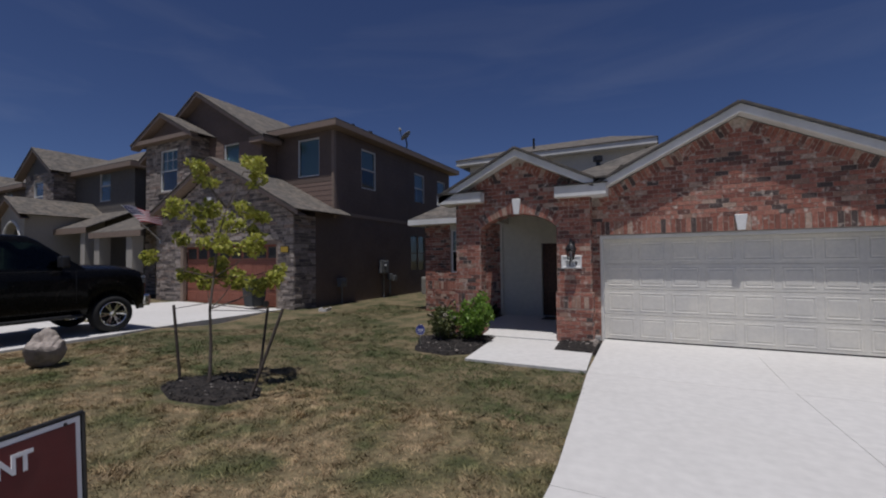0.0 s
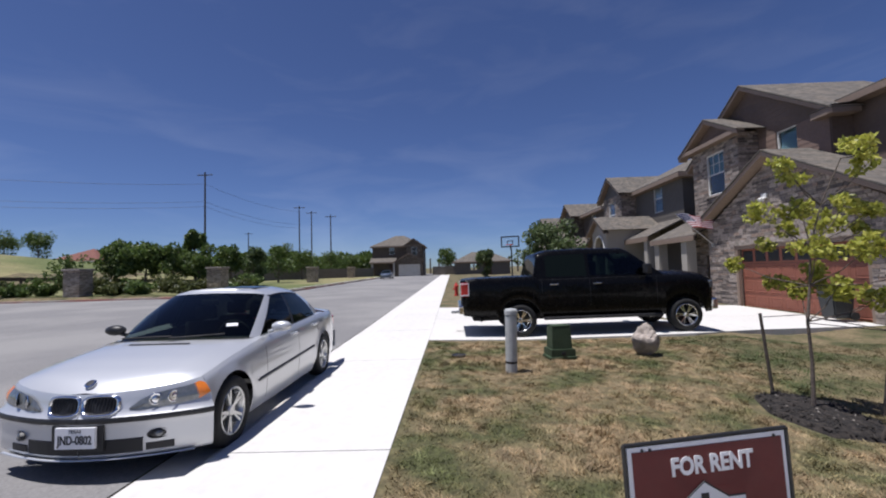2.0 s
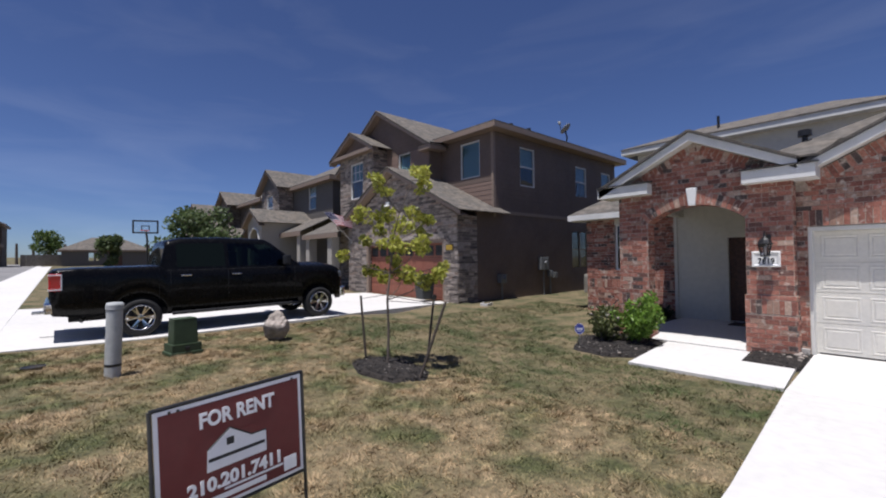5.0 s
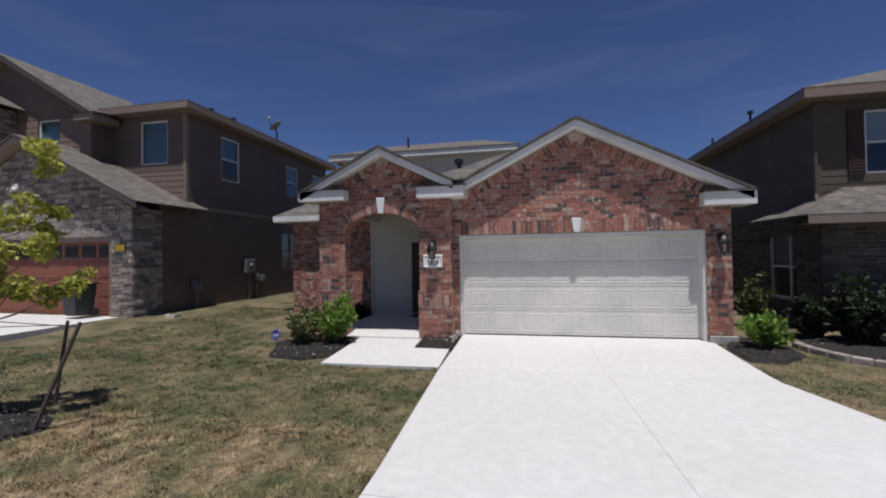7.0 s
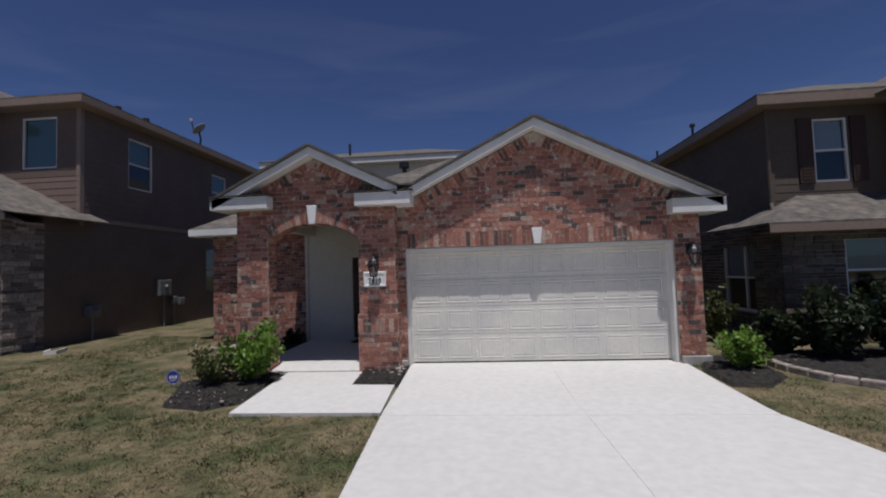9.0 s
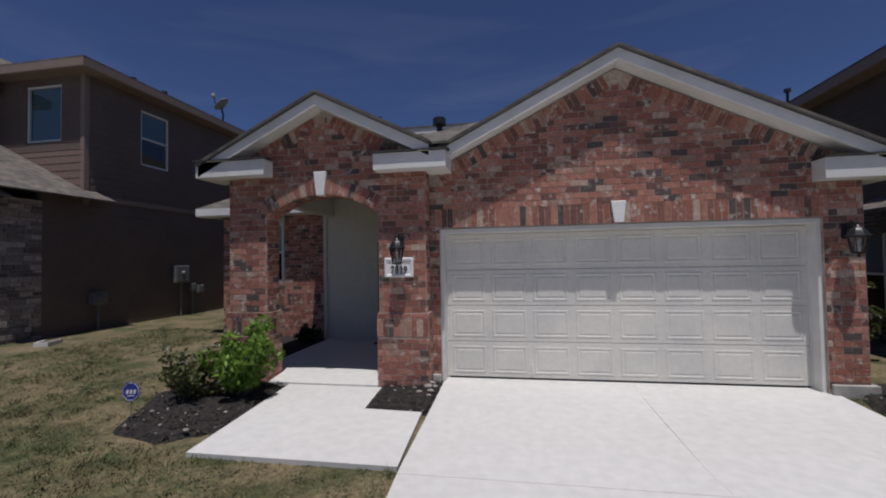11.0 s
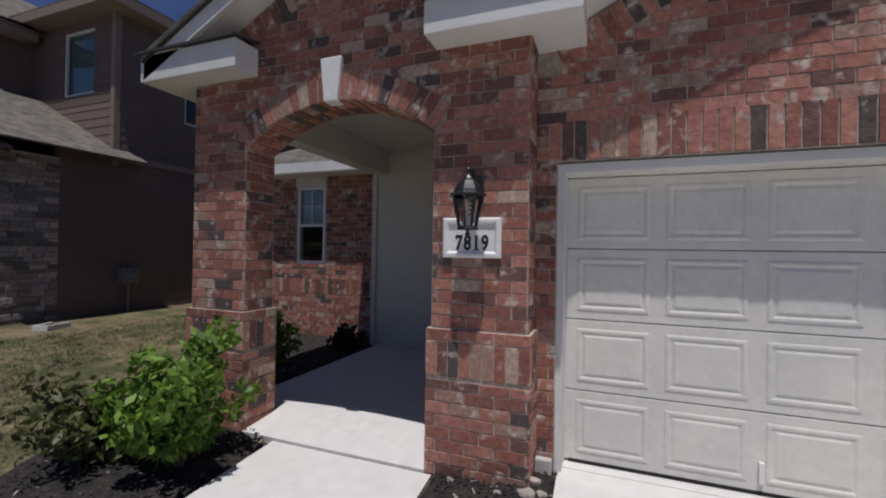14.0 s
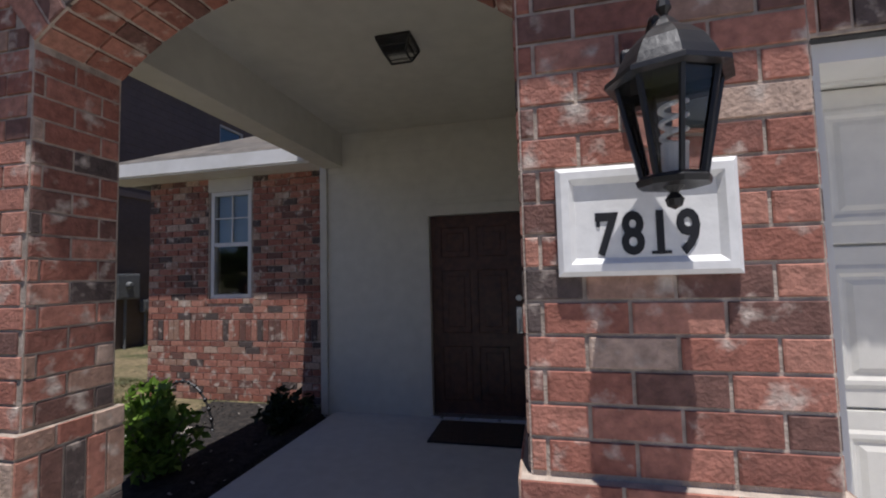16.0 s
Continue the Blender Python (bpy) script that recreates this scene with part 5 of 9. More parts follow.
gable(-17.8, 8.06, -20.0, -15.7, 0.52, 9.15, 11.0, SHINGLE, TRIM_TAUPE, nb, 0.36)
part("frieze", box(bmesh.new(), -20.0, 9.16, 6.88, -15.75, 9.5, 7.05), TRIM_TAUPE, nb)
window(nb, FRONT(-17.72, 9.5, 4.75), 1.2, 1.8, (1, 2), (3, 2), blind=BLIND, blind_from=0.5, label="tall double-hung window in stone bay")
finish_wall(nb, EAST(-16.2, 9.5), 0.0, 0.8, 2.9, 7.0, [], "stone", STONE_LAID, 6)
part("window_sill", box(bmesh.new(), -18.4, 9.42, 4.66, -17.04, 9.5, 4.745, 0.01), ROCK, nb, "pale stone sill")
flood = part("floodlight", box(bmesh.new(), -14.32, 8.90, 3.98, -14.08, 8.985, 4.16, 0.015), WINDOW_WHITE, nb, "white floodlight on the gable")
for x in (-14.28, -14.12):
    part("lamp_head", lathe(bmesh.new(), ((0.0, 0.0), (0.05, 0.0), (0.065, 0.10), (0.0, 0.09)), 12, pose(x, 8.88, 3.99, 125)), WINDOW_WHITE, flood)
# entry porch
finish_wall(nb, FRONT(0, 10.6), -21.5, -17.7, -0.1, 3.1, [(-20.6, -19.5, 0.0, 2.2), (-18.7, -18.1, 0.9, 2.2)], "stone", STONE_LAID, 7)
part("front_door", box(bmesh.new(), -20.6, 10.68, 0.0, -19.5, 10.74, 2.2), DOOR_WOOD, nb, "dark front door")
window(nb, FRONT(-18.4, 10.6, 0.9), 0.6, 1.3, (1, 2), label="narrow porch window")
part("porch_roof", slab(bmesh.new(), [(-22.0, 8.5, 3.0), (-17.9, 8.5, 3.0), (-17.9, 10.6, 4.0), (-22.0, 10.6, 4.0)], (0, 0, 0.06)), SHINGLE, nb)
part("porch_fascia", box(bmesh.new(), -22.0, 8.46, 2.8, -17.9, 8.5, 3.04), TRIM_TAUPE, nb)
for x in (-21.8, -19.2):
    part("porch_post", box(bmesh.new(), x, 8.6, -0.1, x + 0.45, 9.05, 2.85, 0.01), STUCCO, nb, "pale square porch post")
hip(nb, -20.5, SX + 0.02, 11.0, 21.0, 6.90, 0.36)
part("back_wall", box(bmesh.new(), -20.5, 20.8, -0.1, SX - 0.17, 21.0, 6.6), SIDING, nb)
part("side_wall", box(bmesh.new(), -20.5, 11.2, -0.1, -20.3, 20.8, 6.6), SIDING_GREY, nb)
# added dark wall, painted as the shade behind the upper windows
part("room_wall", box(bmesh.new(), -11.9, 11.2, 3.0, -11.8, 20.5, 6.5), ROOM_SHADE, nb)
roof_vent(-10.9, 13.4, 7.28, 0.34, nb), roof_vent(-10.6, 14.3, 7.2, 0.3, nb), roof_vent(-12.3, 18.4, 7.7, 0.3, nb, False)
part("number_plate", box(bmesh.new(), -10.48, 8.955, 1.96, -10.08, 8.985, 2.2, 0.006), BLACK_METAL, nb)
part("number_plate_face", box(bmesh.new(), -10.45, 8.948, 1.985, -10.11, 8.954, 2.175), YELLOW, nb, "yellow number plate")
part("downpipe", tube(bmesh.new(), [(SX + 0.06, 10.9, 3.6), (SX + 0.06, 10.7, 3.42)], 0.035), TRIM_TAUPE, nb)


DISH_GREY = material("dull_grey_dish", (0.22, 0.22, 0.22), 0.6, var=0.1, bump=0)


def dish(m):
    t = thing("satellite_dish", "grey satellite dish on a bent roof mast", "satellite dish", m)
    part("mast", tube(bmesh.new(), [(0, 0, 0), (0.06, 0, 0.28), (0.0, 0, 0.5), (0.0, 0.0, 0.62)], 0.035), BLACK_METAL, t)
    a = pose(0.05, 0.0, 0.66, 12, -40, 0)
    prof = [(0.30 * i / 8, 0.10 * (i / 8) ** 2) for i in range(9)]
    bm = lathe(bmesh.new(), prof + [(0.304, 0.104)] + [(r, z - 0.012) for r, z in prof[::-1]], 24, a)
    part("reflector", bm, DISH_GREY, t, smooth=True)
    tip = a @ Vector((0.0, 0.0, 0.52))
    part("feed_arm", tube(bmesh.new(), [a @ Vector((-0.27, 0.0, 0.09)), tip], 0.018), BLACK_METAL, t)
    bm = box(bmesh.new(), -0.06, -0.12, -0.05, 0.06, 0.12, 0.05, 0.015)
    part("receiver", bm, GREY_PLASTIC, t, m=Matrix.Translation(tip) @ pose(0, 0, 0, 0, 0, 30))
    return t


dish(pose(-9.85, 16.2, 7.05))


# grey darkened so that the side wall's shade sits in the colour
METER_GREY = material("shaded_grey_metal", (0.15, 0.155, 0.155), 0.5, var=0.15, grain=10, bump=0.05)


def utility_box(m, w, h, d, label, pipe=0.0, round_face=False):
    t = thing("utility_meter", label, "utility meter", m)
    part("case", box(bmesh.new(), -w / 2, -d, 0, w / 2, -0.005, h, 0.015), METER_GREY, t)
    part("lid", box(bmesh.new(), -w / 2 + 0.03, -d - 0.012, 0.04, w / 2 - 0.03, -d + 0.001, h - 0.04, 0.006), METER_GREY, t)
    if round_face:
        part("meter", lathe(bmesh.new(), ((0.0, 0.09), (0.06, 0.085), (0.075, 0.04), (0.08, 0.0)), 18, pose(0, -d - 0.01, h * 0.55, 90)), METER_GREY, t)
    if pipe:
        part("conduit", rod(bmesh.new(), (0, -d / 2, -pipe), (0, -d / 2, 0.0), 0.03), METER_GREY, t)
    return t


utility_box(EAST(SX + 0.02, 14.1, 1.12), 0.56, 0.56, 0.16, "grey electric meter box on taupe siding", 1.2, True)
utility_box(EAST(SX + 0.02, 14.62, 0.80), 0.24, 0.28, 0.12, "small grey cable box on taupe siding", 0.9)
utility_box(EAST(SX + 0.02, 14.98, 0.74), 0.26, 0.26, 0.12, "small grey junction box on taupe siding", 0.0)
utility_box(EAST(SX + 0.02, 11.28, 0.68), 0.36, 0.34, 0.2, "grey gas meter against the siding", 0.8, True)
ac = thing("air_conditioner", "grey metal outdoor air conditioner on a concrete pad", "air conditioner", pose(-8.85, 16.9, -0.06))
part("pad", box(bmesh.new(), -0.48, -0.48, -0.05, 0.48, 0.48, 0.05, 0.01), CONCRETE_OLD, ac)
part("case", box(bmesh.new(), -0.38, -0.38, 0.051, 0.38, 0.38, 0.92, 0.03), AC_METAL, ac)
for k in range(12):
    z = 0.13 + k * 0.06
    part("louvre", box(bmesh.new(), -0.39, -0.392, z, 0.39, -0.376, z + 0.025), AC_METAL, ac)
part("fan_guard", lathe(bmesh.new(), ((0.0, 0.95), (0.30, 0.94), (0.34, 0.915)), 24), BLACK_METAL, ac)

splash = thing("splash_block", "pale concrete splash block on the lawn", "splash block", pose(-8.95, 9.45, -0.05, 0, 0, 25) @ Matrix.Diagonal((0.85, 0.7, 1.2, 1)))
bm = slab(bmesh.new(), [(-0.15, -0.3, 0.0), (0.15, -0.3, 0.0), (0.2, 0.3, 0.0), (-0.2, 0.3, 0.0)], (0, 0, 0.05))
slab(bm, [(-0.15, -0.3, 0.05), (-0.11, -0.3, 0.05), (-0.16, 0.3, 0.05), (-0.2, 0.3, 0.05)], (0, 0, 0.07))
slab(bm, [(0.11, -0.3, 0.05), (0.15, -0.3, 0.05), (0.2, 0.3, 0.05), (0.16, 0.3, 0.05)], (0, 0, 0.07))
slab(bm, [(0.15, -0.34, 0.0), (-0.15, -0.34, 0.0), (-0.15, -0.3, 0.0), (0.15, -0.3, 0.0)], (0, 0, 0.12))
part("block", bm, CONCRETE, splash)

bin_ = thing("wheeled_bin", "dark grey wheeled rubbish bin beside the garage", "bin", pose(-11.25, 8.55, level(-11.2, 8.5) + 0.035))
bm = bmesh.new()
lo = [(-0.22, -0.24, 0.05), (0.22, -0.24, 0.05), (0.22, 0.24, 0.05), (-0.22, 0.24, 0.05)]
hi = [(-0.29, -0.32, 0.92), (0.29, -0.32, 0.92), (0.29, 0.32, 0.92), (-0.29, 0.32, 0.92)]
vl, vh = [bm.verts.new(p) for p in lo], [bm.verts.new(p) for p in hi]
bm.faces.new(vl[::-1]), bm.faces.new(vh)
for i in range(4):
    bm.faces.new((vl[i], vl[(i + 1) % 4], vh[(i + 1) % 4], vh[i]))
bmesh.ops.bevel(bm, geom=bm.edges[:], offset=0.03, segments=2, affect="EDGES")
BIN = material("dark_bin_plastic", (0.03, 0.034, 0.036), 0.5, var=0.1)
part("body", bm, BIN, bin_)
part("lid", box(bmesh.new(), -0.31, -0.35, 0.925, 0.31, 0.34, 0.985, 0.02), BIN, bin_)
for sx in (-1, 1):
    part("wheel", rod(bmesh.new(), (sx * 0.24, 0.25, 0.11), (sx * 0.29, 0.25, 0.11), 0.11, n=18), RUBBER, bin_)

# flag on a slanted pole
flag = thing("flag", "striped red and white flag hanging from a slanted pole", "flag", pose(-17.3, 8.93, 2.55))
tip = Vector((-0.45, -1.25, 1.42))
part("pole", rod(bmesh.new(), (0, 0.04, 0), tip, 0.016), STEEL, flag)
part("bracket", box(bmesh.new(), -0.04, -0.03, -0.08, 0.04, 0.06, 0.08, 0.008), STEEL, flag)
d = (Vector((0, 0, 0)) - tip).normalized()
fly = Vector((0.25, 0.95, -0.05)).normalized()


def flag_at(a, b):
    p = tip + d * (0.03 + 0.85 * a) + fly * (1.25 * b)
    return p + Vector((0.07 * math.sin(b * 9 + a * 2), 0, -0.12 * b * b + 0.04 * math.sin(b * 7)))


for k in range(13):
    bm = bmesh.new()
    b0 = 8 if k < 7 else 0
    rows = [[bm.verts.new(flag_at((k + e) / 13, j / 20)) for j in range(b0, 21)] for e in (0, 1)]
    for j in range(len(rows[0]) - 1):
        bm.faces.new((rows[0][j], rows[0][j + 1], rows[1][j + 1], rows[1][j]))
    part("stripe", bm, FLAG_RED if k % 2 == 0 else FLAG_WHITE, flag)
bm = bmesh.new()
rows = [[bm.verts.new(flag_at(7 * i / (13 * 5), j / 20)) for j in range(9)] for i in range(6)]
for p, q in zip(rows, rows[1:]):
    for j in range(8):
        bm.faces.new((p[j], p[j + 1], q[j + 1], q[j]))
part("canton", bm, FLAG_BLUE, flag, "navy canton")
bm = bmesh.new()
for i in range(5):
    for j in range(6):
        c = flag_at(7 * (i + 0.5) / 65, (j + 0.7) / 20 * 1.25) + Vector((0.012, 0.0, 0.004))
        ball(bm, c, 0.016, n=6)
tagged(part("star_dots", bm, FLAG_WHITE, flag), kind="stuff")

# house on the other side of the brick house
nc = thing("two_storey_house", "tan two-storey house with stone base and dark shutters", "house")
CX = 8.2
cw = [(7.5, 9.35, 0.40, 2.12)]
finish_wall(nc, WEST(CX, 20.0), 0.0, 9.6, -0.3, 2.6, cw, "stone", TAN_STONE_LAID, 11)
finish_wall(nc, WEST(CX, 20.0), 0.0, 9.6, 2.6, 5.32, [], "lap", SIDING_TAN)
window(nc, WEST(CX, 20.0 - 8.42, 0.40), 1.85, 1.72, (2, 2), blind=BLIND_PALE, blind_from=0.5, label="wide double window in stone wall")
uw = [(9.2, 9.96, 3.46, 4.94)]
finish_wall(nc, FRONT(0, 10.4), CX, 10.8, 2.3, 5.32, uw, "lap", SIDING_TAN)
window(nc, FRONT(9.58, 10.4, 3.46), 0.76, 1.48, (1, 2), blind=BLIND_PALE, blind_from=0.5, label="upper window between dark shutters")
for x0, x1 in ((8.84, 9.17), (9.99, 10.32)):
    sh = part("shutter", box(bmesh.new(), x0, 10.345, 3.44, x1, 10.38, 4.96, 0.006), SHUTTER, nc, "dark brown louvred shutter")
    for k in range(18):
        z = 3.52 + k * 0.077
        part("slat", box(bmesh.new(), x0 + 0.05, 10.335, z, x1 - 0.05, 10.344, z + 0.05), SHUTTER, sh)
bwn = [(9.0, 9.95, 0.75, 2.12)]
finish_wall(nc, FRONT(0, 9.5), 7.75, 12.5, -0.3, 2.42, bwn, "stone", TAN_STONE_LAID, 12)
finish_wall(nc, WEST(7.75, 10.4), 0.0, 0.9, -0.3, 2.42, [], "stone", TAN_STONE_LAID, 13)
window(nc, FRONT(9.475, 9.5, 0.75), 0.95, 1.37, (1, 2), blind=BLIND, blind_from=0.5, label="ground floor window with teal blind")
q = [(7.30, 9.1, 2.42), (12.9, 9.1, 2.42), (12.9, 10.4, 3.12), (8.75, 10.4, 3.12)]
part("bay_roof", slab(bmesh.new(), q, (0, 0, 0.045)), SHINGLE, nc, "shingled lower roof")
part("bay_roof", slab(bmesh.new(), [(7.30, 9.1, 2.42), (8.75, 10.4, 3.12), (7.30, 11.6, 2.42)], (0, 0, 0.045)), SHINGLE, nc)
part("fascia", box(bmesh.new(), 7.30, 9.08, 2.26, 12.9, 9.11, 2.42), TRIM_TAUPE, nc)
part("soffit", box(bmesh.new(), 7.30, 9.111, 2.25, 12.9, 9.52, 2.27), TRIM_TAUPE, nc)
part("corner_board", box(bmesh.new(), CX - 0.02, 10.36, 2.9, CX + 0.09, 10.385, 5.3), SIDING_TAN, nc)
part("downpipe", tube(bmesh.new(), [(CX - 0.05, 10.32, 5.2), (CX - 0.05, 10.32, 3.0), (CX - 0.15, 10.1, 2.75)], 0.04), SIDING_TAN, nc, "tan downpipe")
finish_wall(nc, FRONT(0, 9.8), 10.8, 17.0, -0.3, 5.32, [], "stone", TAN_STONE_LAID, 14)
finish_wall(nc, WEST(10.8, 10.4), 0.0, 0.6, 2.3, 5.32, [], "stone", TAN_STONE_LAID, 15)
gable_fill(nc, 13.9, 10.8, 17.0, 5.32, 0.5, 9.8, "lap", SIDING_TAN)
gable(13.9, 7.1, 10.25, 17.5, 0.5, 9.4, 14.0, SHINGLE, TRIM_TAUPE, nc, 0.42)
hip(nc, CX, 17.0, 10.4, 20.0, 5.42, 0.4, 0.42)
part("back_wall", box(bmesh.new(), CX + 0.17, 19.8, -0.3, 17.0, 20.0, 5.3), SIDING_TAN, nc)
part("side_wall", box(bmesh.new(), 16.8, 10.0, -0.3, 17.0, 19.8, 5.3), SIDING_TAN, nc)
# added dark wall, painted as the shade behind these windows
part("room_wall", box(bmesh.new(), 8.4, 13.2, -0.2, 16.5, 13.3, 5.2), ROOM_SHADE, nc)
roof_vent(10.2, 17.9, 6.6, 0.6, nc), roof_vent(9.3, 19.2, 6.1, 0.5, nc, False)


PIECES = False


def plain_house(m, w, deep, label, stone, boards, seed, wide_garage=True, tan=False):
    """A two-storey house of the street: body with hipped roof, garage with gable, arched entry, windows."""
    h = thing("two_storey_house", label, "house", m, "houses along the street")
    g = 5.6
    win = [(-w / 2 + g + 0.6, -w / 2 + g + 1.7, 4.2, 5.7)]
    finish_wall(h, FRONT(0, 2.0), -w / 2, w / 2, 0, 5.7, win + [(-w / 2 + g + 0.7, -w / 2 + g + 1.7, 0.0, 2.2)], "lap", boards)
    window(h, FRONT(-w / 2 + g + 1.15, 2.0, 4.2), 1.1, 1.5, (1, 2), blind=BLIND_PALE, blind_from=0.5)
    part("front_door", box(bmesh.new(), -w / 2 + g + 0.7, 2.05, 0.0, -w / 2 + g + 1.7, 2.11, 2.2), DOOR_WOOD, h)
    finish_wall(h, EAST(w / 2, 2.0), 0, deep, 0, 5.7, [(2.0, 2.9, 4.0, 5.5)], "lap", boards)
    window(h, EAST(w / 2, 4.45, 4.0), 0.9, 1.5, (1, 2))
    finish_wall(h, WEST(-w / 2, 2.0 + deep), 0, deep, 0, 5.7, [], "lap", boards)
    part("back_wall", box(bmesh.new(), -w / 2, 1.99 + deep, 0, w / 2, 2.15 + deep, 5.7), boards, h)
    finish_wall(h, FRONT(0, 0), -w / 2, -w / 2 + g, 0, 2.8, [(-w / 2 + 0.5, -w / 2 + g - 0.5, -0.1, 2.2)], "stone", stone, seed)
    gable_fill(h, -w / 2 + g / 2, -w / 2, -w / 2 + g, 2.8, 0.5, 0, "stone", stone, seed + 1)
    finish_wall(h, EAST(-w / 2 + g, 0), 0, 2.0, 0, 2.8, [], "stone", stone, seed + 2)
    gable(-w / 2 + g / 2, 4.42, -w / 2 - 0.4, -w / 2 + g + 0.4, 0.5, -0.35, 2.2, SHINGLE, TRIM_TAUPE, h)
    sectional_door(h, -w / 2 + 0.5, -w / 2 + g - 0.5, 0.1, 0, 2.2, CREAM if tan else DOOR_WHITE, 4, 8)
    uw = [(-w / 2 + 1.2, -w / 2 + 2.4, 3.9, 5.4)]
    finish_wall(h, FRONT(0, 1.0), -w / 2 + 0.2, -w / 2 + 3.6, 2.8, 5.8, uw, "stone", stone, seed + 3)
    window(h, FRONT(-w / 2 + 1.8, 1.0, 3.9), 1.2, 1.5, (1, 2))
    finish_wall(h, EAST(-w / 2 + 3.6, 1.0), 0, 1.0, 2.8, 5.8, [], "stone", stone, seed + 4)
    gable_fill(h, -w / 2 + 1.9, -w / 2 + 0.2, -w / 2 + 3.6, 5.8, 0.6, 1.0, "lap", boards)
    gable(-w / 2 + 1.9, 7.05, -w / 2 - 0.3, -w / 2 + 4.1, 0.6, 0.65, 5.0, SHINGLE, TRIM_TAUPE, h)
    part("porch_roof", slab(bmesh.new(), [(-w / 2 + g + 0.1, -0.2, 2.7), (w / 2 + 0.3, -0.2, 2.7), (w / 2 + 0.3, 2.0, 3.6), (-w / 2 + g + 0.1, 2.0, 3.6)], (0, 0, 0.05)), SHINGLE, h)
    part("porch_fascia", box(bmesh.new(), -w / 2 + g + 0.1, -0.23, 2.5, w / 2 + 0.3, -0.2, 2.74), TRIM_TAUPE, h)
    for x in (-w / 2 + g + 0.3, w / 2 - 0.45):
        part("porch_post", box(bmesh.new(), x, -0.1, 0, x + 0.4, 0.3, 2.55, 0.01), STUCCO, h)
    hip(h, -w / 2, w / 2, 2.0, 2.0 + deep, 5.75, 0.45)
    return h


def portico(h, x0, x1, y0, y1, z):
    """A pale rendered entry with an arch and a gabled roof of its own."""
    c, r = (x0 + x1) / 2, (x1 - x0) / 2 - 0.42
    spring = z - 0.35 - r
    pts = [(x0, -0.1), (c - r, -0.1), (c - r, spring)] + [(c - r * math.cos(math.pi * k / 14), spring + r * math.sin(math.pi * k / 14)) for k in range(1, 14)] + [(c + r, spring), (c + r, -0.1), (x1, -0.1), (x1, z), (c, z + 0.5 * (x1 - c)), (x0, z)]
    part("portico_front", slab(bmesh.new(), [(x, y0, q) for x, q in pts], (0, 0.3, 0)), STUCCO, h, "pale rendered arch of the entry")
    for x in (x0, x1 - 0.25):
        part("portico_side", box(bmesh.new(), x, y0 + 0.301, -0.1, x + 0.25, y1, z), STUCCO, h)
    gable(c, z + 0.5 * (x1 - c) + 0.12, x0 - 0.35, x1 + 0.35, 0.5, y0 - 0.3, y1, SHINGLE, TRIM_TAUPE, h)
    trim = [(c - (r + 0.08) * math.cos(math.pi * k / 14), y0 - 0.02, spring + (r + 0.08) * math.sin(math.pi * k / 14)) for k in range(15)]
    part("arch_trim", tube(bmesh.new(), trim, 0.06, 6), WINDOW_WHITE, h, "white arch moulding")


def at_ground(x, y, turn=0.0, tall=1.0):
    return pose(x, y, level(x, y) - 0.02, 0, 0, turn) @ Matrix.Diagonal((1, 1, tall, 1))


grey_house = plain_house(at_ground(-27.6, 8.8, 0, 1.14), 9.6, 9, "grey-brown two-storey house with a pale arched entry", STONE_LAID, SIDING_GREY, 21)
portico(grey_house, -0.6, 2.0, -1.3, 2.0, 3.35)
plain_house(at_ground(-40.2, 9.0, 0, 1.12), 9.6, 9, "tan two-storey house with stone gable front", TAN_STONE_LAID, SIDING_TAN, 31)
plain_house(at_ground(-53.0, 9.2, 0, 1.12), 9.6, 9, "brown two-storey house farther along the street", STONE_LAID, SIDING, 41)
plain_house(at_ground(-90, -13.8, 90, 1.15) @ Matrix.Diagonal((-1, 1, 1, 1)), 11.0, 9, "tan two-storey house facing down the street", TAN_STONE_LAID, SIDING_TAN, 51, tan=True)
low_house = thing("bungalow", "dark low house with a hipped roof at the bend", "house", at_ground(-92, 4.5, 90))
finish_wall(low_house, FRONT(0, 0), -6, 6, 0, 2.7, [(-2.6, -1.2, 0.9, 2.3), (1.0, 2.0, 0.0, 2.1)], "lap", SIDING_GREY)
window(low_house, FRONT(-1.9, 0, 0.9), 1.4, 1.4, (2, 1))
part("front_door", box(bmesh.new(), 1.0, 0.06, 0, 2.0, 0.12, 2.1), DOOR_WOOD, low_house)
finish_wall(low_house, EAST(6, 0), 0, 8, 0, 2.7, [], "lap", SIDING_GREY)
finish_wall(low_house, WEST(-6, 8), 0, 8, 0, 2.7, [], "lap", SIDING_GREY)
hip(low_house, -6, 6, 0, 8, 2.75, 0.5)


# ---- vehicles ----
CAR_GLASS = bpy.data.materials.new("clear_car_glass")
CAR_GLASS.use_nodes = True
gn, gl = CAR_GLASS.node_tree.nodes, CAR_GLASS.node_tree.links
clear, shine, blend, fres = gn.new("ShaderNodeBsdfTransparent"), gn.new("ShaderNodeBsdfGlossy"), gn.new("ShaderNodeMixShader"), gn.new("ShaderNodeFresnel")
clear.inputs[0].default_value, shine.inputs["Roughness"].default_value, fres.inputs[0].default_value = (0.17, 0.23, 0.21, 1), 0.02, 1.4
gl.new(fres.outputs[0], blend.inputs[0]), gl.new(clear.outputs[0], blend.inputs[1]), gl.new(shine.outputs[0], blend.inputs[2])
gl.new(blend.outputs[0], gn["Material Output"].inputs["Surface"])
CABIN = material("dark_cabin_cloth", (0.035, 0.035, 0.036), 0.85, var=0.2, grain=20, bump=0.1)


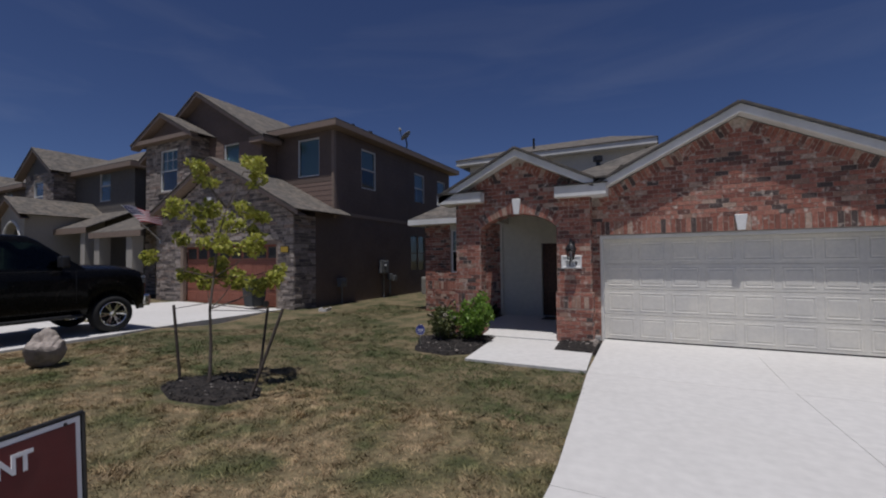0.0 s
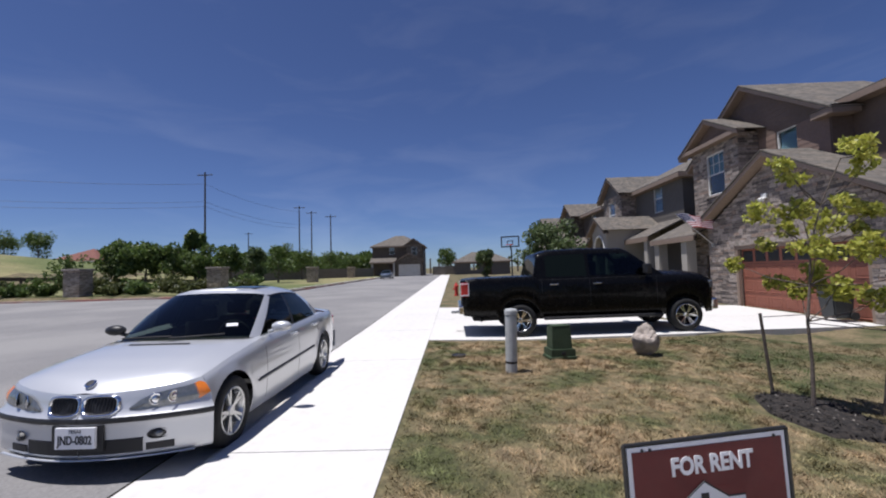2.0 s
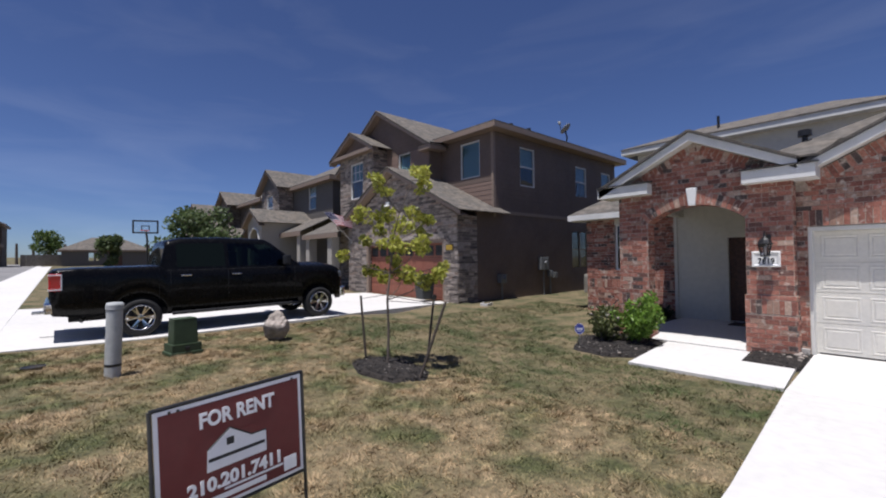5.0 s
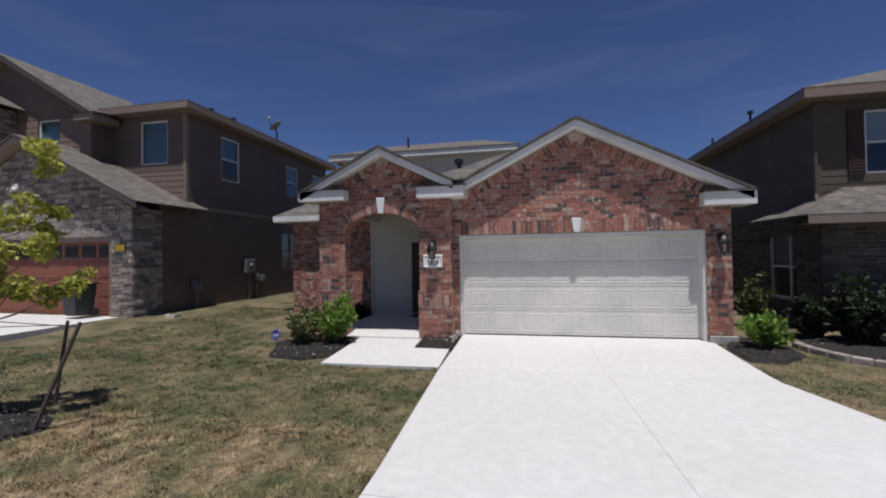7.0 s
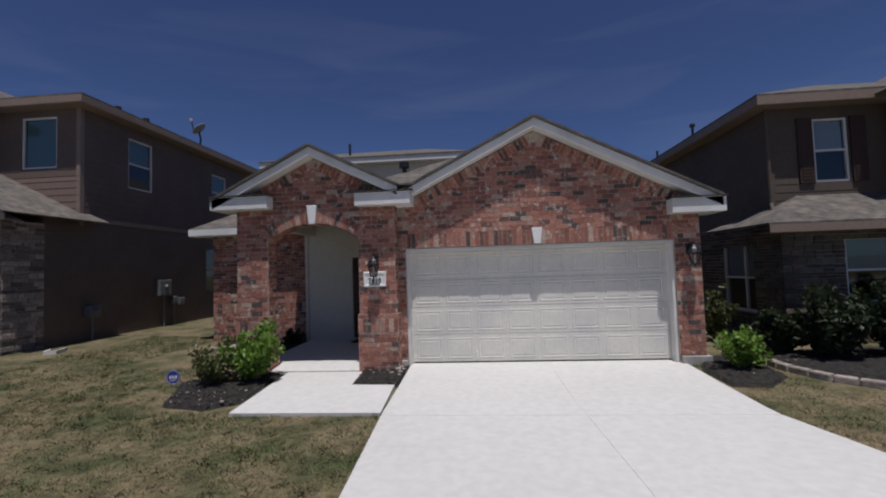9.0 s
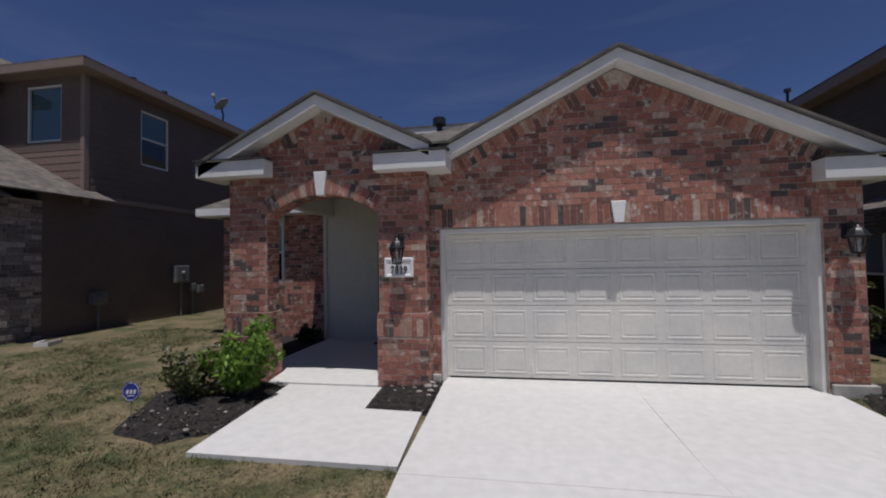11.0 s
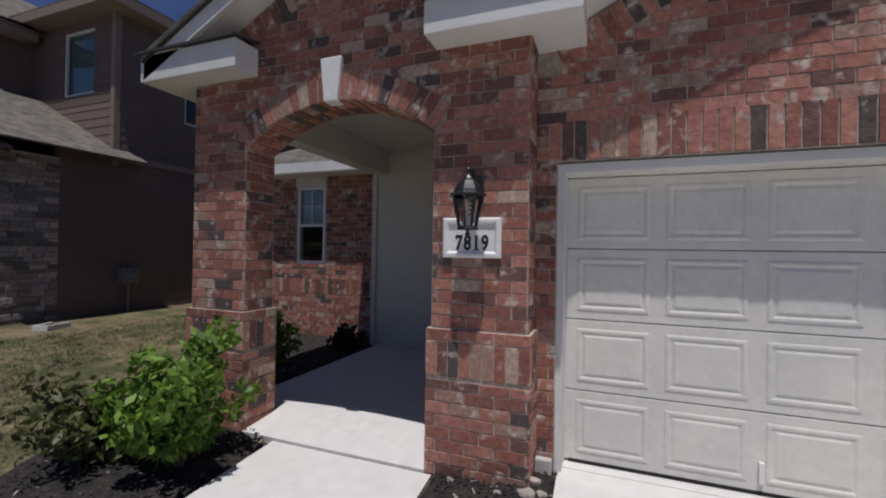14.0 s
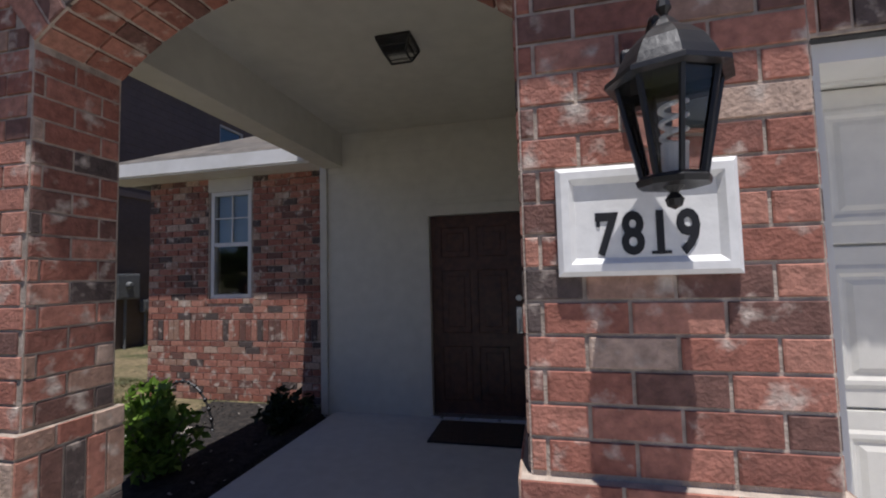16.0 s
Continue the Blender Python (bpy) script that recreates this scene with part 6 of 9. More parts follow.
def grid_faces(rings, pick):
    """A mesh from rings of points: the faces for which pick(i, j) holds, both sides mirrored in y."""
    verts, faces, seen = [], [], {}

    def vert(i, j, s):
        p = rings[i][j]
        key = (i, j, s if abs(p[1]) > 1e-6 else 1)
        if key not in seen:
            seen[key] = len(verts)
            verts.append((p[0], p[1] * s, p[2]))
        return seen[key]

    for i in range(len(rings) - 1):
        for j in range(len(rings[0]) - 1):
            if pick(i, j):
                faces.append((vert(i, j, 1), vert(i + 1, j, 1), vert(i + 1, j + 1, 1), vert(i, j + 1, 1)))
                faces.append((vert(i, j + 1, -1), vert(i + 1, j + 1, -1), vert(i + 1, j, -1), vert(i, j, -1)))
    return verts, faces


def half_faces(rings, pick, s):
    verts = [(p[0], p[1] * s, p[2]) for r in rings for p in r]
    n = len(rings[0])
    faces = []
    for i in range(len(rings) - 1):
        for j in range(n - 1):
            if pick(i, j):
                q = (i * n + j, (i + 1) * n + j, (i + 1) * n + j + 1, i * n + j + 1)
                faces.append(q if s > 0 else q[::-1])
    used = sorted({k for f in faces for k in f})
    back = {k: i for i, k in enumerate(used)}
    return [verts[k] for k in used], [tuple(back[k] for k in f) for f in faces]


def wheel(parent, x, y, r, width, spokes, rim_mat, side):
    """A tyre with a spoked rim; side is the sign of the outer face in y."""
    m = pose(x, y, r, 90 if side < 0 else -90)
    t = part("wheel", lathe(bmesh.new(), ((r * 0.66, -width / 2), (r * 0.9, -width / 2), (r * 0.98, -width * 0.36), (r, -width * 0.2), (r, width * 0.2), (r * 0.98, width * 0.36), (r * 0.92, width / 2), (r * 0.74, width * 0.52), (r * 0.66, width * 0.46)), 40), RUBBER, parent, "black tyre", True, m)
    bm = lathe(bmesh.new(), ((r * 0.67, width * 0.46), (r * 0.65, width * 0.5), (r * 0.60, width * 0.44), (r * 0.60, -width * 0.4)), 40)
    part("rim", bm, rim_mat, t, smooth=True)
    bm = bmesh.new()
    for k in range(spokes):
        for e in (-0.09, 0.09):
            a = k * math.tau / spokes
            c, s = math.cos(a), math.sin(a)
            p0, p1 = Vector((c * r * 0.12, s * r * 0.12, width * 0.36)), Vector((math.cos(a + e * 1.6) * r * 0.62, math.sin(a + e * 1.6) * r * 0.62, width * 0.44))
            dd = (p1 - p0).normalized().cross(Vector((0, 0, 1))) * r * 0.045
            slab(bm, [p0 - dd, p1 - dd * 0.8, p1 + dd * 0.8, p0 + dd], (0, 0, -0.03))
    lathe(bm, ((0.0, width * 0.42), (r * 0.14, width * 0.41), (r * 0.18, width * 0.34), (r * 0.18, width * 0.2)), 20)
    part("spokes", bm, rim_mat, t)
    part("brake_disc", lathe(bmesh.new(), ((0.0, width * 0.05), (r * 0.5, width * 0.05), (r * 0.5, 0.0)), 24), BLACK_METAL, t)
    return t


def vehicle(name, label, category, m, P):
    """A car or pickup from tables of its length: nose towards +x, wheels on z = 0."""
    t = thing(name, label, category, m)
    axles, wr, arch, sill = P["axles"], P["wheel"], P["arch"], P["sill"]
    xs = sorted({*np.linspace(P["x"][0], P["x"][-1], 46).tolist(), *[a + arch * s for a in axles for s in (-1.001, -0.999, -0.94, -0.8, -0.6, -0.35, 0, 0.35, 0.6, 0.8, 0.94, 0.999, 1.001)], *P["x"]})
    val = lambda key, x: float(np.interp(x, P["x"], P[key]))
    rings = []
    for x in xs:
        w, zs, zt, zb = val("half", x), val("shoulder", x), val("top", x), max(sill, val("under", x))
        for a in axles:
            if abs(x - a) < arch:
                zb = max(zb, wr + math.sqrt(arch ** 2 - (x - a) ** 2) * 0.98)
        zb = min(zb, zs - 0.06)
        flare = 0.012 if any(abs(x - a) < arch * 1.15 for a in axles) else 0.0
        rings.append([(x, w * 0.955 + flare, zb), (x, w * 0.985 + flare, zb + 0.3 * (zs - zb)), (x, w + flare * 0.6, zb + 0.58 * (zs - zb)), (x, w * 0.995, zb + 0.8 * (zs - zb)), (x, w * 0.975, zs - 0.035), (x, w * 0.94, zs - 0.005), (x, w * 0.86, zs + 0.28 * (zt - zs)), (x, w * 0.55, zs + 0.75 * (zt - zs)), (x, w * 0.25, zs + 0.96 * (zt - zs)), (x, 0.0, zt)])
    v, f = grid_faces(rings, lambda i, j: True)
    me = mesh_of("body", v, f, P["paint"])
    bm = bmesh.new()
    bm.from_mesh(me)
    for x in (xs[0], xs[-1]):
        loop = [e for e in bm.edges if e.is_boundary and all(abs(q.co.x - x) < 1e-4 for q in e.verts)]
        bmesh.ops.contextual_create(bm, geom=loop)
    bmesh.ops.recalc_face_normals(bm, faces=bm.faces)
    body = part("body", bm, P["paint"], t, smooth=True)
    mod = body.modifiers.new("thickness", "SOLIDIFY")
    mod.thickness, mod.offset = 0.02, -1
    part("underbody", box(bmesh.new(), P["x"][0] + 0.25, -val("half", 0) * 0.8, sill - 0.02, P["x"][-1] - 0.3, val("half", 0) * 0.8, sill + 0.12), RUBBER, t)
    for a in axles:
        part("wheel_housing", box(bmesh.new(), a - arch, -val("half", a) * 0.72, sill, a + arch, val("half", a) * 0.72, wr + arch), RUBBER, t)
    # cabin
    C = P["cabin"]
    cx = sorted({*np.linspace(C["x"][0], C["x"][-1], 30).tolist(), *C["x"], *C["posts"]})
    zr = max(C["z"])
    crings = []
    for x in cx:
        z, zb = float(np.interp(x, C["x"], C["z"])), val("shoulder", x) - 0.02
        z = max(z, zb + 0.012)
        k = (z - zb) / (zr - zb)
        wb = val("half", x) * 0.94
        wt = wb - (wb - C["roof_half"]) * k
        crings.append([(x, wb, zb), (x, wb + (wt - wb) * 0.12, zb + 0.10 * (z - zb)), (x, wb + (wt - wb) * 0.86, zb + 0.82 * (z - zb)), (x, wt, z - 0.045 * k), (x, wt - 0.05, z - 0.008 * k), (x, wt * 0.6, z + 0.018 * k), (x, 0.0, z + 0.028 * k)])
    mid = [(a + b) / 2 for a, b in zip(cx, cx[1:])]
    ws, rw = C["screen"], C["rear"]
    in_side = lambda i, j: j == 1 and any(a < mid[i] < b for a, b in C["windows"])
    in_screen = lambda i, j: j >= 4 and ws[0] < mid[i] < ws[1]
    in_rear = lambda i, j: j >= 4 and rw[0] < mid[i] < rw[1]
    v, f = grid_faces(crings, lambda i, j: not (in_side(i, j) or in_screen(i, j) or in_rear(i, j)))
    part("cab_roof", mesh_of("cab_roof", v, f, P["paint"]), P["paint"], t, smooth=True)
    for nm, test in (("windscreen", in_screen), ("rear_window", in_rear)):
        v, f = grid_faces(crings, test)
        part(nm, mesh_of(nm, v, f, TINTED), TINTED, t, "dark tinted glass", True)
    for a, b in C["windows"]:
        for s in (1, -1):
            v, f = half_faces(crings, lambda i, j: j == 1 and a < mid[i] < b, s)
            glass = CAR_GLASS if a in P.get("clear", ()) else TINTED
            part("side_window", mesh_of("side_window", v, f, glass), glass, t).visible_shadow = glass is TINTED
    part("interior", box(bmesh.new(), C["x"][0] + 0.5, -0.6, sill + 0.1, C["x"][-1] - 0.6, 0.6, val("shoulder", 0) - 0.05), RUBBER, t)
    for x in C["seats"]:
        for y in (-0.36, 0.36):
            bm = box(bmesh.new(), x - 0.09, y - 0.22, val("shoulder", 0) - 0.05, x + 0.06, y + 0.22, zr - 0.30, 0.05)
            box(bm, x - 0.08, y - 0.12, zr - 0.29, x + 0.02, y + 0.12, zr - 0.13, 0.03)
            part("seat", bm, BLACK_METAL, t)
    for i, a in enumerate(axles):
        for s in (-1, 1):
            wheel(t, a, s * (val("half", a) - P["tyre"] / 2 + 0.0), wr, P["tyre"], P["spokes"], P["rim"], s)
    for s in (-1, 1):
        x, z, w = P["mirror"]
        bm = box(bmesh.new(), x - 0.07, s * (w + 0.02), z, x + 0.07, s * (w + 0.22), z + P["mirror_h"], 0.035)
        rod(bm, (x, s * (w - 0.08), z + 0.03), (x, s * (w + 0.05), z + 0.05), 0.03)
        part("mirror", bm, P["mirror_mat"] if s > 0 else BLACK_METAL, t)
        for x in P["handles"]:
            zz = val("shoulder", x) - P["handle_drop"]
            part("door_handle", box(bmesh.new(), x - 0.10, s * (val("half", x) - 0.005), zz, x + 0.10, s * (val("half", x) + 0.03), zz + 0.03, 0.01), P["handle_mat"], t)
        for x in P["gaps"]:
            zb, zz = sill + 0.08, val("shoulder", x) - 0.03
            w, zs = val("half", x), val("shoulder", x)
            low = max(sill, val("under", x))
            part("door_gap", tube(bmesh.new(), [(x, s * (w * 0.985 - 0.001), low + 0.3 * (zs - low)), (x, s * (w - 0.001), low + 0.58 * (zs - low)), (x, s * (w * 0.995 - 0.001), low + 0.8 * (zs - low)), (x, s * (w * 0.975 - 0.001), zs - 0.035)], 0.0045, 5), BLACK_METAL, t)
    return t


SEDAN = {
    "x": (-2.30, -2.26, -2.16, -1.9, -1.55, -0.4, 0.80, 1.3, 1.70, 1.88, 1.98, 2.04),
    "half": (0.62, 0.72, 0.79, 0.84, 0.865, 0.87, 0.87, 0.865, 0.83, 0.745, 0.63, 0.46),
    "shoulder": (0.62, 0.80, 0.91, 0.93, 0.935, 0.915, 0.89, 0.835, 0.755, 0.695, 0.65, 0.60),
    "top": (0.68, 0.92, 1.01, 1.03, 1.03, 0.98, 0.96, 0.905, 0.82, 0.75, 0.70, 0.65),
    "under": (0.36, 0.30, 0.26, 0.22, 0.20, 0.20, 0.20, 0.20, 0.19, 0.185, 0.185, 0.19),
    "axles": (1.36, -1.365), "wheel": 0.318, "arch": 0.365, "sill": 0.19, "tyre": 0.205, "spokes": 5, "rim": STEEL, "paint": SILVER_PAINT,
    "cabin": {"x": (-1.78, -1.0, -0.75, -0.25, 0.02, 0.86), "z": (0.99, 1.355, 1.392, 1.405, 1.375, 0.94), "roof_half": 0.63, "posts": (-1.28, -0.98, -0.30, -0.22, 0.50), "windows": ((-1.25, -0.30), (-0.22, 0.52)), "screen": (0.04, 0.85), "rear": (-1.70, -1.02), "seats": (-0.25,)},
    "mirror": (0.52, 0.93, 0.82), "mirror_h": 0.11, "mirror_mat": SILVER_PAINT, "handles": (-0.12, -0.98), "handle_drop": 0.16, "handle_mat": SILVER_PAINT, "gaps": (0.72, -0.27, -1.18),
}

# the saloon's lines: x forward from between the axles, z up from the road
HOOD = lambda x: float(np.interp(x, (0.60, 0.95, 1.2, 1.5, 1.75, 1.90, 1.965), (0.915, 0.908, 0.880, 0.832, 0.768, 0.708, 0.655)))
SHOULDER = lambda x: float(np.interp(x, (-2.34, -2.25, -2.0, -1.3, -0.3, 0.62, 1.36, 1.72, 1.82, 1.93, 1.965), (0.80, 0.90, 0.935, 0.935, 0.905, 0.875, 0.785, 0.712, 0.685, 0.655, 0.645)))
WIDE = lambda x: float(np.interp(x, (-2.34, -2.28, -2.15, -1.9, -1.5, -0.4, 0.8, 1.36, 1.56, 1.72), (0.66, 0.74, 0.80, 0.845, 0.868, 0.87, 0.87, 0.868, 0.86, 0.842)))
NOSE_Y = (0.0, 0.12, 0.24, 0.33, 0.42, 0.51, 0.59, 0.66, 0.715, 0.755, 0.775)
NOSE_X = (1.965, 1.96, 1.945, 1.925, 1.90, 1.87, 1.837, 1.805, 1.775, 1.747, 1.72)
OUT = lambda x: float(np.interp(-x, [-v for v in NOSE_X], NOSE_Y)) if x > 1.72 else WIDE(x) * 0.92
SIDE_ROWS = ((0.0, 0.945), (0.12, 0.975), (0.3, 0.993), (0.5, 1.0), (0.68, 0.995), (0.80, 0.985), (0.88, 0.974), (0.95, 0.953), (1.0, 0.92))
NOSE_ROWS = ((0.155, -0.03), (0.165, 0.03), (0.19, 0.05), (0.30, 0.055), (0.39, 0.058), (0.425, 0.062), (0.435, 0.07), (0.478, 0.07), (0.487, 0.06), (0.51, 0.045), (0.525, 0.028))
AXLES, WHEEL_R, ARCH = (1.36, -1.365), 0.316, 0.355


def bent(ob):
    ob.data.shade_smooth()
    return ob


def nose_point(u, z, lift=0.0):
    """A point of the front: u runs along the plan from the middle (0) to the wheel arch (1)."""
    x, y = float(np.interp(u, np.linspace(0, 1, 11), NOSE_X)), float(np.interp(u, np.linspace(0, 1, 11), NOSE_Y))
    a, b = max(u - 0.05, 0.0), min(u + 0.05, 1.0)
    t = Vector((float(np.interp(b, np.linspace(0, 1, 11), NOSE_X)) - float(np.interp(a, np.linspace(0, 1, 11), NOSE_X)), float(np.interp(b, np.linspace(0, 1, 11), NOSE_Y)) - float(np.interp(a, np.linspace(0, 1, 11), NOSE_Y)), 0)).normalized()
    n = Vector((t.y, -t.x, 0))
    top = SHOULDER(x)
    zz = [r[0] for r in NOSE_ROWS] + [0.55, top - 0.03, top]
    oo = [r[1] for r in NOSE_ROWS] + [0.026, 0.012, 0.0]
    o = float(np.interp(z, zz, oo)) + lift
    side = 0.075 * u ** 3 * min(max((top - z) / 0.12, 0), 1)
    return Vector((x, y, z)) + n * o + Vector((0, side, 0))


def both_sides(fn, nu, nv):
    """A grid of points fn(i, j) with y >= 0, and its mirror image, as one mesh."""
    bm = bmesh.new()
    for s in (1, -1):
        g = [[bm.verts.new((p.x, p.y * s, p.z)) for p in (Vector(fn(i, j)) for j in range(nv + 1))] for i in range(nu + 1)]
        for i in range(nu):
            for j in range(nv):
                q = (g[i][j], g[i + 1][j], g[i + 1][j + 1], g[i][j + 1])
                bm.faces.new(q if s > 0 else q[::-1])
    bmesh.ops.remove_doubles(bm, verts=bm.verts, dist=0.0008)
    bmesh.ops.recalc_face_normals(bm, faces=bm.faces)
    return bm


def one_side(fn, nu, nv, s):
    bm = bmesh.new()
    g = [[bm.verts.new((p.x, p.y * s, p.z)) for p in (Vector(fn(i, j)) for j in range(nv + 1))] for i in range(nu + 1)]
    for i in range(nu):
        for j in range(nv):
            q = (g[i][j], g[i + 1][j], g[i + 1][j + 1], g[i][j + 1])
            bm.faces.new(q if s > 0 else q[::-1])
    bmesh.ops.remove_doubles(bm, verts=bm.verts, dist=0.0008)
    bmesh.ops.recalc_face_normals(bm, faces=bm.faces)
    return bm


def hood_at(c, k, n):
    """The bonnet and wing tops: column c of 10 from the middle outwards, k of n from the nose to the screen."""
    f, s = NOSE_Y[c] / NOSE_Y[-1], k / n
    xq, yq = 0.98 - 0.10 * f ** 2 - 0.26 * f ** 6, 0.80 * f
    x = NOSE_X[c] + (xq - NOSE_X[c]) * s
    y = NOSE_Y[c] + (yq - NOSE_Y[c]) * (1 - (1 - s) ** 1.6)
    o = OUT(x)
    if c == 10:
        y = o
    r = min(y / o, 1.0) if o > 1e-6 else 0.0
    ridge = 0.010 * math.exp(-((r - 0.72) / 0.10) ** 2) * min(s * 3, 1) * (1 - s * 0.6)
    return (x, y, HOOD(x) - (HOOD(x) - SHOULDER(x)) * r ** 3.2 + ridge)


SIDE_X = sorted({*np.linspace(-2.2, 1.72, 44).tolist(), *[a + ARCH * s for a in AXLES for s in (-1.002, -0.998, -0.95, -0.85, -0.7, -0.5, -0.25, 0.0, 0.25, 0.5, 0.7, 0.85, 0.95, 0.998)]})


def side_at(i, j):
    x = SIDE_X[i]
    v, k = SIDE_ROWS[j]
    low = float(np.interp(x, (-2.2, -1.9, -1.7, 1.7, 1.72), (0.26, 0.22, 0.175, 0.175, 0.17)))
    arch = 0.0
    for a in AXLES:
        if abs(x - a) < ARCH:
            low = WHEEL_R + math.sqrt(ARCH ** 2 - (x - a) ** 2)
        arch = max(arch, 0.012 * math.exp(-((math.hypot(x - a, (low + v * (SHOULDER(x) - low)) - WHEEL_R) - ARCH) / 0.03) ** 2))
    z = low + v * (SHOULDER(x) - low)
    full = 0.175 + 0.0
    vv = (z - full) / (SHOULDER(x) - full)
    return (x, WIDE(x) * float(np.interp(vv, [r[0] for r in SIDE_ROWS], [r[1] for r in SIDE_ROWS])) + arch, z)


# the cabin's rings: base, and the top of the glass, from the screen's middle round to the rear window's
GLASS_BASE = ((0.99, 0.0, 0.912), (0.965, 0.33, 0.908), (0.88, 0.55, 0.90), (0.715, 0.695, 0.88), (0.655, 0.745, 0.872), (0.60, 0.762, 0.868), (0.12, 0.785, 0.885), (-0.27, 0.79, 0.90), (-0.35, 0.79, 0.90), (-0.8, 0.783, 0.915), (-1.24, 0.765, 0.928), (-1.52, 0.71, 0.955), (-1.66, 0.60, 0.985), (-1.74, 0.33, 0.995), (-1.76, 0.0, 0.998))
GLASS_TOP = ((0.16, 0.0, 1.343), (0.15, 0.3, 1.338), (0.11, 0.49, 1.325), (0.045, 0.57, 1.308), (0.02, 0.592, 1.298), (-0.03, 0.60, 1.295), (-0.16, 0.612, 1.306), (-0.30, 0.618, 1.31), (-0.36, 0.618, 1.31), (-0.66, 0.607, 1.30), (-0.97, 0.58, 1.268), (-1.05, 0.555, 1.272), (-1.08, 0.50, 1.288), (-1.11, 0.30, 1.305), (-1.12, 0.0, 1.31))


def cabin_at(j, k):
    """Ring position j, height step k of 4 from the base to the top of the glass, with a slight outward bow."""
    a, b = Vector(GLASS_BASE[j]), Vector(GLASS_TOP[j])
    p = a.lerp(b, k / 4)
    bow = 0.022 * math.sin(math.pi * k / 4)
    return p + Vector((bow if j < 4 else (-bow if j > 11 else 0), bow * 0.8 if 2 < j < 12 else 0, bow * 0.5))


def roof_at(j, k):
    b = Vector(GLASS_TOP[j])
    t = (0.0, 0.05, 0.14, 0.4, 1.0)[k]
    x = b.x + (max(min(b.x, 0.02), -0.96) - b.x) * min(t * 2.5, 1)
    crown = 1.405 - 0.06 * (x + 0.42) ** 2
    z = b.z + (crown - b.z) * (1 - (1 - t) ** 4) if t < 1 else crown
    return (x, b.y * (1 - t), z)


